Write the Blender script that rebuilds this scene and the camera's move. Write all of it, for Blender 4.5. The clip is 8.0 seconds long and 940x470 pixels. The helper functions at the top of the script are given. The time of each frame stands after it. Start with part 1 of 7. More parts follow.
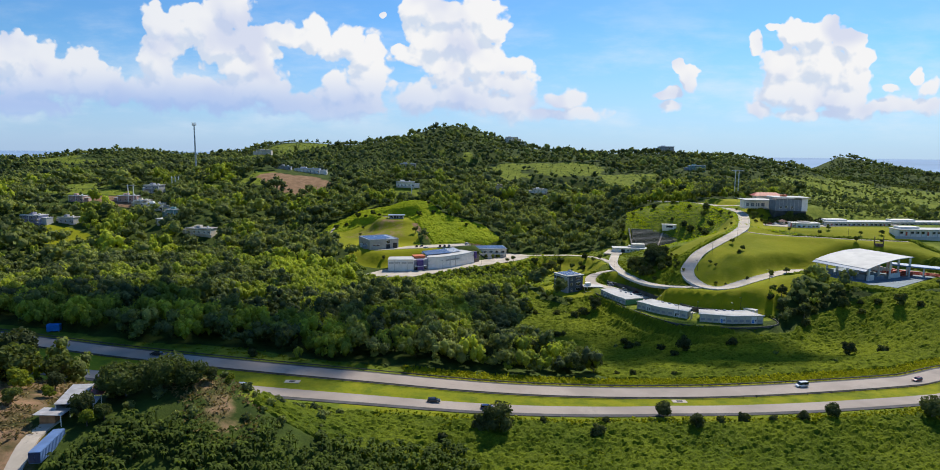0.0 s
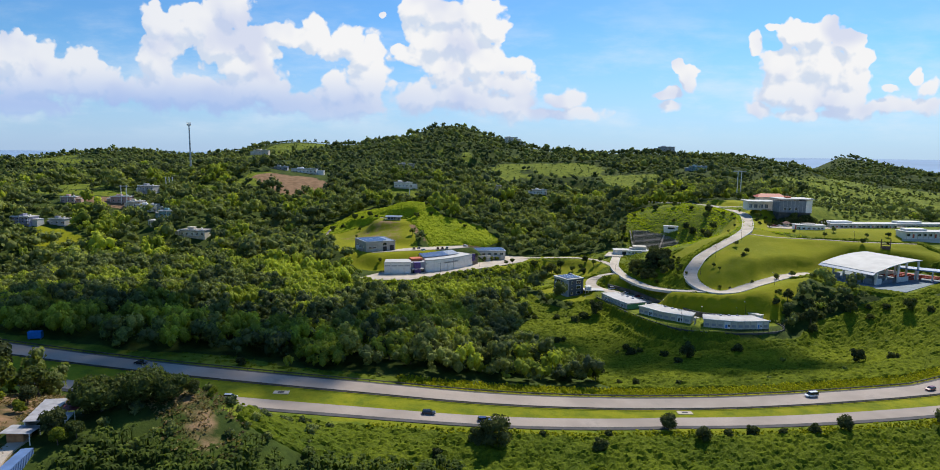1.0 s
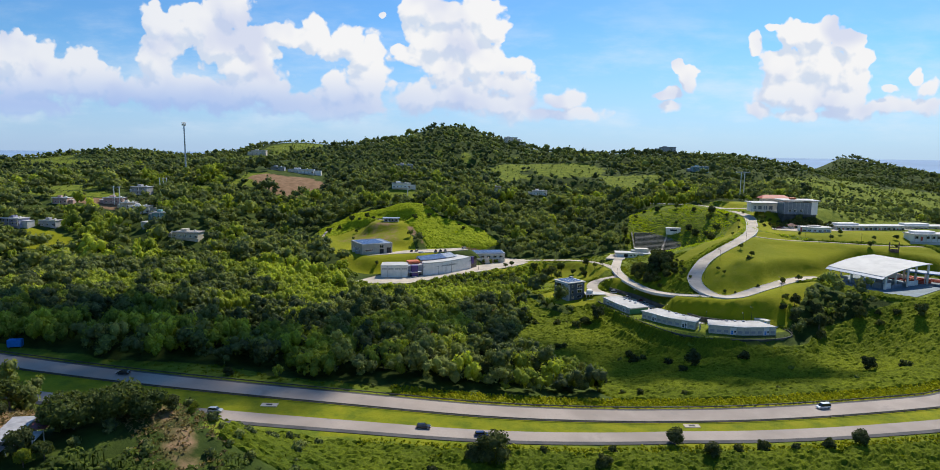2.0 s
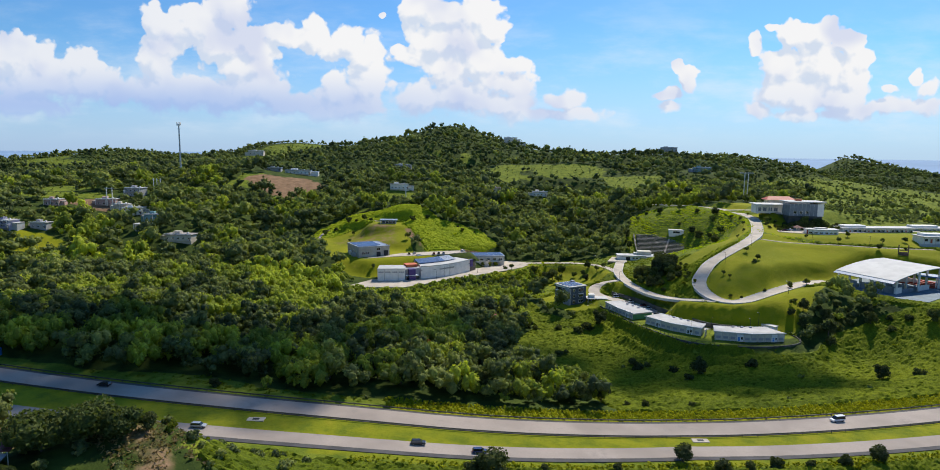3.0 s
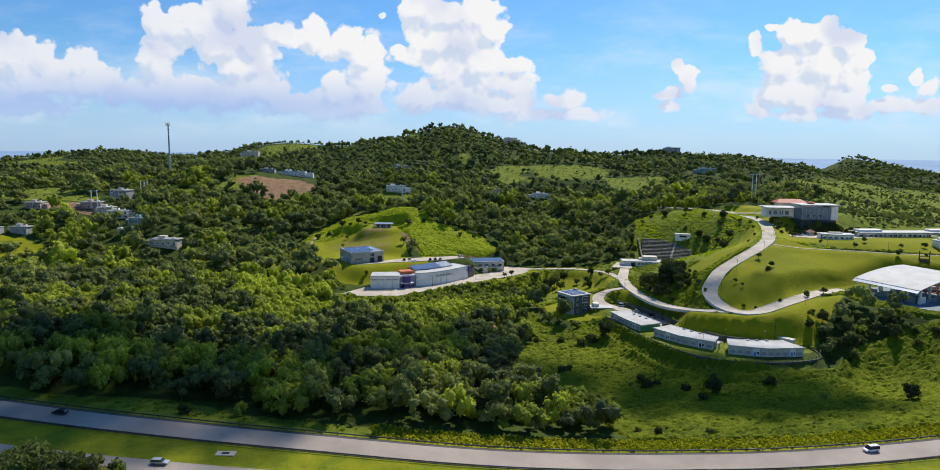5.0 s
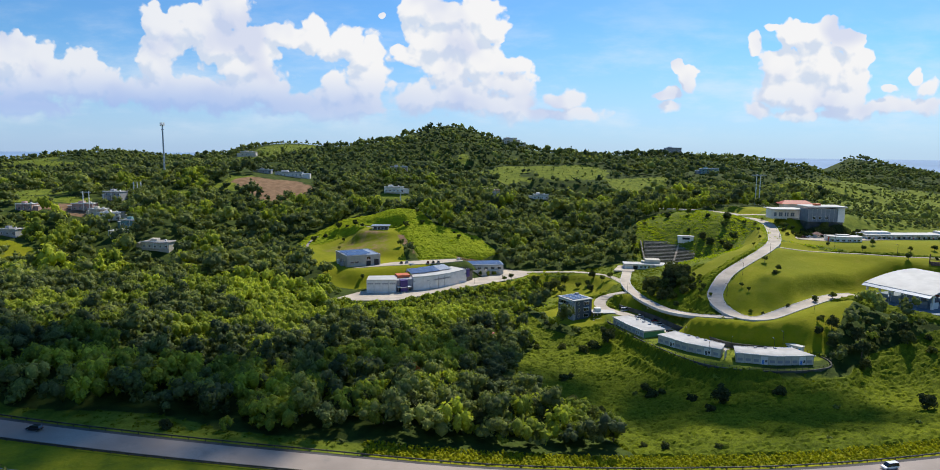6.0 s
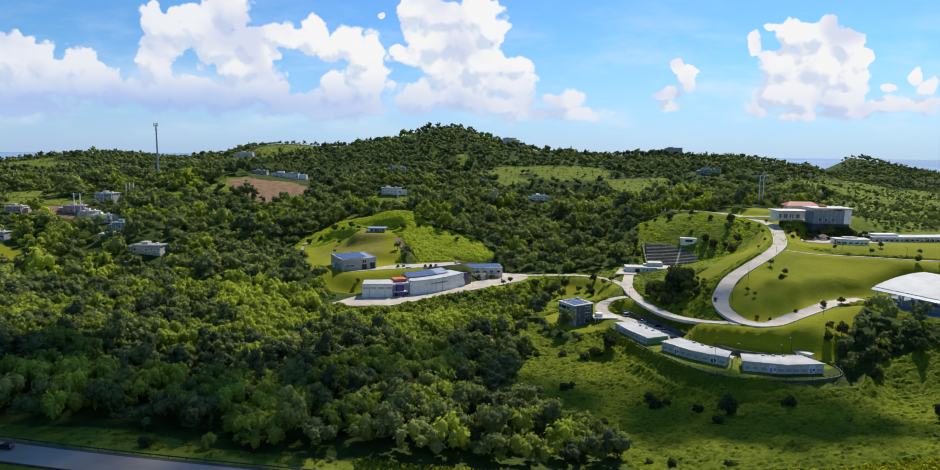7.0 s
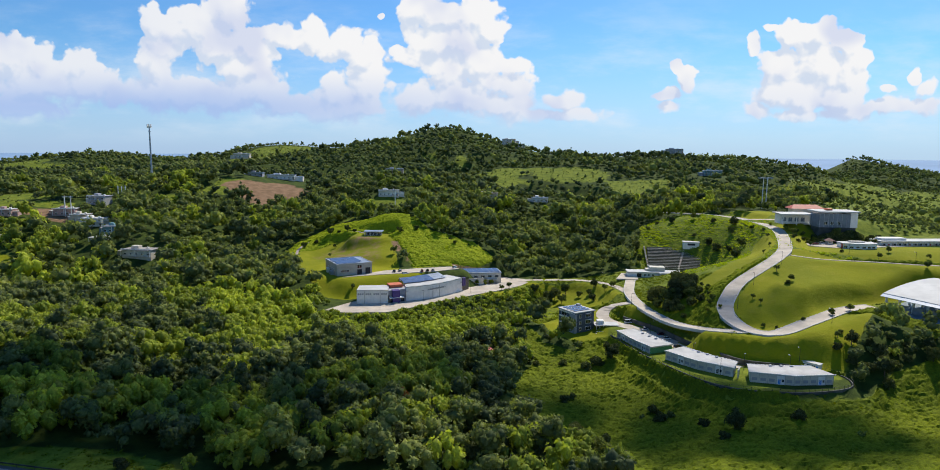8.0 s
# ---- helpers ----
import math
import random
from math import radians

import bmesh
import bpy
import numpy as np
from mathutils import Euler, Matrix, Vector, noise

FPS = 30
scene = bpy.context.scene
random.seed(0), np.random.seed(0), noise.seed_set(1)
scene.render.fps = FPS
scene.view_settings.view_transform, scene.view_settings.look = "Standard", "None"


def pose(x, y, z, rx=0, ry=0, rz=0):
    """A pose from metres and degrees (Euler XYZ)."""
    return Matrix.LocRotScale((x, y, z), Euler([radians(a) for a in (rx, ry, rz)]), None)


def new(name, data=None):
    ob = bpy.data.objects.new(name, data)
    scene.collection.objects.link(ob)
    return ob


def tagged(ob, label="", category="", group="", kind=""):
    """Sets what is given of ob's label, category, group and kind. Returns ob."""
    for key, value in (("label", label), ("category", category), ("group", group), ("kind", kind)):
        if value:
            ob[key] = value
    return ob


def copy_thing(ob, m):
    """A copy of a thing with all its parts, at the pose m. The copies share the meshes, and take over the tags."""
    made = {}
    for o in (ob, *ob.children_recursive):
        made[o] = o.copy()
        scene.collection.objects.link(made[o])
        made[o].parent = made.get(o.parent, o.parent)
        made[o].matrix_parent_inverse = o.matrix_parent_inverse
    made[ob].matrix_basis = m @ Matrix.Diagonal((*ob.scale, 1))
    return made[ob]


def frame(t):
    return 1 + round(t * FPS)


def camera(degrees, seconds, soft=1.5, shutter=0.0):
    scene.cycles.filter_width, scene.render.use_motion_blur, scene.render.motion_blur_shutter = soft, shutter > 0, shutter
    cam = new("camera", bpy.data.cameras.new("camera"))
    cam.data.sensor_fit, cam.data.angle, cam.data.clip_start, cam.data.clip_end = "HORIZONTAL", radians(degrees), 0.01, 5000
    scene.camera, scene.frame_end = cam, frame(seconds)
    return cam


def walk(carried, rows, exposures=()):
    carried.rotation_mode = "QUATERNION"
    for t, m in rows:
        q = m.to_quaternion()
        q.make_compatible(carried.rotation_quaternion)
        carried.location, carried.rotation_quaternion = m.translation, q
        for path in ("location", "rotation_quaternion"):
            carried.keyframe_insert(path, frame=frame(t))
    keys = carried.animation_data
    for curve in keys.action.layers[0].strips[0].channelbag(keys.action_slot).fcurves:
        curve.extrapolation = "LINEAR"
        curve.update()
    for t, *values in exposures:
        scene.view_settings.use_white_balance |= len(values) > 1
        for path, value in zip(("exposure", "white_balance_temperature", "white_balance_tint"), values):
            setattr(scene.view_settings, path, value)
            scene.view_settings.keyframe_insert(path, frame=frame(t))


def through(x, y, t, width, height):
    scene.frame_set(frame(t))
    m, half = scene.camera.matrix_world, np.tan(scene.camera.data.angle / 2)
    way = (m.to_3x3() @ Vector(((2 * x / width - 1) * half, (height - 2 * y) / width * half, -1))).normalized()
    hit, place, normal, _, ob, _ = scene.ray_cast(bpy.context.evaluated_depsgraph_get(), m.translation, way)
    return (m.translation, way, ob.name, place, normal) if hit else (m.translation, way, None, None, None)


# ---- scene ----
cam = camera(73.0, 8.0, soft=0.9)

# seconds, x, y, z, pitch, lean, yaw of the drone
PATH = [
    (0.0, -0.00, 0.00, 100.00, -7.626, 0.563, 0.093),
    (0.5, 0.46, 4.64, 100.16, -7.621, 0.573, 0.062),
    (1.0, 0.94, 9.33, 100.31, -7.629, 0.596, 0.052),
    (1.5, 1.39, 14.18, 100.46, -7.621, 0.605, 0.041),
    (3.0, 2.57, 29.36, 100.83, -7.599, 0.604, 0.031),
    (3.5, 2.93, 34.53, 100.98, -7.585, 0.590, 0.033),
    (4.0, 3.30, 39.70, 101.12, -7.583, 0.584, 0.030),
    (4.5, 3.64, 44.84, 101.30, -7.587, 0.574, 0.033),
    (6.0, 4.77, 60.07, 101.88, -7.586, 0.542, 0.022),
    (6.5, 5.23, 65.08, 102.10, -7.581, 0.511, 0.005),
    (7.0, 5.76, 70.04, 102.40, -7.585, 0.481, -0.006),
    (7.5, 6.35, 75.01, 102.87, -7.575, 0.477, -0.019),
    (8.0, 6.95, 80.00, 103.50, -7.541, 0.460, -0.035),
]
walk(cam, [(t, pose(x, y, z, 90 + pitch, 0, yaw) @ pose(0, 0, 0, 0, 0, lean)) for t, x, y, z, pitch, lean, yaw in PATH])

# ==== light
SUN_AZ, SUN_EL = 30.0, 47.0          # degrees right of straight ahead, and above the horizon
sun_way = Vector((math.sin(radians(SUN_AZ)) * math.cos(radians(SUN_EL)), math.cos(radians(SUN_AZ)) * math.cos(radians(SUN_EL)), math.sin(radians(SUN_EL))))
sun_data = bpy.data.lights.new("sun", "SUN")
sun_data.energy, sun_data.angle, sun_data.color = 4.6, radians(0.6), (1.0, 0.935, 0.82)
sun_lamp = new("sun", sun_data)
sun_lamp.rotation_euler = sun_way.to_track_quat("Z", "Y").to_euler()
scene.view_settings.exposure = 0.0


class Tree:
    """A small helper to wire shader nodes."""

    def __init__(self, nt):
        self.nt = nt
        nt.nodes.clear()

    def node(self, kind, **sets):
        n = self.nt.nodes.new(kind)
        for k, v in sets.items():
            if k in n.inputs:
                n.inputs[k].default_value = v
        return n

    def link(self, a, b):
        self.nt.links.new(a, b)

    def put(self, socket, value):
        if isinstance(value, bpy.types.NodeSocket):
            self.nt.links.new(value, socket)
        else:
            socket.default_value = value

    def math(self, op, a, b=0.0, c=0.0, clamp=False):
        n = self.nt.nodes.new("ShaderNodeMath")
        n.operation, n.use_clamp = op, clamp
        for s, v in zip(n.inputs, (a, b, c)):
            self.put(s, v)
        return n.outputs[0]

    def vec(self, op, a, b=(0, 0, 0)):
        n = self.nt.nodes.new("ShaderNodeVectorMath")
        n.operation = op
        self.put(n.inputs[0], a)
        self.put(n.inputs[1], b)
        return n.outputs["Value"] if op in ("LENGTH", "DOT_PRODUCT") else n.outputs[0]

    def mix(self, fac, a, b, blend="MIX"):
        n = self.nt.nodes.new("ShaderNodeMix")
        n.data_type, n.blend_type = "RGBA", blend
        self.put(n.inputs[0], fac)
        for s, v in ((n.inputs[6], a), (n.inputs[7], b)):
            self.put(s, (*v, 1.0) if isinstance(v, tuple) and len(v) == 3 else v)
        return n.outputs[2]

    def noise(self, where, scale, detail=4.0, rough=0.55, colour=False, dims="3D", kind="FBM"):
        n = self.nt.nodes.new("ShaderNodeTexNoise")
        n.noise_dimensions, n.noise_type = dims, kind
        n.inputs["Scale"].default_value, n.inputs["Detail"].default_value, n.inputs["Roughness"].default_value = scale, detail, rough
        if where is not None:
            self.link(where, n.inputs["Vector"])
        return n.outputs["Color" if colour else 0]

    def ramp(self, x, lo, hi, smooth=True, a=0.0, b=1.0):
        n = self.nt.nodes.new("ShaderNodeMapRange")
        n.interpolation_type = "SMOOTHSTEP" if smooth else "LINEAR"
        self.put(n.inputs[0], x)
        for s, v in zip(n.inputs[1:5], (lo, hi, a, b)):
            self.put(s, v)
        return n.outputs[0]


def cloud_group():
    """Cloud density over (u, v): tangents of the way across and up, seen from the valley."""
    g = bpy.data.node_groups.new("cumulus", "ShaderNodeTree")
    g.interface.new_socket("Way", in_out="INPUT", socket_type="NodeSocketVector")
    g.interface.new_socket("Density", in_out="OUTPUT", socket_type="NodeSocketFloat")
    t = Tree(g)
    gi, go = g.nodes.new("NodeGroupInput"), g.nodes.new("NodeGroupOutput")
    p = gi.outputs[0]
    warp = t.vec("SUBTRACT", t.noise(p, 13.0, 4.0, 0.55, colour=True), (0.5, 0.5, 0.5))
    q = t.vec("ADD", p, t.vec("MULTIPLY", warp, (0.034, 0.032, 0.0)))
    total = None
    for u, v, ru, rv in CLOUDS:
        d = t.vec("LENGTH", t.vec("MULTIPLY", t.vec("SUBTRACT", q, (u, v, 0.0)), (1 / ru, 1 / rv, 0.0)))
        b = t.math("SUBTRACT", 1.0, d)
        total = b if total is None else t.math("SMOOTH_MAX", total, b, 0.22)
    knobs = None
    for scale, share in ((30.0, 0.62), (74.0, 0.30)):
        n = g.nodes.new("ShaderNodeTexVoronoi")
        n.feature, n.inputs["Scale"].default_value, n.inputs["Detail"].default_value = "SMOOTH_F1", scale, 1.0
        n.inputs["Smoothness"].default_value = 0.45
        t.link(q, n.inputs["Vector"])
        k = t.math("MULTIPLY", t.math("SUBTRACT", 0.62, n.outputs["Distance"]), share)
        knobs = k if knobs is None else t.math("ADD", knobs, k)
    fine = t.math("MULTIPLY", t.math("SUBTRACT", t.noise(q, 40.0, 5.0, 0.6), 0.5), 0.40)
    t.link(t.math("ADD", t.math("ADD", total, 0.13), t.math("ADD", knobs, fine)), go.inputs[0])
    return g


# heaps of cumulus ahead: tangent across, tangent up, half width, half height
WEST_CLOUDS = [
    (-0.707, 0.137, 0.051, 0.036),
    (-0.657, 0.123, 0.04, 0.04),
    (-0.604, 0.128, 0.03, 0.032),
    (-0.669, 0.092, 0.085, 0.04),
    (-0.586, 0.096, 0.058, 0.034),
    (-0.691, 0.06, 0.095, 0.023),
    (-0.545, 0.078, 0.04, 0.023),
]
TALL_CLOUDS = [
    (-0.487, 0.194, 0.023, 0.032),
    (-0.456, 0.181, 0.042, 0.03),
    (-0.421, 0.188, 0.036, 0.03),
    (-0.368, 0.209, 0.044, 0.044),
    (-0.388, 0.159, 0.051, 0.042),
    (-0.333, 0.159, 0.04, 0.036),
    (-0.283, 0.171, 0.04, 0.021),
    (-0.239, 0.174, 0.034, 0.027),
    (-0.196, 0.159, 0.044, 0.032),
    (-0.158, 0.135, 0.034, 0.04),
    (-0.165, 0.096, 0.048, 0.051),
    (-0.207, 0.083, 0.04, 0.034),
    (-0.482, 0.128, 0.032, 0.04),
    (-0.448, 0.087, 0.063, 0.034),
    (-0.469, 0.155, 0.04, 0.036),
    (-0.351, 0.126, 0.049, 0.042),
    (-0.332, 0.092, 0.059, 0.04),
    (-0.383, 0.078, 0.074, 0.034),
    (-0.277, 0.069, 0.058, 0.021),
    (-0.495, 0.075, 0.058, 0.032),
    (-0.199, 0.063, 0.085, 0.021),
]
MIDDLE_CLOUDS = [
    (-0.085, 0.212, 0.027, 0.036),
    (-0.045, 0.203, 0.044, 0.042),
    (0.005, 0.206, 0.04, 0.042),
    (0.028, 0.181, 0.03, 0.027),
    (-0.013, 0.163, 0.055, 0.042),
    (-0.059, 0.163, 0.038, 0.034),
    (-0.086, 0.141, 0.034, 0.019),
    (-0.11, 0.151, 0.017, 0.011),
    (-0.041, 0.123, 0.051, 0.04),
    (0.015, 0.13, 0.044, 0.04),
    (0.07, 0.13, 0.027, 0.019),
    (0.061, 0.101, 0.04, 0.034),
    (-0.022, 0.083, 0.074, 0.038),
    (0.052, 0.066, 0.061, 0.025),
    (-0.078, 0.078, 0.044, 0.032),
    (0.135, 0.075, 0.032, 0.015),
    (0.158, 0.083, 0.025, 0.015),
    (0.168, 0.059, 0.051, 0.011),
    (0.108, 0.055, 0.072, 0.013),
    (-0.136, 0.203, 0.007, 0.005),
]
SMALL_CLOUDS = [
    (0.319, 0.133, 0.012, 0.013),
    (0.334, 0.127, 0.013, 0.013),
    (0.33, 0.105, 0.013, 0.019),
    (0.311, 0.09, 0.019, 0.013),
    (0.294, 0.083, 0.015, 0.008),
    (0.304, 0.068, 0.023, 0.011),
]
EAST_CLOUDS = [
    (0.435, 0.172, 0.012, 0.019),
    (0.461, 0.192, 0.019, 0.006),
    (0.489, 0.186, 0.027, 0.021),
    (0.533, 0.183, 0.04, 0.025),
    (0.575, 0.165, 0.027, 0.023),
    (0.602, 0.141, 0.015, 0.017),
    (0.479, 0.135, 0.04, 0.034),
    (0.531, 0.132, 0.055, 0.047),
    (0.581, 0.121, 0.034, 0.036),
    (0.46, 0.099, 0.032, 0.03),
    (0.509, 0.092, 0.055, 0.04),
    (0.572, 0.085, 0.049, 0.034),
    (0.446, 0.066, 0.027, 0.017),
    (0.507, 0.061, 0.063, 0.013),
    (0.581, 0.063, 0.063, 0.013),
    (0.627, 0.072, 0.04, 0.017),
    (0.647, 0.101, 0.017, 0.007),
    (0.665, 0.078, 0.036, 0.015),
    (0.687, 0.122, 0.013, 0.013),
    (0.707, 0.101, 0.021, 0.019),
    (0.705, 0.074, 0.04, 0.017),
]
CLOUDS = WEST_CLOUDS + TALL_CLOUDS + MIDDLE_CLOUDS + SMALL_CLOUDS + EAST_CLOUDS


def make_world():
    world = bpy.data.worlds.new("sky")
    scene.world = world
    world.use_nodes = True
    t = Tree(world.node_tree)
    nt = world.node_tree
    sky = nt.nodes.new("ShaderNodeTexSky")
    sky.sky_type, sky.sun_disc = "NISHITA", False
    sky.sun_elevation, sky.sun_rotation = radians(SUN_EL), radians(SUN_AZ)
    sky.air_density, sky.dust_density, sky.ozone_density, sky.altitude = 1.0, 0.6, 2.2, 150
    way = nt.nodes.new("ShaderNodeTexCoord").outputs["Generated"]
    sep = nt.nodes.new("ShaderNodeSeparateXYZ")
    t.link(way, sep.inputs[0])
    x, y, z = sep.outputs
    ahead = t.math("MAXIMUM", t.math("ABSOLUTE", y), 0.08)
    com = nt.nodes.new("ShaderNodeCombineXYZ")
    t.link(t.math("DIVIDE", x, ahead), com.inputs[0])
    t.link(t.math("DIVIDE", z, ahead), com.inputs[1])
    uv, uv_x = com.outputs[0], t.math("DIVIDE", x, ahead)
    group = cloud_group()

    def density(p):
        n = nt.nodes.new("ShaderNodeGroup")
        n.node_tree = group
        t.link(p, n.inputs[0])
        return n.outputs[0]

    d0 = density(uv)
    d1 = density(t.vec("ADD", uv, (0.011, 0.019, 0.0)))
    v = t.math("DIVIDE", z, ahead)
    soft = t.ramp(v, 0.14, 0.04)
    cover = t.ramp(d0, 0.0, t.math("ADD", 0.20, t.math("MULTIPLY", soft, 0.30)))
    # thin haze and veils low over the sea
    veil_at = t.vec("MULTIPLY", uv, (1.0, 3.2, 1.0))
    veil = t.math("MULTIPLY", t.ramp(t.noise(veil_at, 5.0, 6.0, 0.6), 0.42, 0.72), t.math("MULTIPLY", t.ramp(v, 0.0, 0.06), t.ramp(v, 0.30, 0.06)))
    low = t.ramp(v, 0.20, -0.01)
    strength = 0.10
    base = t.mix(1.0, sky.outputs[0], (SKY_TINT), "MULTIPLY")
    scaled = t.vec("MULTIPLY", base, (strength, strength, strength))
    hazed = t.mix(t.math("MULTIPLY", low, 0.62), scaled, (0.51, 0.66, 0.97))
    veiled = t.mix(t.math("MULTIPLY", veil, 0.55), hazed, (0.80, 0.87, 0.95))
    lit = t.ramp(t.math("SUBTRACT", d0, d1), -0.42, 0.14)
    body = t.mix(lit, (0.65, 0.73, 0.86), (0.915, 0.915, 0.925))
    body = t.mix(t.math("MULTIPLY", t.ramp(uv_x, -0.20, -0.62), 0.32), body, (0.58, 0.68, 0.86))
    # deep shaded hollows and undersides, away from the sun
    broad = t.math("SUBTRACT", t.noise(uv, 7.0, 3.0, 0.5), t.noise(t.vec("ADD", uv, (0.030, 0.045, 0.0)), 7.0, 3.0, 0.5))
    body = t.mix(t.math("MULTIPLY", t.ramp(broad, 0.02, -0.20), 0.55), body, (0.50, 0.58, 0.83))
    body = t.mix(t.math("MULTIPLY", t.math("MULTIPLY", t.ramp(v, 0.13, 0.06), t.ramp(uv_x, 0.2, -0.45, a=0.25)), 0.85), body, (0.35, 0.51, 0.85))
    colour = t.mix(t.math("MULTIPLY", cover, t.ramp(v, 0.018, 0.065, a=0.12)), veiled, body)
    bg = nt.nodes.new("ShaderNodeBackground")
    t.link(colour, bg.inputs[0])
    out = nt.nodes.new("ShaderNodeOutputWorld")
    t.link(bg.outputs[0], out.inputs[0])


SKY_TINT = (0.50, 0.90, 1.27)
make_world()


def cumulus_overhead():
    """A drifting cumulus high over the valley, between the sun and the near wood: plan of its heaps as x, y, radius."""
    heaps = [(-330, 226, 78), (-250, 232, 66), (-190, 240, 54), (-150, 234, 48), (-112, 246, 38), (-80, 258, 33), (-52, 274, 20), (-22, 294, 24), (5, 306, 26), (34, 316, 28), (64, 312, 34), (94, 300, 34), (120, 292, 28), (142, 290, 20), (-165, 192, 28), (-215, 182, 38), (-130, 206, 24), (-92, 222, 30), (-62, 228, 22), (-66, 206, 17), (-36, 234, 13), (-104, 196, 20), (128, 370, 15), (150, 364, 13), (110, 392, 11), (80, 284, 26), (108, 274, 26), (134, 272, 22), (158, 278, 16)]
    base = 640.0
    rng = np.random.default_rng(77)
    bm = bmesh.new()
    for x, y, r in heaps:
        lobes = [(x, y, 0.0, r * 0.86)]
        for k in range(6):
            a, q = rng.uniform(0, 6.283), r * rng.uniform(0.55, 0.95)
            lobes.append((x + q * math.cos(a), y + q * math.sin(a), r * rng.uniform(0.0, 0.35), r * rng.uniform(0.14, 0.36)))
        for lx, ly, up, lr in lobes:
            made = bmesh.ops.create_icosphere(bm, subdivisions=2, radius=lr, matrix=Matrix.Translation((lx, ly, up)) @ Matrix.Diagonal((1, 1, 0.7, 1)))["verts"]
            for v in made:
                n = noise.noise(v.co * (2.2 / lr)) * 0.22 + noise.noise(v.co * (6.0 / lr)) * 0.10
                v.co += (v.co - Vector((lx, ly, up))) * n
                v.co.z = max(v.co.z, -8.0 - 4.0 * n)
    me = bpy.data.meshes.new("cloud")
    bm.to_mesh(me)
    bm.free()
    m = bpy.data.materials.new("cloud_white")
    m.use_nodes = True
    t = Tree(m.node_tree)
    body, thin, mix = t.node("ShaderNodeBsdfDiffuse", Color=(0.9, 0.9, 0.9, 1.0)), t.node("ShaderNodeBsdfTransparent"), t.node("ShaderNodeMixShader", Fac=0.63)
    t.link(body.outputs[0], mix.inputs[1])
    t.link(thin.outputs[0], mix.inputs[2])
    t.link(mix.outputs[0], t.node("ShaderNodeOutputMaterial").inputs[0])
    me.materials.append(m)
    ob = tagged(new("cloud", me), "white cumulus drifting high over the valley", "cloud", kind="structure")
    ob.location = sun_way * (base / sun_way.z)


cumulus_overhead()

# ==== materials


def surface(name, colour, rough=0.7, metal=0.0, vary=0.12, scale=1.0, grain=8.0, bump=0.0, stain=None, spec=0.4, each=0.0):
    """A painted, cast or natural surface with variation at two scales."""
    m = bpy.data.materials.new(name)
    m.use_nodes = True
    t = Tree(m.node_tree)
    at = m.node_tree.nodes.new("ShaderNodeTexCoord").outputs["Object"]
    big = t.noise(at, scale, 3.0)
    fine = t.noise(at, scale * grain, 4.0, 0.65)
    dark = tuple(c * (1 - 2 * vary) for c in colour)
    light = tuple(min(1, c * (1 + 1.2 * vary)) for c in colour)
    col = t.mix(t.ramp(big, 0.3, 0.7), dark, light)
    col = t.mix(t.math("MULTIPLY", t.ramp(fine, 0.35, 0.75), 0.35), col, tuple(c * (1 - 2.2 * vary) for c in colour))
    if stain:
        col = t.mix(t.math("MULTIPLY", t.ramp(t.noise(at, scale * 2.6, 6.0, 0.7), 0.56, 0.72), 0.6), col, stain)
    if each:
        info = m.node_tree.nodes.new("ShaderNodeObjectInfo")
        col = t.mix(t.math("MULTIPLY", info.outputs["Random"], each), col, dark)
    b = m.node_tree.nodes.new("ShaderNodeBsdfPrincipled")
    t.link(col, b.inputs["Base Color"])
    b.inputs["Roughness"].default_value, b.inputs["Metallic"].default_value = rough, metal
    b.inputs["Specular IOR Level"].default_value = spec
    if bump:
        bn = m.node_tree.nodes.new("ShaderNodeBump")
        bn.inputs["Strength"].default_value, bn.inputs["Distance"].default_value = bump, 0.05
        t.link(fine, bn.inputs["Height"])
        t.link(bn.outputs[0], b.inputs["Normal"])
    o = m.node_tree.nodes.new("ShaderNodeOutputMaterial")
    t.link(b.outputs[0], o.inputs[0])
    return m


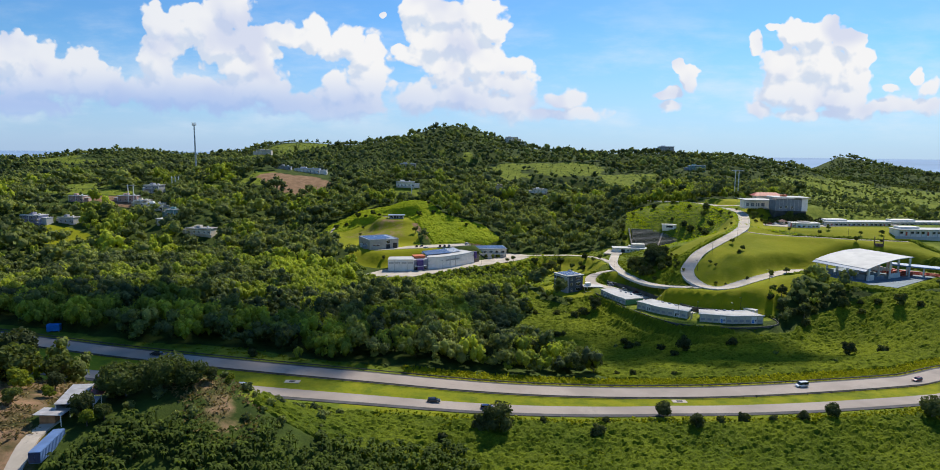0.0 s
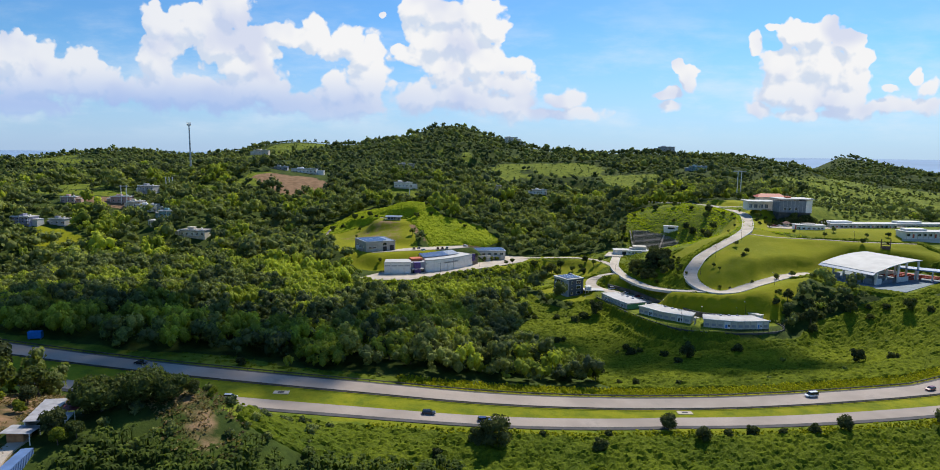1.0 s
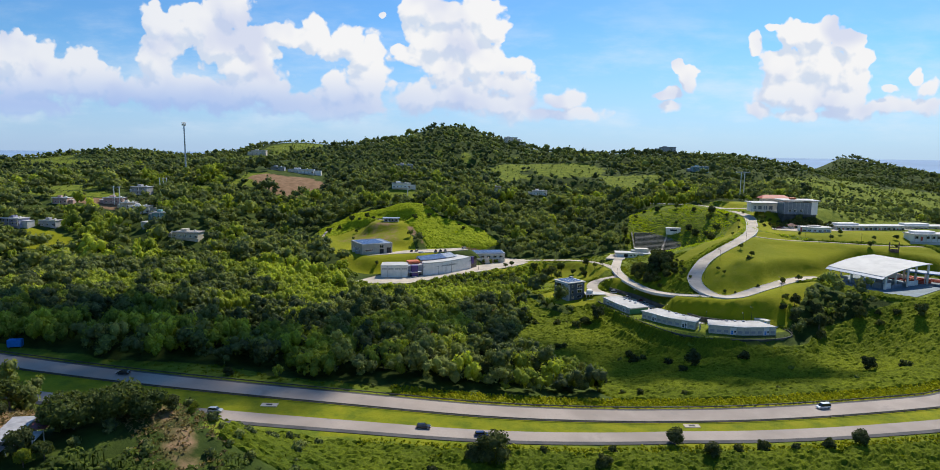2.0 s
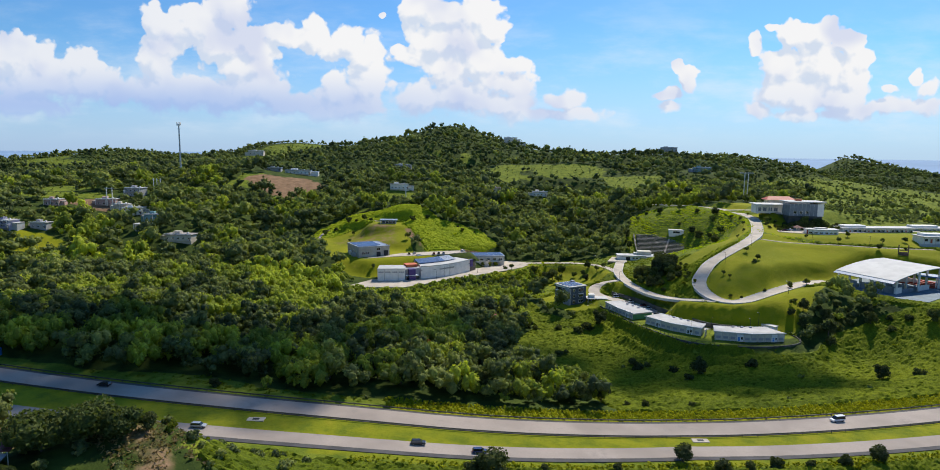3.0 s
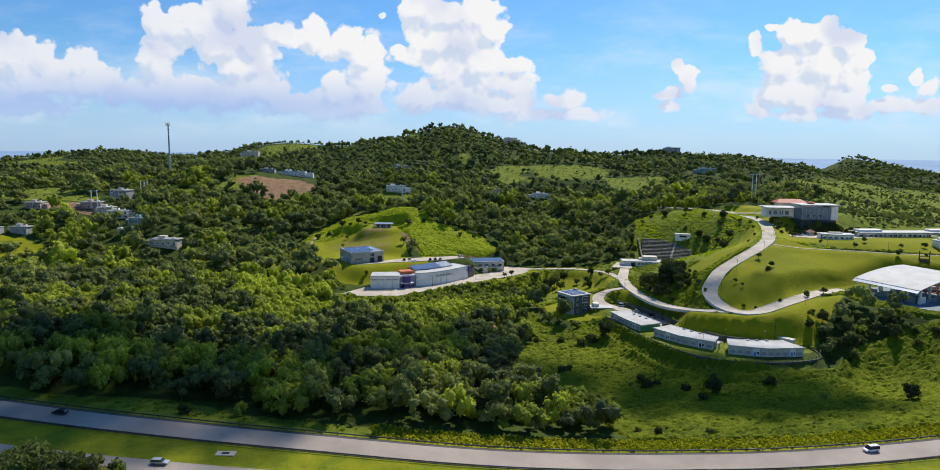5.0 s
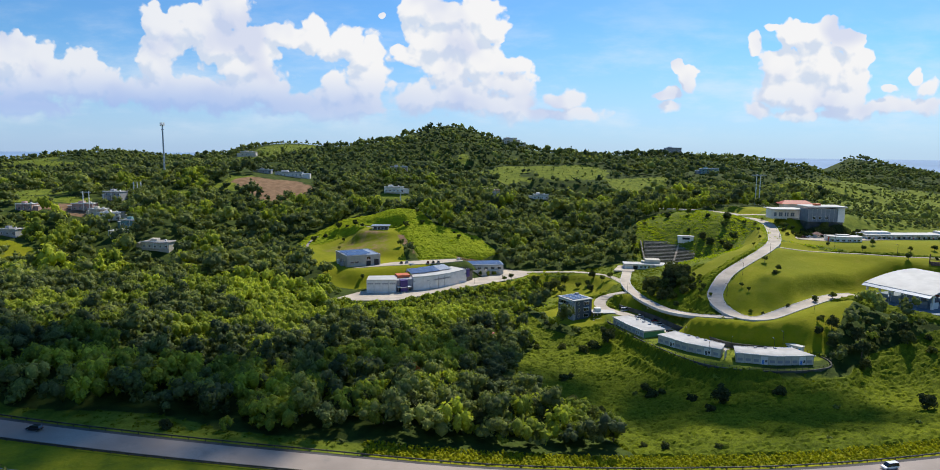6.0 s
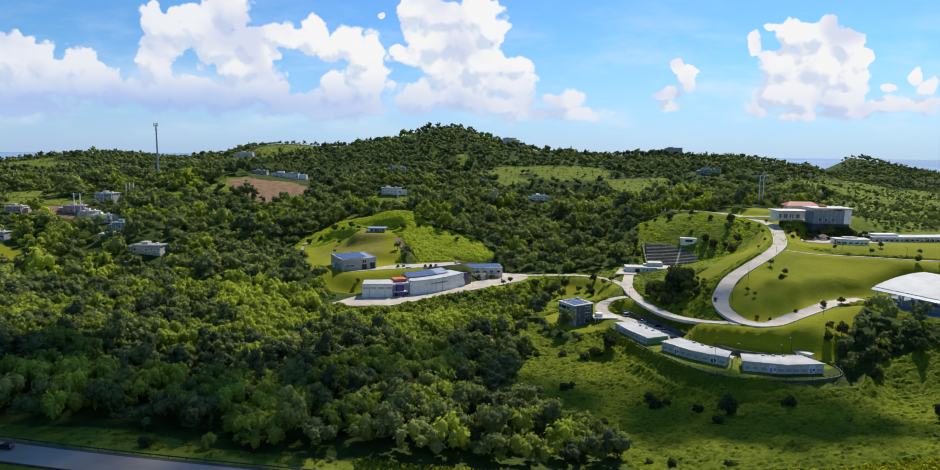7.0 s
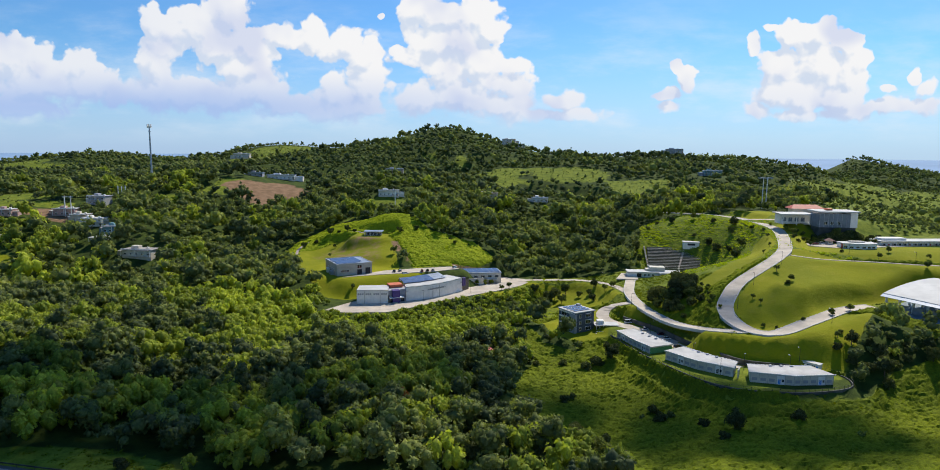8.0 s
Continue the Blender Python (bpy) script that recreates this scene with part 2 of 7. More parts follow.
def leaf_material(name, dark, light, through=0.35, tone=True):
    """Foliage: each leaf clump and each tree has its own green; sun shines through."""
    m = bpy.data.materials.new(name)
    m.use_nodes = True
    t = Tree(m.node_tree)
    geo = m.node_tree.nodes.new("ShaderNodeNewGeometry")
    info = m.node_tree.nodes.new("ShaderNodeObjectInfo")
    at = m.node_tree.nodes.new("ShaderNodeAttribute")
    at.attribute_name = "tone"
    k = t.math("ADD", t.math("MULTIPLY", geo.outputs["Random Per Island"], 0.32), t.math("MULTIPLY", at.outputs["Fac"] if tone else info.outputs["Random"], 0.68))
    half = tuple((a * 1.3 + b) / 2.3 for a, b in zip(dark, light))
    col = t.mix(t.ramp(k, 0.08, 0.50, smooth=False), dark, half)
    col = t.mix(t.ramp(k, 0.50, 0.92, smooth=False), col, light)
    where = m.node_tree.nodes.new("ShaderNodeTexCoord").outputs["Object"]
    fine = t.noise(where, 1.5, 3.0, 0.7)
    col = t.mix(t.math("MULTIPLY", t.ramp(fine, 0.38, 0.58), 0.48), t.mix(1.0, col, (1.25, 1.22, 1.1), "MULTIPLY"), t.mix(1.0, col, (0.5, 0.55, 0.6), "MULTIPLY"))
    d = m.node_tree.nodes.new("ShaderNodeBsdfDiffuse")
    tr = m.node_tree.nodes.new("ShaderNodeBsdfTranslucent")
    gl = m.node_tree.nodes.new("ShaderNodeBsdfGlossy")
    gl.inputs["Roughness"].default_value = 0.7
    gl.inputs["Color"].default_value = (1, 1, 1, 1)
    t.link(col, d.inputs[0])
    t.link(t.mix(1.0, col, (1.25, 1.25, 0.6), "MULTIPLY"), tr.inputs[0])
    mx = m.node_tree.nodes.new("ShaderNodeMixShader")
    mx.inputs[0].default_value = through
    bn = m.node_tree.nodes.new("ShaderNodeBump")
    bn.inputs["Strength"].default_value, bn.inputs["Distance"].default_value = 0.7, 0.35
    t.link(fine, bn.inputs["Height"])
    t.link(bn.outputs[0], d.inputs["Normal"])
    t.link(d.outputs[0], mx.inputs[1])
    t.link(tr.outputs[0], mx.inputs[2])
    m2 = m.node_tree.nodes.new("ShaderNodeMixShader")
    m2.inputs[0].default_value = 0.006
    t.link(mx.outputs[0], m2.inputs[1])
    t.link(gl.outputs[0], m2.inputs[2])
    o = m.node_tree.nodes.new("ShaderNodeOutputMaterial")
    t.link(m2.outputs[0], o.inputs[0])
    return m


def ground_material():
    """Forest floor, mown lawn, tall wild grass and bare soil, laid out by the cover map."""
    m = bpy.data.materials.new("land")
    m.use_nodes = True
    t = Tree(m.node_tree)
    nt = m.node_tree
    at = nt.nodes.new("ShaderNodeTexCoord").outputs["Object"]
    cov = nt.nodes.new("ShaderNodeAttribute")
    cov.attribute_name = "cover"
    s = nt.nodes.new("ShaderNodeSeparateColor")
    t.link(cov.outputs["Color"], s.inputs[0])
    lawn, wild, soil = s.outputs
    n1, n2, n3 = t.noise(at, 0.02, 4.0), t.noise(at, 0.16, 5.0, 0.6), t.noise(at, 1.1, 4.0, 0.7)
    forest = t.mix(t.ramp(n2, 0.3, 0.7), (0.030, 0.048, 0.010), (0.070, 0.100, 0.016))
    grass = t.mix(t.ramp(n1, 0.35, 0.65), (0.192, 0.206, 0.006), (0.272, 0.270, 0.008))
    grass = t.mix(t.math("MULTIPLY", t.ramp(n2, 0.48, 0.78), 0.38), grass, (0.32, 0.27, 0.035))
    grass = t.mix(t.math("MULTIPLY", t.ramp(n3, 0.4, 0.8), 0.3), grass, (0.095, 0.130, 0.008))
    tall = t.mix(t.ramp(n2, 0.32, 0.68), (0.105, 0.145, 0.012), (0.215, 0.245, 0.025))
    tall = t.mix(t.math("MULTIPLY", t.ramp(n3, 0.45, 0.7), 0.6), tall, (0.070, 0.100, 0.010))
    dirt = t.mix(t.ramp(n2, 0.3, 0.7), (0.20, 0.115, 0.062), (0.33, 0.20, 0.115))
    dirt = t.mix(t.math("MULTIPLY", t.ramp(n3, 0.4, 0.7), 0.5), dirt, (0.16, 0.13, 0.07))
    edge = t.math("MULTIPLY", t.math("SUBTRACT", n2, 0.5), 0.7)
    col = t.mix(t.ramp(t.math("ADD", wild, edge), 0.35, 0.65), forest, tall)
    col = t.mix(t.ramp(t.math("ADD", lawn, t.math("MULTIPLY", edge, 0.5)), 0.4, 0.6), col, grass)
    col = t.mix(t.ramp(t.math("ADD", soil, edge), 0.35, 0.65), col, dirt)
    b = nt.nodes.new("ShaderNodeBsdfPrincipled")
    t.link(col, b.inputs["Base Color"])
    b.inputs["Roughness"].default_value = 0.95
    b.inputs["Specular IOR Level"].default_value = 0.1
    bn = nt.nodes.new("ShaderNodeBump")
    bn.inputs["Strength"].default_value, bn.inputs["Distance"].default_value = 0.6, 0.6
    t.link(t.math("ADD", n2, t.math("MULTIPLY", n3, 0.5)), bn.inputs["Height"])
    t.link(bn.outputs[0], b.inputs["Normal"])
    o = nt.nodes.new("ShaderNodeOutputMaterial")
    t.link(b.outputs[0], o.inputs[0])
    return m


LAND = ground_material()
CONCRETE = surface("pale_concrete", (0.56, 0.475, 0.375), 0.85, vary=0.11, scale=0.12, grain=14, stain=(0.28, 0.24, 0.19))
HIGHWAY = surface("worn_highway_concrete", (0.365, 0.30, 0.25), 0.85, vary=0.10, scale=0.05, grain=30, stain=(0.23, 0.205, 0.18))
SHOULDER = surface("dark_asphalt", (0.085, 0.08, 0.078), 0.9, vary=0.15, scale=0.2)
WHITE = surface("white_paint", (0.86, 0.82, 0.75), 0.6, vary=0.05, scale=0.4, stain=(0.62, 0.61, 0.58))
ROOFGREY = surface("greyed_roof_coating", (0.50, 0.48, 0.45), 0.75, vary=0.09, scale=0.18, stain=(0.36, 0.34, 0.31))
ROOFWHITE = surface("white_roof_coating", (0.55, 0.535, 0.50), 0.7, vary=0.07, scale=0.15, stain=(0.55, 0.53, 0.49))
CREAM = surface("cream_render", (0.66, 0.60, 0.49), 0.8, vary=0.07, scale=0.3, stain=(0.5, 0.45, 0.36))
GREY = surface("grey_render", (0.40, 0.40, 0.41), 0.8, vary=0.08, scale=0.3)
TAN = surface("tan_cladding", (0.46, 0.42, 0.36), 0.8, vary=0.08, scale=0.3, stain=(0.36, 0.33, 0.28))
SLATE = surface("blue_grey_cladding", (0.075, 0.095, 0.135), 0.5, vary=0.08, scale=0.4)
RIDGEGLASS = surface("grey_blue_glazing", (0.20, 0.235, 0.28), 0.25, vary=0.08, scale=0.4, spec=0.6)
SOLAR = surface("solar_panel_glass", (0.10, 0.15, 0.27), 0.22, vary=0.1, scale=0.3, spec=0.6)
METALROOF = surface("blue_grey_metal_roof", (0.30, 0.35, 0.43), 0.45, metal=0.1, vary=0.07, scale=0.2)
GLASS = surface("dark_window_glass", (0.018, 0.026, 0.034), 0.08, vary=0.2, scale=0.5, spec=0.8)
# near-black: panels of it stand for shade inside openings; also dark metalwork
DARK = surface("near_black", (0.03, 0.03, 0.032), 0.7, vary=0.1)
STEEL = surface("galvanised_steel", (0.42, 0.43, 0.44), 0.45, metal=0.6, vary=0.08, scale=0.8)
RED = surface("red_roof", (0.52, 0.10, 0.055), 0.65, vary=0.08, scale=0.4)
ORANGE = surface("orange_red_roof", (0.66, 0.16, 0.06), 0.65, vary=0.08, scale=0.4)
PURPLE = surface("purple_panel", (0.085, 0.05, 0.20), 0.5, vary=0.08)
PINK = surface("faded_pink_render", (0.55, 0.36, 0.32), 0.8, vary=0.08, scale=0.4)
TEAL = surface("teal_render", (0.17, 0.34, 0.36), 0.7, vary=0.08, scale=0.4)
GREENPAINT = surface("green_paint", (0.08, 0.28, 0.12), 0.6, vary=0.08)
BLUETARP = surface("bright_blue_paint", (0.02, 0.24, 0.72), 0.5, vary=0.05)
WALLDARK = surface("mossy_retaining_wall", (0.10, 0.10, 0.085), 0.9, vary=0.2, scale=0.25, stain=(0.05, 0.06, 0.035))
BARK = surface("bark", (0.16, 0.12, 0.09), 0.95, vary=0.2, scale=2.0)
TYRE = surface("tyre_rubber", (0.02, 0.02, 0.02), 0.9, vary=0.1)
WOOD = surface("weathered_wood", (0.16, 0.10, 0.07), 0.85, vary=0.15, scale=0.8)
RUST = surface("rusty_zinc_sheet", (0.46, 0.44, 0.43), 0.55, metal=0.2, vary=0.12, scale=0.5, stain=(0.30, 0.17, 0.11))
LEAF = leaf_material("broad_leaves", (0.066, 0.092, 0.050), (0.315, 0.350, 0.092), 0.36)
LEAFDARK = leaf_material("dark_leaves", (0.044, 0.059, 0.028), (0.136, 0.153, 0.048), 0.3, tone=False)
LEAFLIGHT = leaf_material("light_leaves", (0.104, 0.143, 0.019), (0.267, 0.295, 0.037), 0.45, tone=False)
BAMBOO = leaf_material("bamboo_leaves", (0.150, 0.195, 0.036), (0.480, 0.530, 0.064), 0.42)
GRASS = leaf_material("wild_grass_blades", (0.109, 0.148, 0.009), (0.207, 0.236, 0.013), 0.4)
# lush growth; also twice as bright as GRASS, sunlight put into the colour
LUSH_SUNLIT = leaf_material("lush_sunlit_blades", (0.218, 0.305, 0.011), (0.436, 0.492, 0.019), 0.45)
VERGE = leaf_material("yellow_green_verge", (0.24, 0.27, 0.012), (0.50, 0.48, 0.020), 0.4)
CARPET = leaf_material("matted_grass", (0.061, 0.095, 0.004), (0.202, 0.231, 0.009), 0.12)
LEAFMID = leaf_material("mid_leaves", (0.051, 0.077, 0.030), (0.164, 0.192, 0.050), 0.4, tone=False)
LEAFB = leaf_material("banana_leaves", (0.037, 0.061, 0.013), (0.136, 0.182, 0.028), 0.40)
DRY = leaf_material("dry_grass", (0.120, 0.090, 0.045), (0.330, 0.260, 0.120), 0.30)
SEA = surface("sea", (0.24, 0.36, 0.52), 0.8, vary=0.05, scale=0.002, spec=0.1)

# ==== shape of the land
BASE = 8.0
# hills and hollows: x, y, height, radius
WIDE_HILLS = [
    (1319.9, 2089.5, 24.8, 400),
    (-985.8, 1482.4, 39.5, 399.7),
    (-1676, 894.7, 8.1, 395.9),
    (1744.3, 670.7, -6.4, 395.2),
    (-463.2, 51.8, 26.8, 355.7),
    (869.4, 1527.3, 35.4, 263.9),
    (129.8, 1242.6, 188.9, 229.7),
    (402, 775.6, 29.5, 209),
    (-765, 1491.7, 70.7, 204.6),
    (-354.9, 845.2, 52.2, 188),
    (-1524.1, 1997.4, 9.1, 179.3),
    (184.3, 1363.8, -111.5, 167.6),
    (-789.5, 1657.3, -43, 165.1),
    (1043.8, 1728.5, 16.4, 164.2),
    (200.1, 482, 41.2, 156.9),
    (-273.2, 1278.8, 19.8, 140.9),
    (-301.4, 1126.9, 16.7, 138.7),
    (174.2, 176.4, -16.3, 122.6),
    (551, 1274.3, 43.8, 122),
    (-21.3, -77, -17.1, 115.3),
    (821.4, 1767.2, -17.6, 114.5),
    (-591.4, -17.4, -11.9, 112.6),
    (-414.8, 565.9, 18, 112.3),
    (-389.6, 1371.5, 51.5, 109.1),
]
MIDDLE_HILLS = [
    (146.7, 1117, -41.2, 107.7),
    (-634.2, 895.6, 14.4, 106.6),
    (-132.3, 618.3, -1.5, 104.7),
    (-590.9, 1101.9, 20, 102.2),
    (278.8, 362.1, 0.3, 87.6),
    (592.8, 898.4, -8.7, 86.7),
    (-298.3, 435, -18.8, 85.5),
    (26.1, 499.7, -56.1, 80),
    (251.3, 442.8, -9.3, 71.4),
    (-49.4, 537.3, 67.9, 70),
    (-254.7, 751.6, 14.4, 69.4),
    (-887, 1373.7, -11.2, 62.9),
    (-61.5, 765.1, 25.2, 62.2),
    (321.7, 295.5, -10.4, 61.8),
    (78.6, 329.7, -25.6, 59),
    (118.2, 714.9, -9.1, 55.4),
    (-86.3, 544.8, -40.5, 55.1),
    (-36.5, 1190.5, 17.7, 50),
    (-144.7, 218.9, -10.2, 48.4),
    (-246.9, 152.8, 13.6, 47.9),
    (979.7, 1694.2, 24.8, 47.2),
    (1010, 1735, 16, 85),
    (184.9, 111.7, 3.9, 46.5),
    (281.9, 1015.8, -8.4, 45.3),
    (-79.8, 421, -11.9, 40.9),
]
SMALL_HILLS = [
    (175.9, 280.1, 2.8, 40.6),
    (-141.3, 271.1, 13.8, 39.8),
    (-245.2, 575.2, 5.6, 39.3),
    (-136, 153.1, 17.3, 39),
    (-14.2, 115.2, -11.2, 38.9),
    (-107.4, 300.8, -10.9, 38.8),
    (104.3, 252.7, 5.2, 38.1),
    (185, 402.4, -1.4, 37.3),
    (299.3, 848, 8.8, 36.3),
    (95.1, 601.4, -11.7, 33),
    (-218.7, 537.7, 14.5, 32.2),
    (190.1, 318.6, -21.4, 29.7),
    (164.2, 522.2, -27.1, 27.7),
    (-236.1, 397.6, 7.7, 26.9),
    (149.9, 326, 7.6, 25),
    (-34.7, 706.9, -6.6, 24),
    (144.1, 295.6, -8.3, 24),
    (222.5, 385.2, -11.1, 24),
    (187.4, 388.8, 4, 24),
    (-182.5, 553.8, -13.8, 24),
    (-285.3, 382.6, -5, 24),
]
SMALL_HILLS += [
    (222.6, 346.1, 4.7, 24),
    (-71.2, 157.9, 10.5, 24),
    (-62, 172, 2.8, 14),
    (-78, 177, 5.0, 11),
    (-57.6, 593.6, 11.3, 24),
]
HILLS = np.array(WIDE_HILLS + MIDDLE_HILLS + SMALL_HILLS)


# houses and yards that stand free of trees: x, y, radius
CLEAR_SPOTS = [
    (-213, 499, 17),
    (-258, 521, 16),
    (-255, 539, 16),
    (-285, 566, 18),
    (-302, 577, 16),
    (-322, 588, 18),
    (-318, 627, 18),
    (-363, 573, 16),
    (-346, 518, 18),
    (-205, 786, 33),
    (-205, 738, 40),
    (-75, 711, 21),
    (80, 765, 19),
    (27, 754, 19),
    (-94, 916, 19),
    (300, 856, 23),
    (101, 1106, 19),
    (-99, 153, 10),
    (-104, 146, 8),
    (-94, 132, 12),
    (-292, 614, 11),
    (-303, 701, 4),
    (262, 640, 5),
    (-66, 562, 10),
    (14, 366, 9),
]

# grassy clearings far up the hills: x, y, half width, half depth
CLEARINGS = [(-330, 1225, 60, 46), (-300, 1245, 40, 40), (-590, 930, 60, 44), (-645, 962, 50, 42), (-430, 640, 40, 30), (-238, 735, 16, 26), (135, 892, 52, 46), (52, 880, 17, 46), (194, 806, 24, 28), (213, 816, 20, 26), (-290, 800, 30, 26), (-405, 648, 40, 20), (-352, 622, 22, 12), (-489, 872, 46, 34), (-72, 700, 20, 26), (-54, 655, 14, 20), (-270, 668, 14, 12), (178, 770, 12, 16), (66, 917, 30, 22), (142, 898, 36, 24), (-6, 982, 16, 16)]
CLEARINGS += [(-775, 1241, 60, 40), (-386, 653, 26, 16), (-344, 1282, 60, 30), (206, 837, 40, 22), (-413, 1199, 30, 22), (-837, 1298, 50, 38), (-862, 1263, 34, 26), (-438, 729, 32, 22), (-469, 835, 34, 24), (-387, 615, 24, 15), (-400, 582, 14, 10), (-392, 1154, 32, 24), (-349, 1258, 50, 34), (-391, 1258, 30, 22), (-30, 778, 13, 9), (40, 903, 26, 16), (63, 867, 24, 14), (122, 882, 38, 24)]

# where the far hills turn away: x, y
RIDGE_X, RIDGE_Y = (-1400, -900, -600, -450, -250, -50, 120, 200, 350, 650, 1000, 1500), (1500, 1500, 1420, 1400, 1290, 1270, 1230, 1120, 1230, 1340, 1760, 1760)


def smooth(a, b, x):
    k = np.clip((x - a) / (b - a), 0, 1)
    return k * k * (3 - 2 * k)


def far_lane(x):
    x = np.asarray(x, float)
    c = np.clip(x, -230, 230)
    u = np.clip(x - 70, 0, 130)
    return 223 + 0.025 * c + 6.8e-4 * c * c + (x - c) * (0.025 + 13.6e-4 * c) - 0.1236 * u + 11.1e-4 * u * u


def near_lane(x):
    x = np.asarray(x, float)
    c = np.clip(x, -230, 230)
    u = np.clip(x - 70, 0, 130)
    return 204.6 + 0.065 * c + 7.5e-4 * c * c + (x - c) * (0.065 + 15e-4 * c) - 0.1924 * u + 10.2e-4 * u * u


def road_level(x):
    x = np.asarray(x, float)
    total = 0.0
    for k in (-18, -9, 0, 9, 18):
        total = total + np.interp(x + k, (-900, -400, -170, -75, -29, 4, 42, 76, 110, 170, 300, 900), (36, 34, 25, 20, 17, 13.8, 11.6, 10.2, 10.0, 11, 14, 16))
    u = np.clip(x - 70, 0, 110)
    return total / 5 + 0.043 * u - 6.1e-4 * u * u


def line_near(x, y, pts):
    """Distance to a polyline and the level of its nearest point."""
    best, level = np.full(x.shape, 1e9), np.zeros(x.shape)
    for a, b in zip(pts[:-1], pts[1:]):
        dx, dy = b[0] - a[0], b[1] - a[1]
        k = np.clip(((x - a[0]) * dx + (y - a[1]) * dy) / (dx * dx + dy * dy), 0, 1)
        d = np.hypot(x - a[0] - k * dx, y - a[1] - k * dy)
        near = d < best
        best = np.where(near, d, best)
        level = np.where(near, a[2] + k * (b[2] - a[2]), level)
    return best, level


def inside(x, y, poly):
    """Signed distance to a polygon, positive within."""
    n, best, odd = len(poly), np.full(x.shape, 1e9), np.zeros(x.shape, bool)
    for i in range(n):
        (ax, ay), (bx, by) = poly[i], poly[(i + 1) % n]
        dx, dy = bx - ax, by - ay
        k = np.clip(((x - ax) * dx + (y - ay) * dy) / (dx * dx + dy * dy + 1e-9), 0, 1)
        best = np.minimum(best, np.hypot(x - ax - k * dx, y - ay - k * dy))
        cross = (ay > y) != (by > y)
        odd ^= cross & (x < dx * (y - ay) / (dy if abs(dy) > 1e-9 else 1e-9) + ax)
    return np.where(odd, best, -best)


def curve(pts, step=3.0):
    """A smooth line through the given points (Catmull-Rom), about step metres apart."""
    p = np.array([pts[0], *pts, pts[-1]], float)
    out = []
    for i in range(1, len(p) - 2):
        n = max(2, int(np.linalg.norm(p[i + 1] - p[i]) / step))
        for k in np.arange(n) / n:
            out.append(0.5 * (2 * p[i] + (p[i + 1] - p[i - 1]) * k + (2 * p[i - 1] - 5 * p[i] + 4 * p[i + 1] - p[i + 2]) * k ** 2 + (3 * p[i] - p[i - 1] - 3 * p[i + 1] + p[i + 2]) * k ** 3))
    out.append(p[-1])
    return np.array(out)


# campus lanes: x, y, level
MAIN_LANE = curve([(173, 651, 50), (197, 626, 51.2), (213, 600, 52), (220, 572, 52.3), (223, 547, 51.5), (222, 519.5, 50), (203, 470, 46), (187, 446.5, 43), (167, 428, 38.5), (152.5, 417, 33.8), (144.4, 407.5, 30), (136.5, 394, 26), (135, 381.5, 23), (139, 368, 21.2), (148, 361.5, 22.2), (167, 371, 24.8), (190, 387, 26), (203, 394, 26.2), (213, 397, 26.2)])
LEFT_LANE = curve([(140, 367.5, 21.0), (130.5, 370, 20.4), (119.5, 380.5, 18.6), (110, 396.5, 17.6), (103.7, 424.5, 18), (103.5, 454, 19), (110, 480, 19.8), (115, 496, 20.2)])
WEST_LANE = curve([(103.5, 454, 19), (99, 482, 18.2), (84, 506, 16.3), (56, 513, 14.9), (40, 512, 14.5)])
SOUTH_LANE = curve([(103.5, 436, 18.2), (95, 440, 16), (87, 440, 13.4), (82.5, 430, 11.2), (87, 419, 10.3), (99, 404, 10.2), (108, 384, 10.2)])
TOP_DRIVE = curve([(219, 570, 52.3), (235, 560, 53.5), (246, 545, 54.6), (252, 528, 55)])
FOOTPATH = curve([(196, 455, 43.6), (212, 444, 42.6), (240, 439, 42.0), (268, 435, 41.0), (302, 434, 40.2)])
HILL_TRACK = curve([(-106, 492, 25.0), (-114, 520, 25), (-124, 560, 27), (-118, 584, 31), (-92, 585, 38.5), (-74, 572, 39)])
LANES = [(MAIN_LANE, 4.0), (LEFT_LANE, 2.8), (WEST_LANE, 2.6), (SOUTH_LANE, 4.0), (TOP_DRIVE, 3.5), (FOOTPATH, 1.0), (HILL_TRACK, 1.0)]

# levelled ground: outline, level, softness of the bank round it
PADS = [
    ([(-76, 424), (-60, 419), (-38, 421), (-13, 443), (16, 468), (44, 492), (48, 520), (28, 528), (0, 512), (-22, 482), (-42, 462), (-66, 452)], 14.4, 16),
    ([(-95, 480), (-70, 466), (-48, 478), (-12, 492), (2, 502), (-6, 512), (-50, 500), (-76, 512)], 24.8, 14),
    ([(-82, 555), (-55, 552), (-54, 572), (-80, 574)], 38.6, 10),
    ([(83, 420), (80, 395), (88, 368), (95, 349), (106, 329), (120, 321), (142, 320), (162, 326), (166, 338), (152, 347), (128, 351), (113, 371), (106, 398), (92, 424)], 10.0, 15),
]
PADS += [
    ([(50, 428), (76, 430), (84, 418), (80, 404), (60, 402), (50, 412)], 7.2, 14),
    ([(208, 396), (226, 352), (238, 344), (296, 388), (284, 406), (252, 416)], 25.8, 11),
    ([(232, 548), (240, 496), (268, 490), (300, 530), (290, 560), (250, 572)], 55.0, 14),
    ([(222, 492), (216, 470), (240, 464), (330, 472), (380, 500), (370, 540), (290, 520), (245, 500)], 45.4, 24),
    ([(112, 508), (120, 494), (160, 488), (166, 508), (150, 522), (122, 526)], 20.4, 12),
]

# the slope drops away below the terrace wall
TERRACE_FOOT = [(79, 398), (86, 368), (93.5, 349), (104.5, 329), (118.5, 320.5), (141, 318.5), (161.5, 324.5), (166.5, 337), (176, 336), (170, 312), (140, 304), (112, 308), (94, 328), (80, 360), (70, 394)]


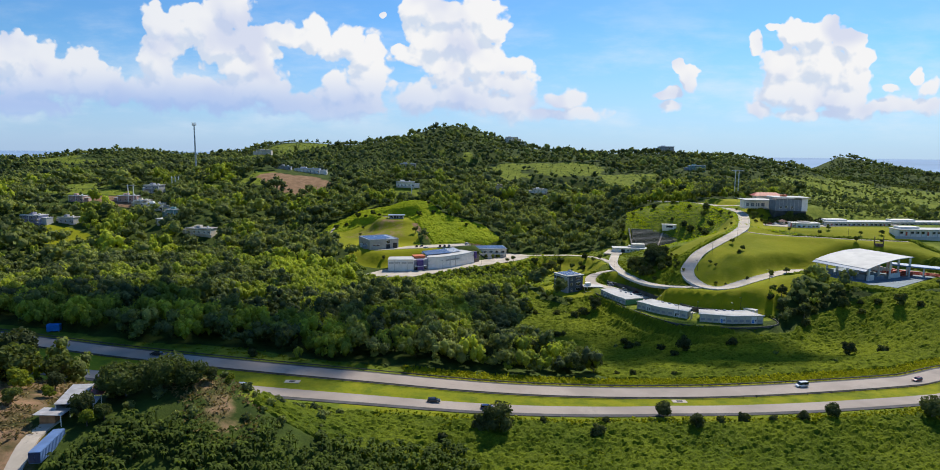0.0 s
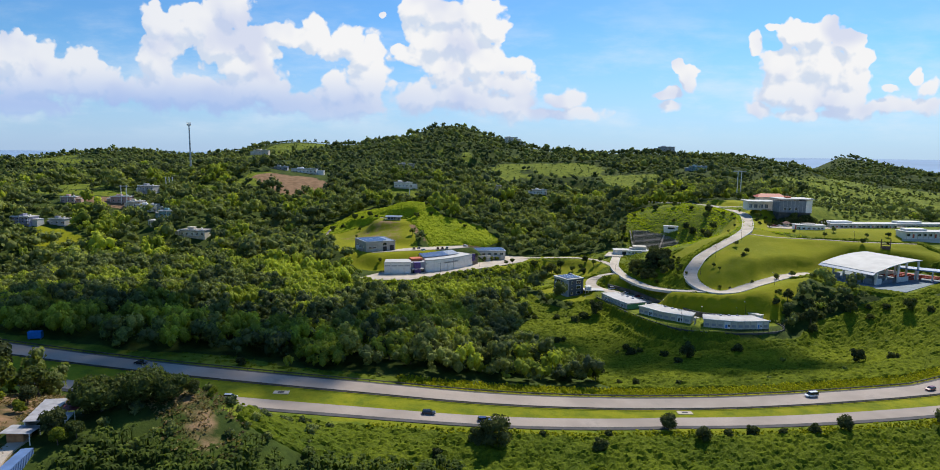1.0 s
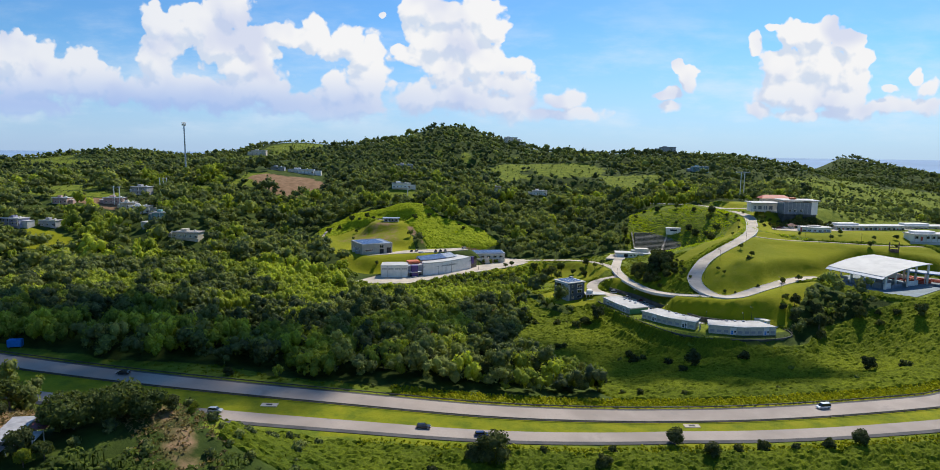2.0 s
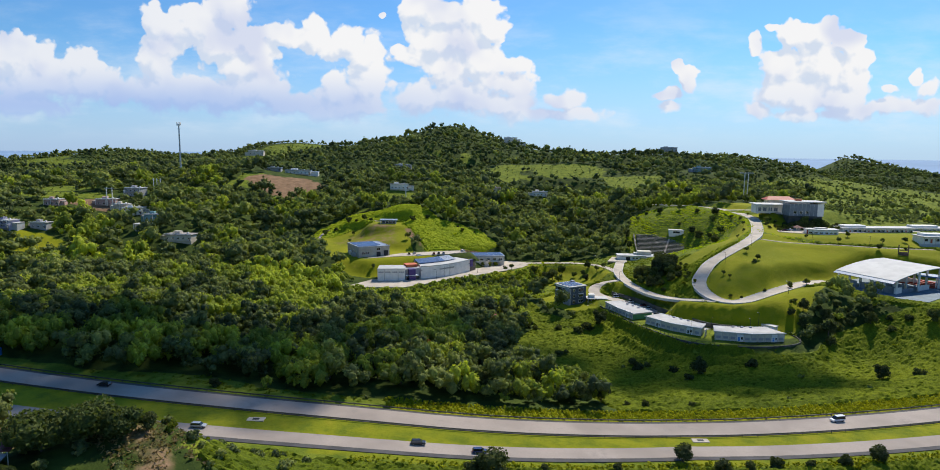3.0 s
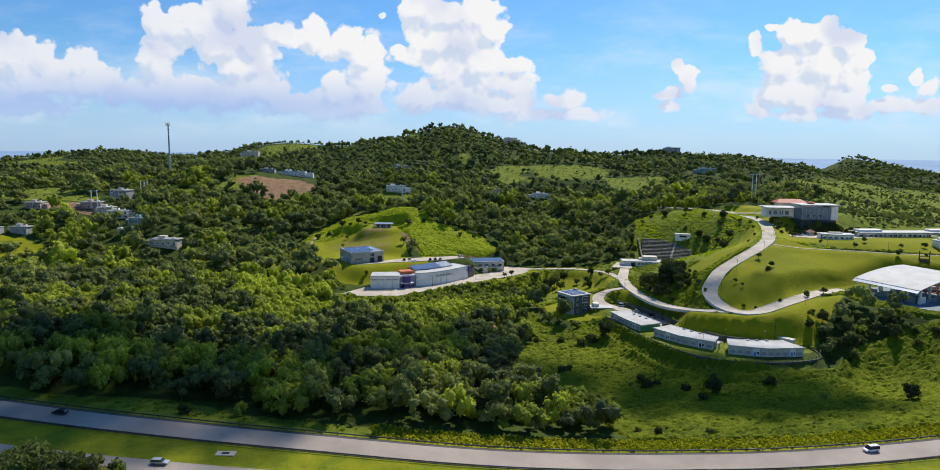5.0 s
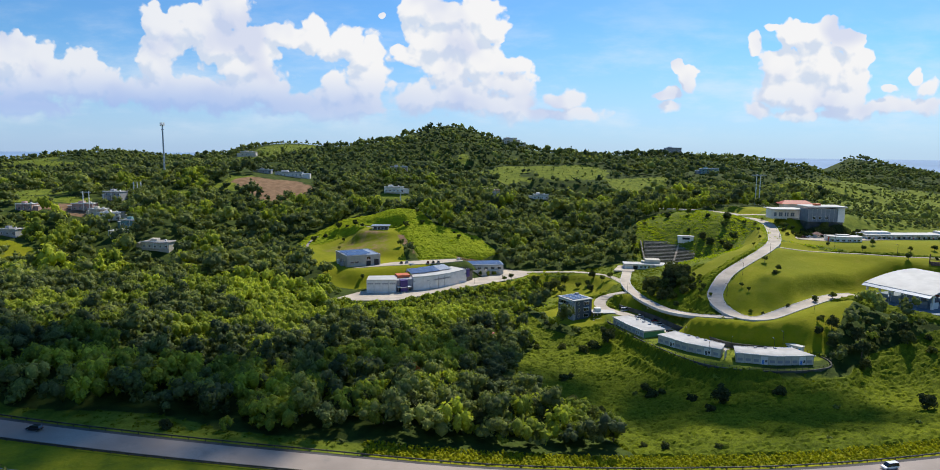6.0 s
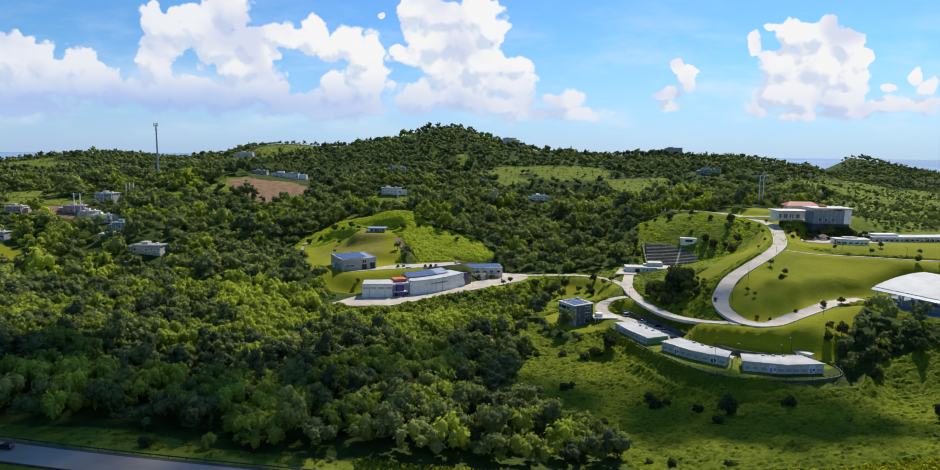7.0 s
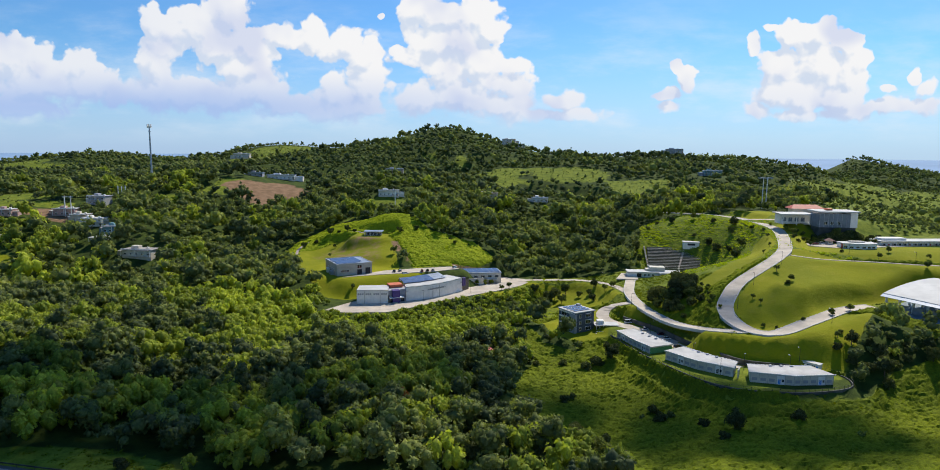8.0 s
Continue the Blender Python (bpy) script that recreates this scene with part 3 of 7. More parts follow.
def height(x, y):
    x, y = np.asarray(x, float), np.asarray(y, float)
    shape = np.broadcast(x, y).shape
    x, y = np.broadcast_to(x, shape).ravel(), np.broadcast_to(y, shape).ravel()
    h = np.full(x.shape, BASE)
    for hx, hy, up, r in HILLS:
        h = h + up * np.exp(-((x - hx) ** 2 + (y - hy) ** 2) / (2 * r * r))
    # gullies down the far slopes, none along the skyline or at the houses
    far = np.flatnonzero((y > 600) & (y < 1500) & (np.abs(x) < 1500))
    if len(far):
        fx, fy = x[far], y[far]
        w = smooth(600, 720, fy) * (1 - smooth(-170, -40, fy - np.interp(fx, RIDGE_X, RIDGE_Y))) * smooth(300, 560, fy - 0.25 * fx)
        for cx, cy, r in CLEAR_SPOTS:
            w = w * smooth(r + 5, r + 60, np.hypot(fx - cx, fy - cy))
        for cx, cy, rx, ry in CLEARINGS:
            w = w * smooth(0.9, 2.0, np.hypot((fx - cx) / rx, (fy - cy) / ry))
        n = np.array([abs(noise.noise((a * 0.0085, b * 0.0062, 2.0)) + 0.35 * noise.noise((a * 0.021, b * 0.017, 5.0))) for a, b in zip(fx, fy)])
        h[far] -= 17 * w * (1 - smooth(0.0, 0.30, n))
    out = np.hypot(x, y - 700)
    h = h + (6.0 - h) * smooth(2000, 2700, out)
    local = (np.abs(x) < 420) & (y > 100) & (y < 760)
    if local.any():
        lx, ly, lh = x[local], y[local], h[local]
        for poly, level, soft in PADS:
            w = smooth(-soft, 0.5, inside(lx, ly, poly))
            lh = lh + (level - lh) * w
        for pts, half in LANES:
            d, level = line_near(lx, ly, pts[::2] if len(pts) > 12 else pts)
            w = 1 - smooth(half + 3.0, half + 11, d)
            lh = lh + (level - lh) * w
        lh = lh - 3.0 * smooth(0.0, 3.0, inside(lx, ly, TERRACE_FOOT))
        h = h.copy()
        h[local] = lh
    fy, ny, level = far_lane(x), near_lane(x), road_level(x)
    off = np.maximum(np.maximum(y - (fy + 9), (ny - 8) - y), 0)
    w = (1 - smooth(0, 20, off)) * (1 - smooth(700, 1200, np.abs(x)))
    h = h + (level - 0.1 - h) * w
    return h.reshape(shape)


def h1(x, y):
    return float(height(np.array([x]), np.array([y]))[0])


# ---- what covers the land
# the campus, where only planted trees stand
CAMPUS = [(30, 498), (44, 446), (62, 392), (90, 345), (118, 322), (164, 336), (200, 378), (222, 346), (238, 338), (420, 410), (430, 520), (330, 560), (296, 580), (230, 606), (196, 600), (136, 566), (128, 530), (110, 516), (60, 524)]
LAWNS = [
    [(140, 394), (148, 405), (168, 424), (189, 443), (205, 466), (232, 438), (300, 434), (310, 400), (270, 412), (240, 412), (208, 398), (188, 390), (166, 375), (148, 365), (140, 372)],
    [(100, 436), (106, 396), (116, 380), (130, 366), (146, 357), (168, 367), (192, 383), (200, 376), (184, 358), (168, 342), (150, 345), (126, 350), (110, 373), (104, 400), (92, 425)],
    [(48, 436), (60, 446), (84, 440), (82, 415), (80, 400), (64, 396), (52, 408)],
]
LAWNS += [
    [(40, 508), (84, 500), (97, 478), (99, 456), (82, 446), (66, 458), (50, 488)],
    [(138, 424), (150, 428), (178, 448), (202, 480), (213, 512), (204, 514), (184, 478), (150, 446), (139, 438)],
    [(-122, 556), (-98, 574), (-74, 568), (-52, 556), (-40, 500), (-46, 476), (-72, 462), (-84, 456), (-97, 478), (-110, 508)],
    [(-80, 450), (-66, 452), (-40, 466), (-20, 490), (-50, 494), (-90, 478)],
    [(210, 500), (222, 494), (300, 456), (330, 466), (330, 474), (240, 462), (212, 490)],
]
LAWNS += [
    [(12, 470), (44, 490), (40, 476), (22, 464)],
    [(225, 560), (240, 572), (262, 585), (240, 600), (222, 590)],
    [(207, 470), (222, 496), (226, 540), (236, 540), (242, 500), (300, 476), (340, 470), (420, 470), (420, 440), (300, 440), (240, 446), (216, 458)],
    [(-352, 520), (-330, 520), (-298, 508), (-296, 490), (-332, 486)],
]
WILDS = [
    [(50, 262), (32, 290), (24, 345), (40, 376), (60, 388), (82, 392), (94, 348), (108, 326), (140, 317), (165, 322), (186, 338), (214, 344), (260, 340), (340, 320), (400, 290), (400, 258), (300, 262), (190, 258), (120, 242), (64, 238), (56, 240)],
    [(-140, 530), (-130, 588), (-110, 628), (-78, 640), (-42, 604), (-24, 572), (10, 566), (28, 546), (4, 520), (-30, 500), (-52, 556), (-98, 574), (-122, 556), (-112, 506)],
]
WILDS += [
    [(136, 456), (142, 424), (140, 412), (132, 390), (122, 374), (108, 390), (106, 450), (120, 480)],
    [(136, 566), (150, 604), (184, 612), (214, 560), (216, 516), (196, 500), (176, 520), (190, 540), (168, 566)],
    [(150, 500), (196, 512), (204, 500), (150, 448), (136, 448), (140, 480)],
    [(-120, 232), (-118, 245), (-92, 249), (-72, 240), (-66, 226)],
    [(-72, 198), (-34, 189), (44, 198), (167, 214), (420, 300), (600, 300), (600, -200), (-60, -200), (-10, 120), (-14, 166), (-40, 170), (-60, 168), (-62, 178)],
]
WILDS += [
    [(-150, 205), (-110, 206), (-66, 202), (-58, 186), (-84, 184), (-110, 194), (-140, 196)],
    [(46, 400), (60, 388), (50, 370), (34, 380), (30, 410), (40, 440)],
]
SOILS = [
    [(-246, 722), (-238, 750), (-186, 768), (-158, 742), (-166, 690), (-200, 682), (-220, 700)],
    [(-136, 150), (-126, 184), (-110, 192), (-98, 180), (-96, 164), (-103, 158), (-105, 146), (-98, 142), (-92, 124), (-104, 118), (-124, 124)],
    [(-79, 175), (-70, 174), (-61, 166), (-58, 158), (-62, 150), (-66, 154), (-70, 152), (-72, 160), (-80, 166)],
    [(-92, 568), (-78, 560), (-60, 554), (-57, 547), (-74, 551), (-90, 562)],
    [(-52, 548), (-48, 532), (-36, 512), (-28, 506), (-38, 520), (-46, 548)],
    [(-4, 512), (22, 530), (34, 526), (24, 536), (-6, 522)],
    [(-330, 580), (-300, 572), (-282, 560), (-290, 590), (-340, 610), (-372, 596)],
    [(-112, 540), (-96, 562), (-74, 562), (-58, 548), (-50, 520), (-58, 500), (-72, 520), (-96, 516)],
]
# rough open ground with low scrub: x, y, half width, half depth
SCRUB = [(560, 850, 140, 150), (650, 760, 150, 110), (700, 1050, 150, 160), (780, 1230, 110, 110), (900, 1210, 150, 120), (330, 588, 62, 44), (400, 630, 110, 80), (500, 720, 120, 100), (-600, 985, 66, 54), (152, 864, 24, 16), (209, 832, 30, 18), (235, 840, 16, 10), (102, 925, 18, 12), (-109, 654, 12, 8), (-305, 709, 11, 9), (-297, 585, 10, 8), (-343, 569, 14, 10), (-54, 1024, 15, 10), (-709, 1310, 34, 24), (430, 760, 60, 90), (620, 1000, 150, 120), (480, 900, 90, 120), (760, 1130, 120, 70), (395, 1073, 20, 14), (-240, 705, 16, 14)]


def cover(x, y):
    """Shares of lawn, wild grass and bare soil at each place."""
    lawn, wild, soil = np.zeros(x.shape), np.zeros(x.shape), np.zeros(x.shape)
    for poly in WILDS:
        wild = np.maximum(wild, smooth(-3, 3, inside(x, y, poly)))
    wild = np.maximum(wild, smooth(-3, 3, inside(x, y, CAMPUS)))
    for cx, cy, rx, ry in CLEARINGS + SCRUB:
        wild = np.maximum(wild, 0.9 * (1 - smooth(0.7, 1.2, np.hypot((x - cx) / rx, (y - cy) / ry))))
    fy, ny = far_lane(x), near_lane(x)
    median = (y > ny) & (y < fy)
    lawn = np.maximum(lawn, np.where(median, 0.52, 0.0))
    wild = np.maximum(wild, np.where(median, 1.0, 0.0))
    verge = (1 - smooth(fy + 12, fy + 15, y)) * smooth(fy, fy + 2, y)
    wild = np.maximum(wild, verge)
    lawn = np.maximum(lawn, 0.75 * verge * smooth(-35, -15, x))
    south = (y < ny - 5) & ((x > -14) | ((x > -64) & (y > 168))) & (y > 100) & (x < 420)
    wild = np.maximum(wild, np.where(south, 1.0, 0.0))
    lawn = np.maximum(lawn, np.where(south & (y > ny - 11) & (x > -45), 0.5, 0.0))
    for poly in LAWNS:
        lawn = np.maximum(lawn, smooth(-2, 2, inside(x, y, poly)))
    lawn = np.maximum(lawn, 0.54 * smooth(-2, 2, inside(x, y, WILDS[1])))
    for poly, share in zip(SOILS, (0.85, 0.58, 0.50, 0.6, 0.85, 0.85, 0.85, 0.44)):
        soil = np.maximum(soil, share * smooth(-4, 4, inside(x, y, poly)))
    return lawn, wild, soil


def paved(x, y, margin=1.5):
    """Where no tree can stand: lanes, pads and the highway."""
    hit = (y > near_lane(x) - 9 - margin) & (y < far_lane(x) + 10 + margin)
    for poly, _, _ in PADS:
        hit |= inside(x, y, poly) > -margin
    for pts, half in LANES:
        d, _ = line_near(x, y, pts[::2])
        hit |= d < half + margin
    return hit


def spaced(lo, hi, step, growth, far):
    mid = list(np.arange(lo, hi + step, step))
    out, s = [], step
    p = mid[-1]
    while p < far:
        s *= growth
        p += s
        out.append(min(p, far))
    low, s, p = [], step, mid[0]
    while p > -far:
        s *= growth
        p -= s
        low.append(max(p, -far))
    return np.array(low[::-1] + mid + out)


def mesh_of(name, verts, faces, material, smooth_faces=True, tone=None):
    """A mesh from arrays; faces all have the same number of corners."""
    verts, faces = np.asarray(verts, np.float32), np.asarray(faces, np.int32)
    me = bpy.data.meshes.new(name)
    n, k = faces.shape
    me.vertices.add(len(verts))
    me.vertices.foreach_set("co", verts.ravel())
    me.loops.add(n * k)
    me.loops.foreach_set("vertex_index", faces.ravel())
    me.polygons.add(n)
    me.polygons.foreach_set("loop_start", np.arange(0, n * k, k, dtype=np.int32))
    me.polygons.foreach_set("use_smooth", np.full(n, smooth_faces))
    if tone is not None:
        a = me.attributes.new("tone", "FLOAT", "POINT")
        a.data.foreach_set("value", np.asarray(tone, np.float32))
    me.update(calc_edges=True)
    me.validate()
    me.materials.append(material)
    return me


def build_ground():
    xs = spaced(-330, 330, 3.0, 1.09, 4700)
    ys = spaced(120, 640, 3.0, 1.07, 4700)
    gx, gy = np.meshgrid(xs, ys)
    gz = height(gx, gy)
    rough = np.array([noise.noise((x * 0.07, y * 0.07, 0)) + 0.5 * noise.noise((x * 0.19, y * 0.19, 3)) for x, y in zip(gx.ravel(), gy.ravel())]).reshape(gx.shape)
    lawn, wild, soil = cover(gx.ravel(), gy.ravel())
    free = ~paved(gx.ravel(), gy.ravel(), 2.0)
    gz = gz + 0.85 * rough * (wild * free * (1 - lawn)).reshape(gx.shape)
    w = len(xs)
    i = (np.arange(len(ys) - 1)[:, None] * w + np.arange(w - 1)).ravel()
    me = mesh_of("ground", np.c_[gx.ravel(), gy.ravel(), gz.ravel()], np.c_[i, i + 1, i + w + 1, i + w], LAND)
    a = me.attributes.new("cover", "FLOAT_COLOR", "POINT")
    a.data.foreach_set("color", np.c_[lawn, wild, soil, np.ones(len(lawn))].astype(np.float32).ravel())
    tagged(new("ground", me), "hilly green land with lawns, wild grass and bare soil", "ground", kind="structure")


build_ground()


def build_sea():
    n = 96
    v, fcs = [], []
    for k in range(n):
        a = 2 * math.pi * k / n
        for r, z in ((2500, 10.0), (3300, 52.0), (4960, 68.0)):
            v.append((r * math.sin(a), 700 * (r < 4000) + r * math.cos(a), z))
    for k in range(n):
        a, b = 3 * k, 3 * ((k + 1) % n)
        for j in (0, 1):
            fcs.append((a + j, a + j + 1, b + j + 1, b + j))
    tagged(new("water", mesh_of("water", v, fcs, SEA)), "pale blue sea on the far horizon", "sea", kind="structure")


build_sea()


# ---- roads
def ribbon(pts, left, right, up, thick=0.5):
    """Vertices and faces of a strip along pts, with sides."""
    p = np.asarray(pts, float)
    t = np.gradient(p[:, :2], axis=0)
    t /= np.linalg.norm(t, axis=1)[:, None]
    nrm = np.c_[-t[:, 1], t[:, 0]]
    rows = []
    for off, dz in ((left, -thick), (left, up), (right, up), (right, -thick)):
        rows.append(np.c_[p[:, :2] + nrm * off, p[:, 2] + dz])
    v = np.stack(rows, 1).reshape(-1, 3)
    f = []
    for i in range(len(p) - 1):
        for j in range(3):
            f.append((4 * i + j, 4 * i + 4 + j, 4 * i + 5 + j, 4 * i + 1 + j))
    return v, f


def strip(name, pts, left, right, up, material, label, category="road", thick=0.6):
    v, f = ribbon(pts, left, right, up, thick)
    return tagged(new(name, mesh_of(name, v, f, material, False)), label, category, kind="structure")


road_x = np.arange(-600, 601, 5.0)
far_line = np.c_[road_x, far_lane(road_x), road_level(road_x)]
near_line = np.c_[road_x, near_lane(road_x), road_level(road_x)]
strip("road_far", far_line, 4.2, -4.6, 0.10, HIGHWAY, "pale worn concrete carriageway of a divided highway")
strip("road_near", near_line, 2.9, -3.6, 0.10, HIGHWAY, "pale worn concrete carriageway with two lanes")
strip("shoulder_1", far_line, 5.6, 4.2, 0.07, SHOULDER, "dark asphalt shoulder beside the carriageway", "shoulder")
strip("shoulder_2", far_line, -4.6, -5.6, 0.07, SHOULDER, "dark asphalt shoulder beside the grass median", "shoulder")
strip("shoulder_3", near_line, -3.6, -5.6, 0.07, SHOULDER, "dark asphalt shoulder below the carriageway", "shoulder")
for nm, pts, half in (("lane_main", MAIN_LANE, 3.6), ("lane_left", LEFT_LANE, 2.8), ("lane_west", WEST_LANE, 2.6), ("lane_south", SOUTH_LANE, 3.6), ("lane_top", TOP_DRIVE, 3.5), ("footpath", FOOTPATH, 1.0), ("track", HILL_TRACK, 1.0)):
    strip(nm, pts, half, -half, 0.22, HIGHWAY if nm == "track" else CONCRETE, "pale concrete campus lane winding over the lawns", "lane", 1.2)
for nm, pts, half in (("kerb_main", MAIN_LANE, 3.6), ("kerb_left", LEFT_LANE, 2.8)):
    strip(nm, pts, half + 0.35, half + 0.02, 0.36, ROOFWHITE, "raised pale kerb along the campus lane", "kerb", 1.0)
    strip(nm + "_low", pts, -half - 0.02, -half - 0.35, 0.36, ROOFWHITE, "raised pale kerb along the campus lane", "kerb", 1.0)


def paving(name, poly, level, material, label):
    bm = bmesh.new()
    vs = [bm.verts.new((x, y, level)) for x, y in poly]
    fc = bm.faces.new(vs)
    bmesh.ops.recalc_face_normals(bm, faces=[fc])
    r = bmesh.ops.extrude_face_region(bm, geom=[fc])
    bmesh.ops.translate(bm, verts=[e for e in r["geom"] if isinstance(e, bmesh.types.BMVert)], vec=(0, 0, -0.8))
    bmesh.ops.recalc_face_normals(bm, faces=bm.faces)
    me = bpy.data.meshes.new(name)
    bm.to_mesh(me)
    bm.free()
    me.materials.append(material)
    return tagged(new(name, me), label, "pavement", kind="structure")


paving("pavement_plaza", [(-74, 427), (-62, 421.5), (-39, 423), (-26, 434), (-14, 446.5), (14, 471), (30, 484), (42, 497), (47, 506), (46, 518), (30, 524), (12, 508), (0, 498), (-6, 490), (-30, 466), (-42, 456), (-62, 447)], 14.65, CONCRETE, "wide pale concrete forecourt in front of the hall")
paving("pavement_parking", [(-72, 468), (-50, 478), (-16, 490), (0, 500), (-4, 508), (-28, 500), (-48, 492), (-54, 486)], 25.05, CONCRETE, "pale concrete car park beside the grey hall")
paving("pavement_terrace", [(86, 418), (92, 422), (104, 404), (112, 380), (124, 356), (128, 350), (121, 346), (109, 368), (104, 382), (97, 402)], 10.25, CONCRETE, "narrow concrete yard behind the low classrooms")
paving("pavement_stage", [(104, 492), (118, 490), (122, 508), (112, 512)], 20.7, CONCRETE, "small pale forecourt before the stage building")
paving("pavement_upper", [(226, 492), (222, 478), (236, 470), (262, 474), (330, 488), (330, 494), (262, 482), (244, 486), (240, 497)], 45.65, CONCRETE, "pale concrete upper car park and lane")
paving("pavement_drive", [(240, 548), (250, 540), (262, 520), (258, 510), (244, 512), (236, 530)], 55.25, CONCRETE, "pale concrete drive before the white building")
paving("pavement_gym", [(211, 395), (227, 357), (238, 348), (293, 388), (281, 405), (251, 415)], 26.05, surface("blue_court_floor", (0.13, 0.19, 0.23), 0.7, vary=0.1, scale=0.2), "grey-blue sports court floor under the roof")

# ==== plants
ICO = None


def ico():
    global ICO
    if ICO is None:
        bm = bmesh.new()
        bmesh.ops.create_icosphere(bm, subdivisions=1, radius=1.0)
        bm.verts.ensure_lookup_table()
        ICO = (np.array([v.co[:] for v in bm.verts]), np.array([[v.index for v in fc.verts] for fc in bm.faces]))
        bm.free()
    return ICO


def crown(seed, wide, tall, leaves, size, lobes=7, droop=0.0, core=0.80, low=0.36, fine=0.0):
    """Leaf cards over a lumpy crown of several lobes, with a solid heart. Returns vertices and quads."""
    rng = np.random.default_rng(seed)
    cs, rs = [(0, 0, tall * 0.60)], [wide * 0.62 * (1 - 0.5 * fine)]
    for k in range(lobes - 1):
        a = 2.4 * k + rng.uniform(-0.4, 0.4)
        q = wide * rng.uniform(0.38, 0.62)
        cs.append((q * math.cos(a), q * math.sin(a), tall * rng.uniform(low, 0.84)))
        rs.append(wide * rng.uniform(0.30, 0.50) * (1 - fine))
    cs, rs = np.array(cs), np.array(rs)
    verts, quads = [], []
    n = 0
    iv, it = ico()
    for c, r in zip(cs, rs):
        v = iv * r * core * rng.uniform(0.85, 1.12, (len(iv), 1)) * (1, 1, 0.85) + c
        v[:, 2] = np.maximum(v[:, 2], 0.08 * tall)
        verts.append(v)
        quads.append(np.c_[it, it[:, 2]] + n)
        n += len(v)
    made, tries = 0, 0
    pick = rs ** 2 / (rs ** 2).sum()
    P, N = [], []
    while made < leaves and tries < leaves * 8:
        tries += 1
        i = rng.choice(len(rs), p=pick)
        d = rng.normal(size=3)
        d[2] += 0.25
        d /= np.linalg.norm(d)
        p = cs[i] + d * rs[i] * rng.uniform(0.84, 1.10) * (1, 1, 0.88)
        if p[2] < 0.1 * tall or (np.linalg.norm((p - cs) / rs[:, None], axis=1) < 0.78).any():
            continue
        P.append(p)
        N.append(d)
        made += 1
    P, N = np.array(P), np.array(N)
    m = len(P)
    a = N + rng.normal(size=(m, 3)) * 0.55
    a /= np.linalg.norm(a, axis=1)[:, None]
    b = np.cross(a, rng.normal(size=(m, 3)))
    b /= np.linalg.norm(b, axis=1)[:, None]
    c = np.cross(a, b)
    s = size * rng.uniform(0.6, 1.35, (m, 1))
    bend = a * s * 0.30
    hang = np.array([0, 0, -droop])
    q = np.stack([P - b * s - bend, P - c * s * 0.8 + hang * s, P + b * s - bend, P + c * s * 0.8], 1).reshape(-1, 3)
    verts.append(q)
    quads.append(np.arange(4 * m).reshape(-1, 4) + n)
    return np.vstack(verts), np.vstack(quads)


def domes(seed, wide, tall, lobes, leaves, size, tip=1.25, lump=0.16, fall=0.8):
    """A clump of drooping leafy domes: lumpy hearts dressed with small hanging sprays."""
    rng = np.random.default_rng(seed)
    iv, it = ico()
    verts, quads, n = [], [], 0
    for k in range(lobes):
        a = 2.4 * k + rng.uniform(-0.5, 0.5)
        q = wide * (0.0 if k == 0 else rng.uniform(0.38, 0.85))
        r = wide * rng.uniform(0.26, 0.44)
        c = np.array([q * math.cos(a), q * math.sin(a), tall * (0.70 if k == 0 else rng.uniform(0.34, 0.74))])
        low = np.where(iv[:, 2:3] < 0, 1.5, 1.0)
        rough = np.array([1 + lump * 2.2 * noise.noise((v[0] * 2.3 + seed * 0.37 + k * 7, v[1] * 2.3, v[2] * 2.3)) for v in iv])[:, None] * rng.uniform(1 - lump * 0.5, 1 + lump * 0.5, (len(iv), 1))
        v = iv * r * 0.86 * rough * (1, 1, tip) * np.c_[np.ones((len(iv), 2)), low] + c
        v[:, 2] = np.maximum(v[:, 2], 0.0)
        verts.append(v)
        quads.append(np.c_[it, it[:, 2]] + n)
        n += len(v)
        m = leaves // lobes
        d = rng.normal(size=(m, 3))
        d[:, 2] = np.abs(d[:, 2]) * 0.8 + rng.uniform(-0.55, 0.1, m)
        d /= np.linalg.norm(d, axis=1)[:, None]
        p = c + d * r * (1, 1, tip) * rng.uniform(0.86, 1.16, (m, 1))
        way = d * (1, 1, 0.4) + rng.normal(size=(m, 3)) * 0.45 - (0, 0, fall)
        way /= np.linalg.norm(way, axis=1)[:, None]
        side = np.cross(way, d + rng.normal(size=(m, 3)) * 0.5)
        side /= np.linalg.norm(side, axis=1)[:, None]
        s = size * rng.uniform(0.6, 1.4, (m, 1))
        verts.append(np.stack([p - way * s * 0.5, p - side * s * 0.42, p + way * s, p + side * s * 0.42], 1).reshape(-1, 3))
        quads.append(np.arange(4 * m).reshape(-1, 4) + n)
        n += 4 * m
    return np.vstack(verts), np.vstack(quads)


def tuft(seed, blades, tall, wide):
    rng = np.random.default_rng(seed)
    v, q = [], []
    for k in range(blades):
        a, r = rng.uniform(0, 6.28), wide * math.sqrt(rng.uniform(0, 1))
        p = np.array([r * math.cos(a), r * math.sin(a), -0.1])
        b = rng.uniform(0, 6.28)
        side = np.array([math.cos(b), math.sin(b), 0]) * rng.uniform(0.18, 0.4) * wide
        up = np.array([rng.normal() * 0.9, rng.normal() * 0.9, 0.8]) * tall * rng.uniform(0.5, 1.1)
        i = len(v)
        v += [p - side, p + side, p + side * 0.75 + up * 0.7, p - side * 0.6 + up]
        q.append((i, i + 1, i + 2, i + 3))
    return np.array(v), np.array(q)


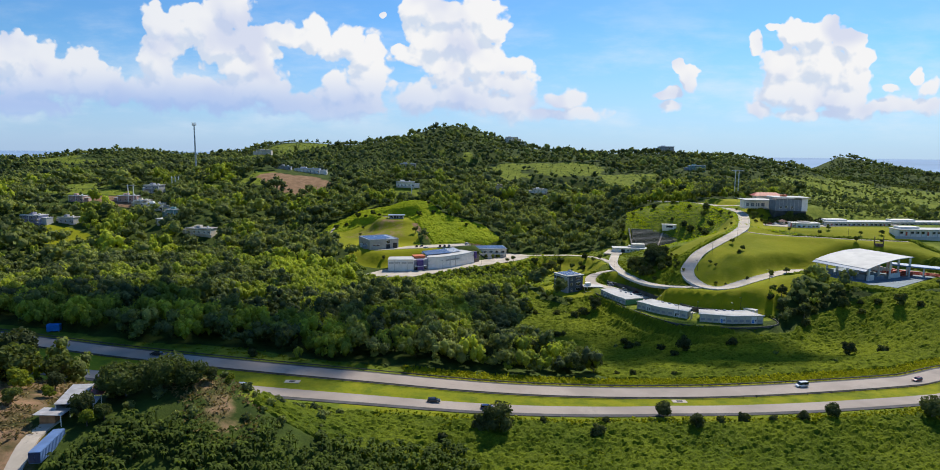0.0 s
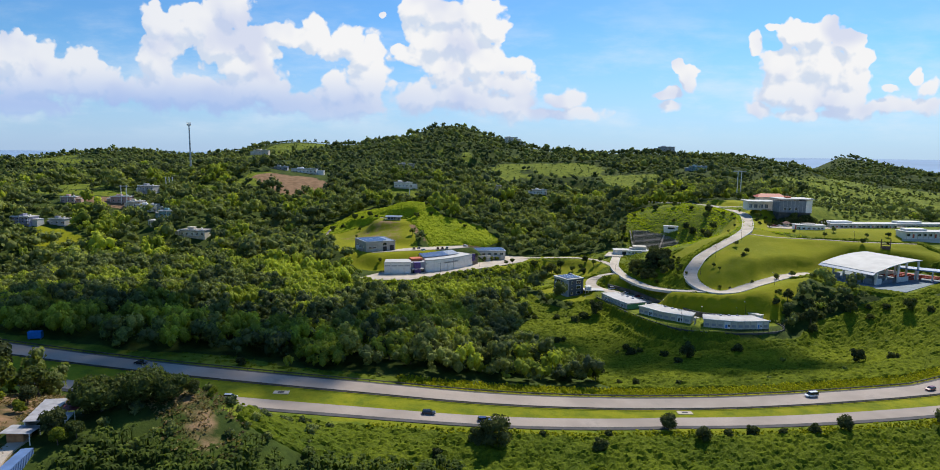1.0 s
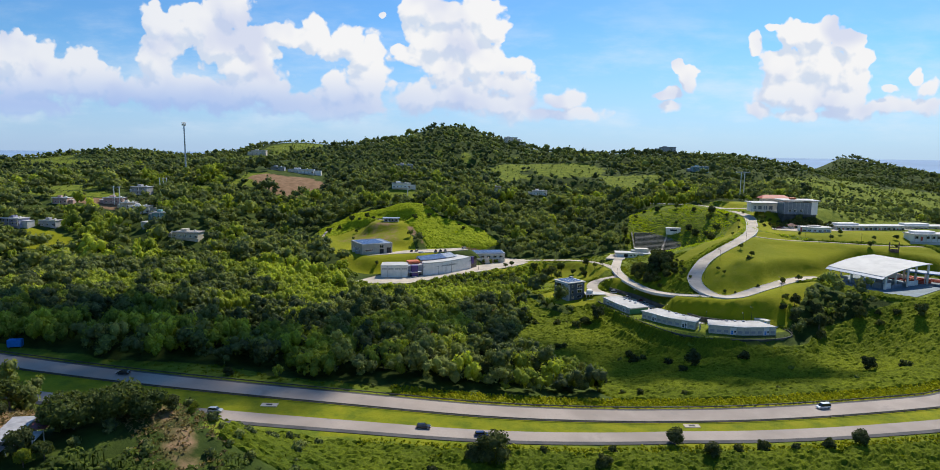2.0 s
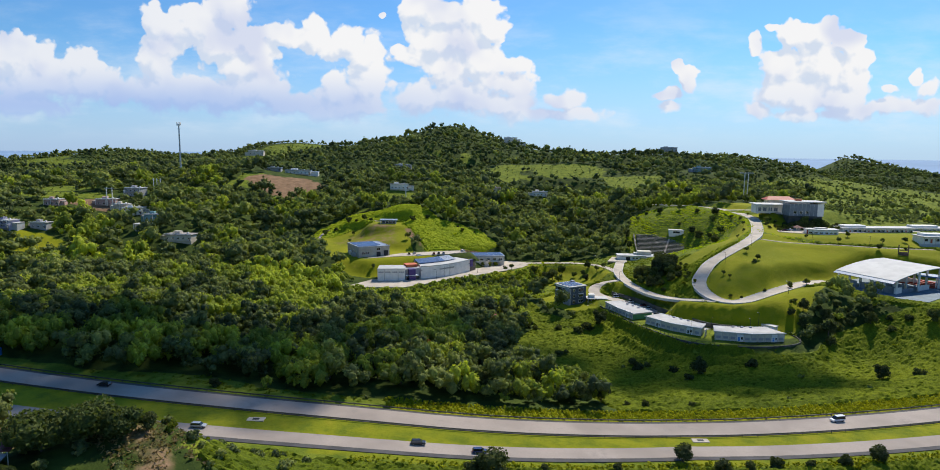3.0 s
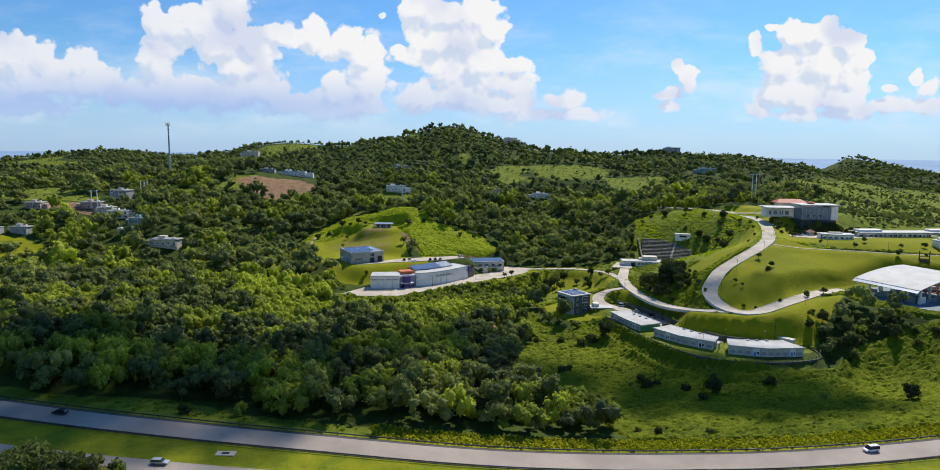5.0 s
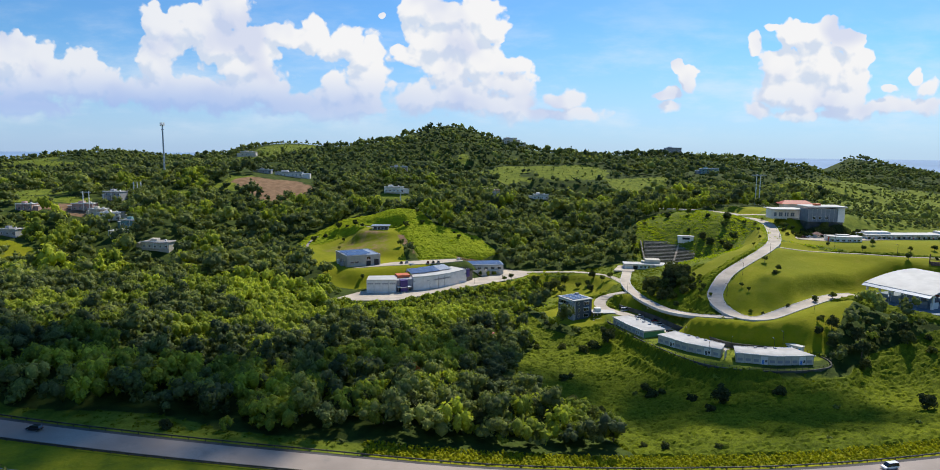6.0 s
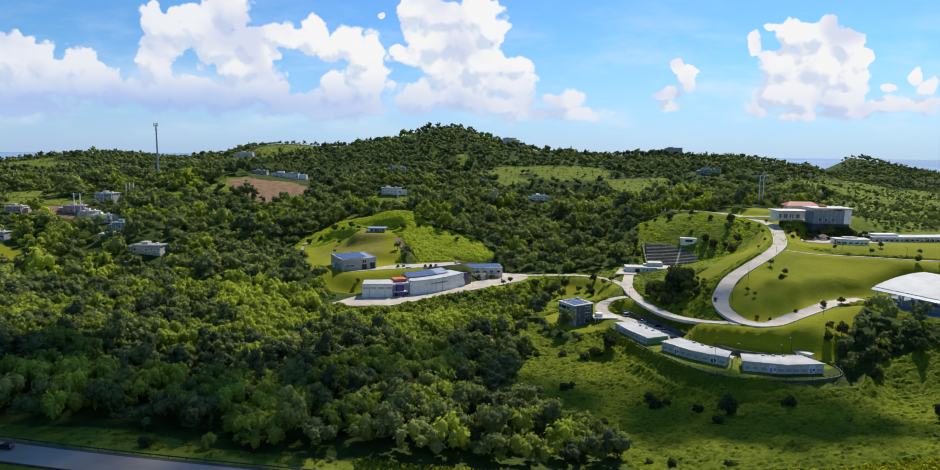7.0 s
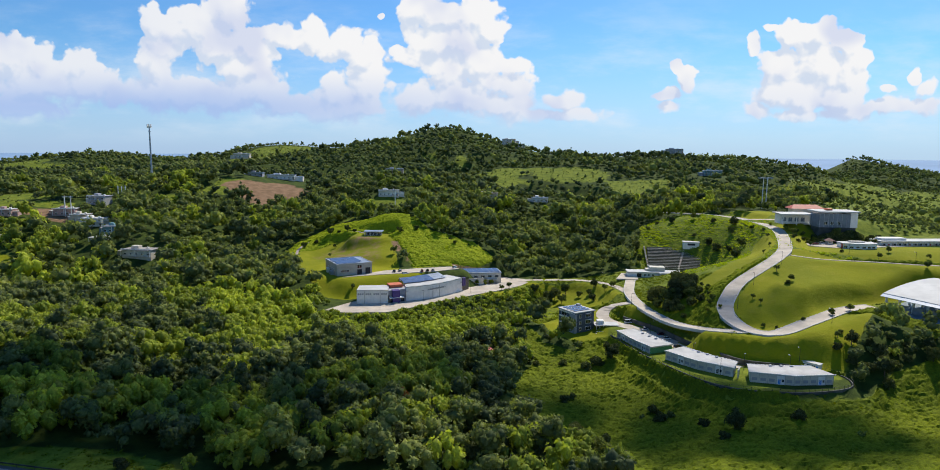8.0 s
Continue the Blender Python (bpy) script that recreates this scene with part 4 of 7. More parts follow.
def scatter(name, kinds, spots, material, label, category, seed=3):
    """ONE object with many plants: spots are rows of x, y, z, size, tone; kinds a list of (vertices, quads)."""
    rng = np.random.default_rng(seed)
    which = rng.integers(0, len(kinds), len(spots))
    V, Q, T, n = [], [], [], 0
    for k, (v, q) in enumerate(kinds):
        s = spots[which == k]
        if not len(s):
            continue
        a = rng.uniform(0, 2 * math.pi, len(s))
        ca, sa = np.cos(a), np.sin(a)
        sz = s[:, 3][:, None]
        st = rng.uniform(0.85, 1.2, len(s))[:, None]
        X = (v[:, 0] * ca[:, None] - v[:, 1] * sa[:, None]) * sz + s[:, 0:1]
        Y = (v[:, 0] * sa[:, None] + v[:, 1] * ca[:, None]) * sz + s[:, 1:2]
        Z = v[:, 2] * sz * st + s[:, 2:3]
        V.append(np.stack([X, Y, Z], 2).reshape(-1, 3))
        Q.append((q[None] + (np.arange(len(s)) * len(v))[:, None, None]).reshape(-1, 4) + n)
        T.append(np.repeat(s[:, 4], len(v)))
        n += len(s) * len(v)
    V, Q, T = np.vstack(V), np.vstack(Q), np.concatenate(T)
    # the triangles of the hearts are stored with a doubled last corner
    tri = Q[:, 2] == Q[:, 3]
    Vq, Qq, Qt = V, Q[~tri], Q[tri][:, :3]
    me = bpy.data.meshes.new(name)
    me.vertices.add(len(Vq))
    me.vertices.foreach_set("co", Vq.astype(np.float32).ravel())
    idx = np.concatenate([Qq.ravel(), Qt.ravel()]).astype(np.int32)
    start = np.concatenate([np.arange(len(Qq)) * 4, 4 * len(Qq) + np.arange(len(Qt)) * 3]).astype(np.int32)
    me.loops.add(len(idx))
    me.loops.foreach_set("vertex_index", idx)
    me.polygons.add(len(start))
    me.polygons.foreach_set("loop_start", start)
    a = me.attributes.new("tone", "FLOAT", "POINT")
    a.data.foreach_set("value", T.astype(np.float32))
    me.update(calc_edges=True)
    me.materials.append(material)
    return tagged(new(name, me), label, category, kind="stuff")


def jitter(x0, x1, y0, y1, step, seed):
    rng = np.random.default_rng(seed)
    gx, gy = np.meshgrid(np.arange(x0, x1, step), np.arange(y0, y1, step))
    return gx.ravel() + rng.uniform(-0.48, 0.48, gx.size) * step, gy.ravel() + rng.uniform(-0.48, 0.48, gx.size) * step, rng


def patchy(x, y, scale, seed=0.0):
    return np.array([noise.noise((a * scale, b * scale, seed)) for a, b in zip(x, y)])


def keep_clear(x, y):
    hit = np.zeros(x.shape, bool)
    for cx, cy, r in CLEAR_SPOTS:
        hit |= np.hypot(x - cx, y - cy) < r
    return hit


def forest_spots(x0, x1, y0, y1, step, seed, size, spread=0.27):
    x, y, rng = jitter(x0, x1, y0, y1, step, seed)
    keep = (np.abs(x - 5) < 0.80 * (y + 40) + 30) & (y < np.interp(x, RIDGE_X, RIDGE_Y))
    x, y = x[keep], y[keep]
    lawn, wild, soil = cover(x, y)
    p = patchy(x, y, 0.022, 5.0)
    keep = (lawn < 0.3) & (wild < 0.30 + 0.25 * p) & (soil < 0.3) & ~paved(x, y, 2.5) & ~keep_clear(x, y) & (inside(x, y, CAMPUS) < 0)
    x, y, p = x[keep], y[keep], p[keep]
    z = height(x, y)
    s = size * np.exp(rng.normal(0, spread, len(x))) * (1 + 0.25 * p)
    # low growth below the forecourt of the hall
    d = -inside(x, y, PADS[0][0])
    cap = np.where((d < 45) & (y < 480) & (x > -82), (13.0 + 0.25 * d - z) / 11.0, 9.0)
    s = np.where((x > 140) & (y > 315) & (y < 420), s * 0.85, s)
    s = np.where(d > 1, np.maximum(np.minimum(s, cap), 0.5), np.minimum(s, cap))
    ok = s > 0.26
    x, y, z, s, p = x[ok], y[ok], z[ok], s[ok], p[ok]
    broad = patchy(x, y, 0.006, 9.0)
    tone = np.clip(0.40 + 0.45 * p + 0.35 * broad + rng.normal(0, 0.24, len(x)), 0, 1)
    return np.c_[x, y, z - 0.3, np.minimum(s, 1.9 * size), tone]


near = np.vstack([forest_spots(-330, 60, 120, 430, 7.4, 11, 1.28), forest_spots(-330, 60, 120, 430, 8.5, 51, 0.75)])
near = near[(near[:, 1] > far_lane(near[:, 0])) | ((near[:, 0] < -118) & (near[:, 1] > 160))]
kind = patchy(near[:, 0], near[:, 1], 0.028, 21.0) + np.random.default_rng(5).normal(0, 0.16, len(near))
edge = (inside(near[:, 0], near[:, 1], PADS[0][0]) > -60) & (near[:, 1] < 470)
near[:, 4] = np.where(edge, np.clip(near[:, 4] + 0.4, 0, 1), np.clip(near[:, 4] - 0.14, 0, 1))
back = (near[:, 0] < -45) | (near[:, 1] > far_lane(near[:, 0]) + 18.5)
near, kind, edge = near[back], kind[back], edge[back]
bam = (kind > 0.06) | (edge & (kind > -0.4))
near[:, 3] = np.where(bam, np.minimum(near[:, 3], 1.35), np.minimum(near[:, 3], 1.5))
scatter("forest_near", [crown(100 + k, 3.5 + 0.3 * (k % 3), 7.6 + (k % 4), 150, 0.45, 6, low=0.28) if k % 2 else domes(150 + k, 3.6 + 0.2 * (k % 3), 8.0 + 0.6 * (k % 4), 7, 160, 0.49, 1.0, 0.3, 0.3) for k in range(8)], near[~bam], LEAF, "dense dark green tropical woodland beyond the highway", "forest")
scatter("bamboo_grove", [domes(200 + k, 3.9, 8.8, 7, 160, 0.70) for k in range(7)], near[bam], BAMBOO, "feathery light green bamboo clumps in the woodland", "bamboo")
mid = np.vstack([forest_spots(-520, 560, 430, 760, 8.4, 12, 1.12, 0.34), forest_spots(60, 520, 120, 430, 7.0, 19, 1.0)])
kind = patchy(mid[:, 0], mid[:, 1], 0.02, 31.0) + np.random.default_rng(6).normal(0, 0.16, len(mid))
bam = kind > 0.18
mid[:, 4] = np.clip(mid[:, 4] + 0.04, 0, 1)
scatter("forest_middle", [crown(300 + k, 4.2 + 0.4 * (k % 3), 7.4 + (k % 3), 52, 0.70, 4, low=0.4) for k in range(8)], mid[~bam], LEAF, "mixed tropical woodland covering the valley slopes", "forest")
scatter("bamboo_thicket", [domes(340 + k, 3.9, 8.2, 5, 60, 0.95) for k in range(5)], mid[bam], BAMBOO, "light green bamboo thickets on the valley slopes", "bamboo")
far = forest_spots(-1350, 1500, 760, 1780, 9.2, 13, 0.90, 0.32)
# the growth is lower along the skyline
far[:, 3] *= 1 - 0.38 * smooth(-110, -20, far[:, 1] - np.interp(far[:, 0], RIDGE_X, RIDGE_Y))
scatter("forest_far", [crown(400 + k, 4.8 + 0.5 * (k % 3), 6.6 + 0.6 * (k % 4), 7, 1.15, 2, low=0.5) for k in range(8)], far, LEAF, "far wooded hills with a bushy skyline", "forest")

# a bright fringe of bamboo below the forecourt
x, y, rng = jitter(-92, 60, 398, 500, 3.1, 63)
d = inside(x, y, PADS[0][0])
keep = (d < -1.8) & (d > -13) & (x - 0.55 * (y - 420) > -84) & (y < 424 + 0.92 * np.maximum(x + 40, 0)) & ~keep_clear(x, y)
x, y = x[keep], y[keep]
scatter("bamboo_fringe", [domes(220 + k, 3.6, 7.0, 5, 110, 0.70) for k in range(4)], np.c_[x, y, height(x, y) - 0.8, rng.uniform(0.36, 0.62, len(x)), rng.uniform(0.4, 1.0, len(x))], BAMBOO, "bright bamboo fringe below the pale forecourt", "bamboo")

# shrubs and tall grass on the open slopes
def grass_spots(x0, x1, y0, y1, step, seed, lo=0.5, mown=0.3):
    x, y, rng = jitter(x0, x1, y0, y1, step, seed)
    keep = np.abs(x - 5) < 0.80 * (y + 20) + 20
    x, y = x[keep], y[keep]
    lawn, wild, soil = cover(x, y)
    keep = (lawn < mown) & (wild > lo) & (soil < 0.5) & ~paved(x, y, -1.0)
    x, y = x[keep], y[keep]
    p = patchy(x, y, 0.05, 8.0)
    return np.c_[x, y, height(x, y), rng.uniform(0.7, 1.4, len(x)) * (1 + 0.5 * p), np.clip(0.5 + 0.6 * p + rng.normal(0, 0.2, len(x)), 0, 1)]


tufts = [tuft(500 + k, 8, 0.62, 1.2) for k in range(6)]
def grass_carpet(name, x0, x1, y0, y1, step, seed, label, material=None, mown=0.45):
    """A lumpy, matted sheet of tall grass over the open slopes."""
    xs, ys = np.arange(x0, x1, step), np.arange(y0, y1, step)
    gx, gy = np.meshgrid(xs, ys)
    rng = np.random.default_rng(seed)
    x = gx.ravel() + rng.uniform(-0.3, 0.3, gx.size) * step
    y = gy.ravel() + rng.uniform(-0.3, 0.3, gx.size) * step
    lawn, wild, soil = cover(x, y)
    share = smooth(0.45, 0.7, wild) * (1 - smooth(mown - 0.3, mown, lawn)) * (1 - smooth(0.3, 0.6, soil)) * np.where(paved(x, y, 0.5), 0.0, 1.0)
    share = share * (np.abs(x - 5) < 0.80 * (y + 20) + 20)
    wx, wy = 0.55 * x + 0.25 * y, 1.3 * y - 0.3 * x
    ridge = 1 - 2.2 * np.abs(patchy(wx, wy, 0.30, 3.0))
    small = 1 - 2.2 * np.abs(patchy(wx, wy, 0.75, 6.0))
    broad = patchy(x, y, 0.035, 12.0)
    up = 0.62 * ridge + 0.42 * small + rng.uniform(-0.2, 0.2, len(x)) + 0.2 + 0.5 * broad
    swell = patchy(x, y, 0.07, 0.0) + 0.5 * patchy(x, y, 0.19, 3.0)
    z = height(x, y) + 0.85 * swell * share - 0.5 + share * (0.55 + np.maximum(up, 0.0))
    n = len(xs)
    k = (np.arange(len(ys) - 1)[:, None] * n + np.arange(n - 1)[None]).ravel()
    f = np.stack([k, k + 1, k + n + 1, k + n], 1)
    f = f[share[f].max(axis=1) > 0.02]
    used, f = np.unique(f, return_inverse=True)
    ob = mesh_of(name, np.c_[x, y, z][used], f.reshape(-1, 4), material or CARPET, False)
    # tone follows the relief: shade in the hollows is put into the colour
    a = ob.attributes.new("tone", "FLOAT", "POINT")
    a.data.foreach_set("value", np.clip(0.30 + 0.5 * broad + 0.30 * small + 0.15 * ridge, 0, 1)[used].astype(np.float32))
    return tagged(new(name, ob), label, "grass", kind="stuff")


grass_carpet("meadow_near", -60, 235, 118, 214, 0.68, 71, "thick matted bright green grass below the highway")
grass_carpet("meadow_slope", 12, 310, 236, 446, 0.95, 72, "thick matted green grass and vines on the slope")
grass_carpet("meadow_hill", -142, 32, 498, 642, 1.0, 73, "lush vines and tall grass on the round hill, sunlight put into their green", LUSH_SUNLIT, 0.9)
scatter("wild_grass", tufts, np.vstack([grass_spots(-130, 330, 120, 400, 3.2, 14), grass_spots(60, 135, 430, 650, 2.6, 15)]), GRASS, "tall bright green wild grass on the slopes", "grass")
scatter("lush_grass", tufts, np.vstack([grass_spots(-150, 60, 430, 650, 3.2, 15, 0.5, 0.6), grass_spots(135, 230, 430, 650, 2.2, 25)]), LUSH_SUNLIT, "lush tall grass on the campus hills, sunlight put into its green", "grass")
sparse = grass_spots(290, 1100, 530, 1400, 9.0, 16, 0.3)
sparse = sparse[(inside(sparse[:, 0], sparse[:, 1], CAMPUS) < -4) & ~paved(sparse[:, 0], sparse[:, 1], 3.0)]
open_hill = grass_spots(-900, 290, 600, 1320, 9.0, 26, 0.3)
open_hill = open_hill[(inside(open_hill[:, 0], open_hill[:, 1], CAMPUS) < -4) & (inside(open_hill[:, 0], open_hill[:, 1], WILDS[1]) < -4) & (inside(open_hill[:, 0], open_hill[:, 1], WILDS[3]) < -4) & ~keep_clear(open_hill[:, 0], open_hill[:, 1])]
open_hill[:, 3] *= 0.5
sparse = np.vstack([sparse, open_hill])
sparse[:, 3] *= np.exp(np.random.default_rng(18).normal(-0.15, 0.35, len(sparse)))
bx, by, rng = jitter(258, 440, 505, 610, 5.5, 27)
keep = (inside(bx, by, [(262, 566), (285, 530), (340, 524), (430, 506), (440, 560), (350, 606), (280, 606)]) > 0) & ~paved(bx, by, 2.0)
bx, by = bx[keep], by[keep]
sparse = np.vstack([sparse, np.c_[bx, by, height(bx, by), rng.uniform(0.5, 1.3, len(bx)), rng.uniform(0, 0.9, len(bx))]])
scatter("hillside_scrub", [crown(420 + k, 2.5, 3.0, 5, 0.95, 2, low=0.2) for k in range(4)], sparse, LEAF, "low green scrub dotted over the far hillside", "scrub")
slope = grass_spots(-120, 330, 120, 380, 9.0, 17)
slope = slope[np.random.default_rng(9).uniform(size=len(slope)) < 0.05]
slope[:, 3] *= 0.42
scatter("slope_shrubs", [crown(440 + k, 3.2, 3.6, 40, 0.8, 4) for k in range(4)], slope, LEAF, "small dark shrubs among the tall grass", "shrubs")

# yellow-green plants along the verges of the two carriageways
x, y, rng = jitter(-25, 215, 0, 7.4, 1.05, 61)
y = far_lane(x) + 7.4 + 0.9 * y
bushy = [crown(540 + k, 0.85, 1.0, 10, 0.32, 2, low=0.1) for k in range(4)]
scatter("verge_plants", bushy, np.c_[x, y, height(x, y), rng.uniform(0.5, 1.0, len(x)), rng.uniform(0.2, 1.0, len(x))], VERGE, "yellow-green low plants along the highway verge", "plants")
x, y, rng = jitter(-30, 205, 0, 5.0, 1.25, 62)
y = near_lane(x) - 8.2 - y
scatter("embankment_hedge", [domes(560 + k, 1.3, 2.0, 2, 16, 0.40, 1.0, 0.3, 0.2) for k in range(5)], np.c_[x, y, height(x, y) - 0.4, rng.uniform(0.4, 0.8, len(x)) * (1 + 0.3 * patchy(x, y, 0.08, 4.0)), rng.uniform(0.1, 0.6, len(x))], VERGE, "shaggy yellow-green hedge along the embankment", "hedge")

# ==== things
def thing(name, label, category, at=(0, 0, 0), turn=0.0, group=""):
    return_me = new(name)
    return_me.matrix_basis = pose(*at, 0, 0, turn)
    return tagged(return_me, label, category, group)


def part(name, bm, material, parent, label=""):
    me = bpy.data.meshes.new(name)
    bm.to_mesh(me)
    bm.free()
    me.materials.append(material)
    ob = new(name, me)
    ob.parent = parent
    return tagged(ob, label)


def shared(name, me, parent, m=None, label=""):
    ob = new(name, me)
    ob.parent = parent
    if m is not None:
        ob.matrix_basis = m
    return tagged(ob, label)


def solid(name, me_bm, material):
    me = bpy.data.meshes.new(name)
    me_bm.to_mesh(me)
    me_bm.free()
    me.materials.append(material)
    return me


def box(bm, x0, x1, y0, y1, z0, z1, bevel=0.0, m=None):
    r = bmesh.ops.create_cube(bm, size=1.0)["verts"]
    bmesh.ops.scale(bm, vec=(x1 - x0, y1 - y0, z1 - z0), verts=r)
    bmesh.ops.translate(bm, vec=((x0 + x1) / 2, (y0 + y1) / 2, (z0 + z1) / 2), verts=r)
    if bevel:
        es = list({e for v in r for e in v.link_edges})
        g = bmesh.ops.bevel(bm, geom=es, offset=bevel, segments=1, affect="EDGES")
        r = g["verts"]
    if m is not None:
        bmesh.ops.transform(bm, matrix=m, verts=r)
    return bm


def boxes(*rows, bevel=0.0):
    bm = bmesh.new()
    for row in rows:
        box(bm, *row, bevel=bevel)
    return bm


def prism(poly, z0, z1, bm=None):
    """An upright block over a plan; z1 may be one level or one for each corner."""
    bm = bm or bmesh.new()
    tops = z1 if isinstance(z1, (list, tuple)) else [z1] * len(poly)
    lo = [bm.verts.new((x, y, z0)) for x, y in poly]
    hi = [bm.verts.new((x, y, z)) for (x, y), z in zip(poly, tops)]
    n = len(poly)
    fs = [bm.faces.new(lo[::-1]), bm.faces.new(hi)]
    for i in range(n):
        fs.append(bm.faces.new((lo[i], lo[(i + 1) % n], hi[(i + 1) % n], hi[i])))
    bmesh.ops.recalc_face_normals(bm, faces=fs)
    return bm


def tube(bm, a, b, r0, r1=None, n=8):
    a, b = Vector(a), Vector(b)
    d = b - a
    m = Matrix.Translation((a + b) / 2) @ d.to_track_quat("Z", "Y").to_matrix().to_4x4()
    bmesh.ops.create_cone(bm, cap_ends=True, segments=n, radius1=r0, radius2=r0 if r1 is None else r1, depth=d.length, matrix=m)
    return bm


PARTS = {}


def window(parent, x, y, z, w, h, turn=0.0, name="window", frame_mat=None, pane_mat=None):
    """A framed window standing proud of a wall that faces -y in its own turn; x, y, z is the middle of its sill."""
    key = (round(w, 2), round(h, 2), (frame_mat or WHITE).name, (pane_mat or GLASS).name, name)
    if key not in PARTS:
        t = 0.09
        fr = boxes((-w / 2 - t, -w / 2, -0.10, 0.12, -t, h + t), (w / 2, w / 2 + t, -0.10, 0.12, -t, h + t), (-w / 2, w / 2, -0.10, 0.12, h, h + t), (-w / 2, w / 2, -0.14, 0.12, -t, 0), (-0.03, 0.03, -0.08, 0.1, 0, h))
        PARTS[key] = (solid(name + "_frame", fr, frame_mat or WHITE), solid("pane", boxes((-w / 2, w / 2, -0.04, 0.08, 0, h)), pane_mat or GLASS))
    a, b = PARTS[key]
    ob = shared(name, a, parent, pose(x, y, z, 0, 0, turn))
    shared("pane", b, ob)
    return ob


def along(a, b, n, inset=0.0):
    """n places spread evenly from a to b, with the turn of that wall (facing right of the way a to b)."""
    a, b = np.array(a, float), np.array(b, float)
    d = b - a
    turn = math.degrees(math.atan2(d[1], d[0]))
    return [(*(a + d * ((k + 0.5) / n)), turn) for k in range(n)]


# ---- long white hall with a metal roof
def long_hall():
    g = thing("long_hall", "long white concrete hall with a blue-grey sloping roof beside a forecourt", "hall", (-29, 452, 14.7))
    g.scale = (1, 1, 0.93)
    o = lambda pts: [(x + 29, y - 452) for x, y in pts]
    a = o([(-58.5, 442), (-40.5, 443.5), (-41.5, 458), (-59.5, 456)])
    part("wall", prism(a, -0.4, 8.2), WHITE, g, "plain white lower wing wall")
    part("parapet", prism(o([(-58.8, 441.7), (-40.2, 443.2), (-40.3, 444), (-58.7, 442.5)]), 8.2, 8.7), ROOFWHITE, g)
    part("roof", prism(o([(-58.3, 442.9), (-40.5, 444.2), (-41.3, 457.8), (-59.2, 455.8)]), 8.2, 8.45), ROOFWHITE, g)
    front = [(-30.5, 450), (-24, 452.2), (-17, 456.5), (-9.5, 463.5), (-3, 471), (2.5, 479)]
    back = [(-8, 490), (-16, 481), (-25, 474), (-34, 468)]
    part("wall", prism(o(front + back), -0.4, 8.6), WHITE, g, "curved white main wall")
    lip = o([(x - 0.3, y - 0.3) for x, y in front]), o([(x + 0.2, y + 0.8) for x, y in front[::-1]])
    part("parapet", prism(lip[0] + lip[1], 8.6, 9.2), ROOFWHITE, g)
    part("roof", prism(o([(-30, 451.2), (-17, 457.6), (-9.5, 464.6), (-3.2, 472), (2.2, 479.6), (-8, 489.6), (-16, 480.6), (-25, 473.6), (-33.6, 467.6)]), 8.6, 8.85), ROOFWHITE, g, "pale flat roof edge")
    for k, (x, y, w, d) in enumerate(((-33.0, 459.0, 11.5, 8.2), (-24.2, 464.0, 11.5, 8.6), (-15.5, 471.2, 11.0, 8.4))):
        r = (26, 37, 44)[k]
        sl = box(bmesh.new(), 0, w, 0, d, 0, 0.3, m=pose(x + 29, y - 452, 9.3, 13, 0, r))
        rf = part("roof_slope", sl, SOLAR if k < 2 else METALROOF, g, "blue-grey sloping roof with solar sheets")
        for i in range(8):
            part("seam", box(bmesh.new(), i * w / 8 + 0.1, i * w / 8 + 0.18, 0, d, 0.3, 0.38, m=pose(x + 29, y - 452, 9.3, 13, 0, r)), METALROOF, rf)
        part("clerestory", box(bmesh.new(), 0, w, d - 0.4, d - 0.1, -2, 0.2, m=pose(x + 29, y - 452, 9.3 + math.sin(radians(13)) * d * 0.95, 0, 0, r)), WHITE, g)
    # the entry between the wings
    part("recess", prism(o([(-40.5, 445.5), (-30.5, 451.5), (-32, 462), (-41.5, 458)]), -0.4, 7.6), GREY, g, "shaded grey entry recess")
    part("entry_block", prism(o([(-37.6, 443.6), (-33.6, 445.2), (-35, 449.4), (-39, 447.8)]), -0.3, 7.9), PURPLE, g, "purple entry panel")
    part("canopy", prism(o([(-39.2, 442.4), (-31.2, 445.6), (-32.6, 449.2), (-40.6, 446.2)]), 3.2, 3.5), WHITE, g)
    part("skylight", prism(o([(-40.5, 452), (-33, 455), (-35.5, 461.5), (-43, 458.5)]), 8.0, 9.6), ORANGE, g, "orange-red roof over the entry")
    part("glass_front", prism(o([(2.6, 479.2), (6.6, 484.5), (1, 490), (-4, 485.5)]), -0.3, 8.4), GLASS, g, "dark glass end front")
    part("sign_panel", prism(o([(3.0, 478.2), (4.6, 480.4), (3.6, 481.4), (2.0, 479.2)]), 3.5, 8.9), PURPLE, g, "purple panel")
    for p, q, n in (((-58.5, 442), (-40.5, 443.5), 4), ((-30.5, 450), (-17, 456.5), 4), ((-17, 456.5), (-9.5, 463.5), 3), ((-9.5, 463.5), (2.5, 479), 5)):
        for x, y, r in along(*o([p, q]), n):
            c, s = math.cos(radians(r)), math.sin(radians(r))
            for dx in (-1.2, 0, 1.2):
                window(g, x + dx * c + 0.05 * s, y + dx * s - 0.05 * c, 5.6, 0.8, 0.8, r, frame_mat=TAN, pane_mat=GREY)
        for x, y, r in along(*o([p, q]), max(2, n // 2)):
            rib = boxes((-0.12, 0.12, -0.16, 0.1, -0.2, 8.0))
            bmesh.ops.transform(rib, matrix=pose(x, y, 0, 0, 0, r), verts=rib.verts)
            part("pilaster", rib, TAN, g)
    for x, y, r in along(*o([(-40, 443.9), (-31, 449.6)]), 3):
        window(g, x, y - 0.1, 0.2, 2.0, 2.6, r, "glazed_door", STEEL)
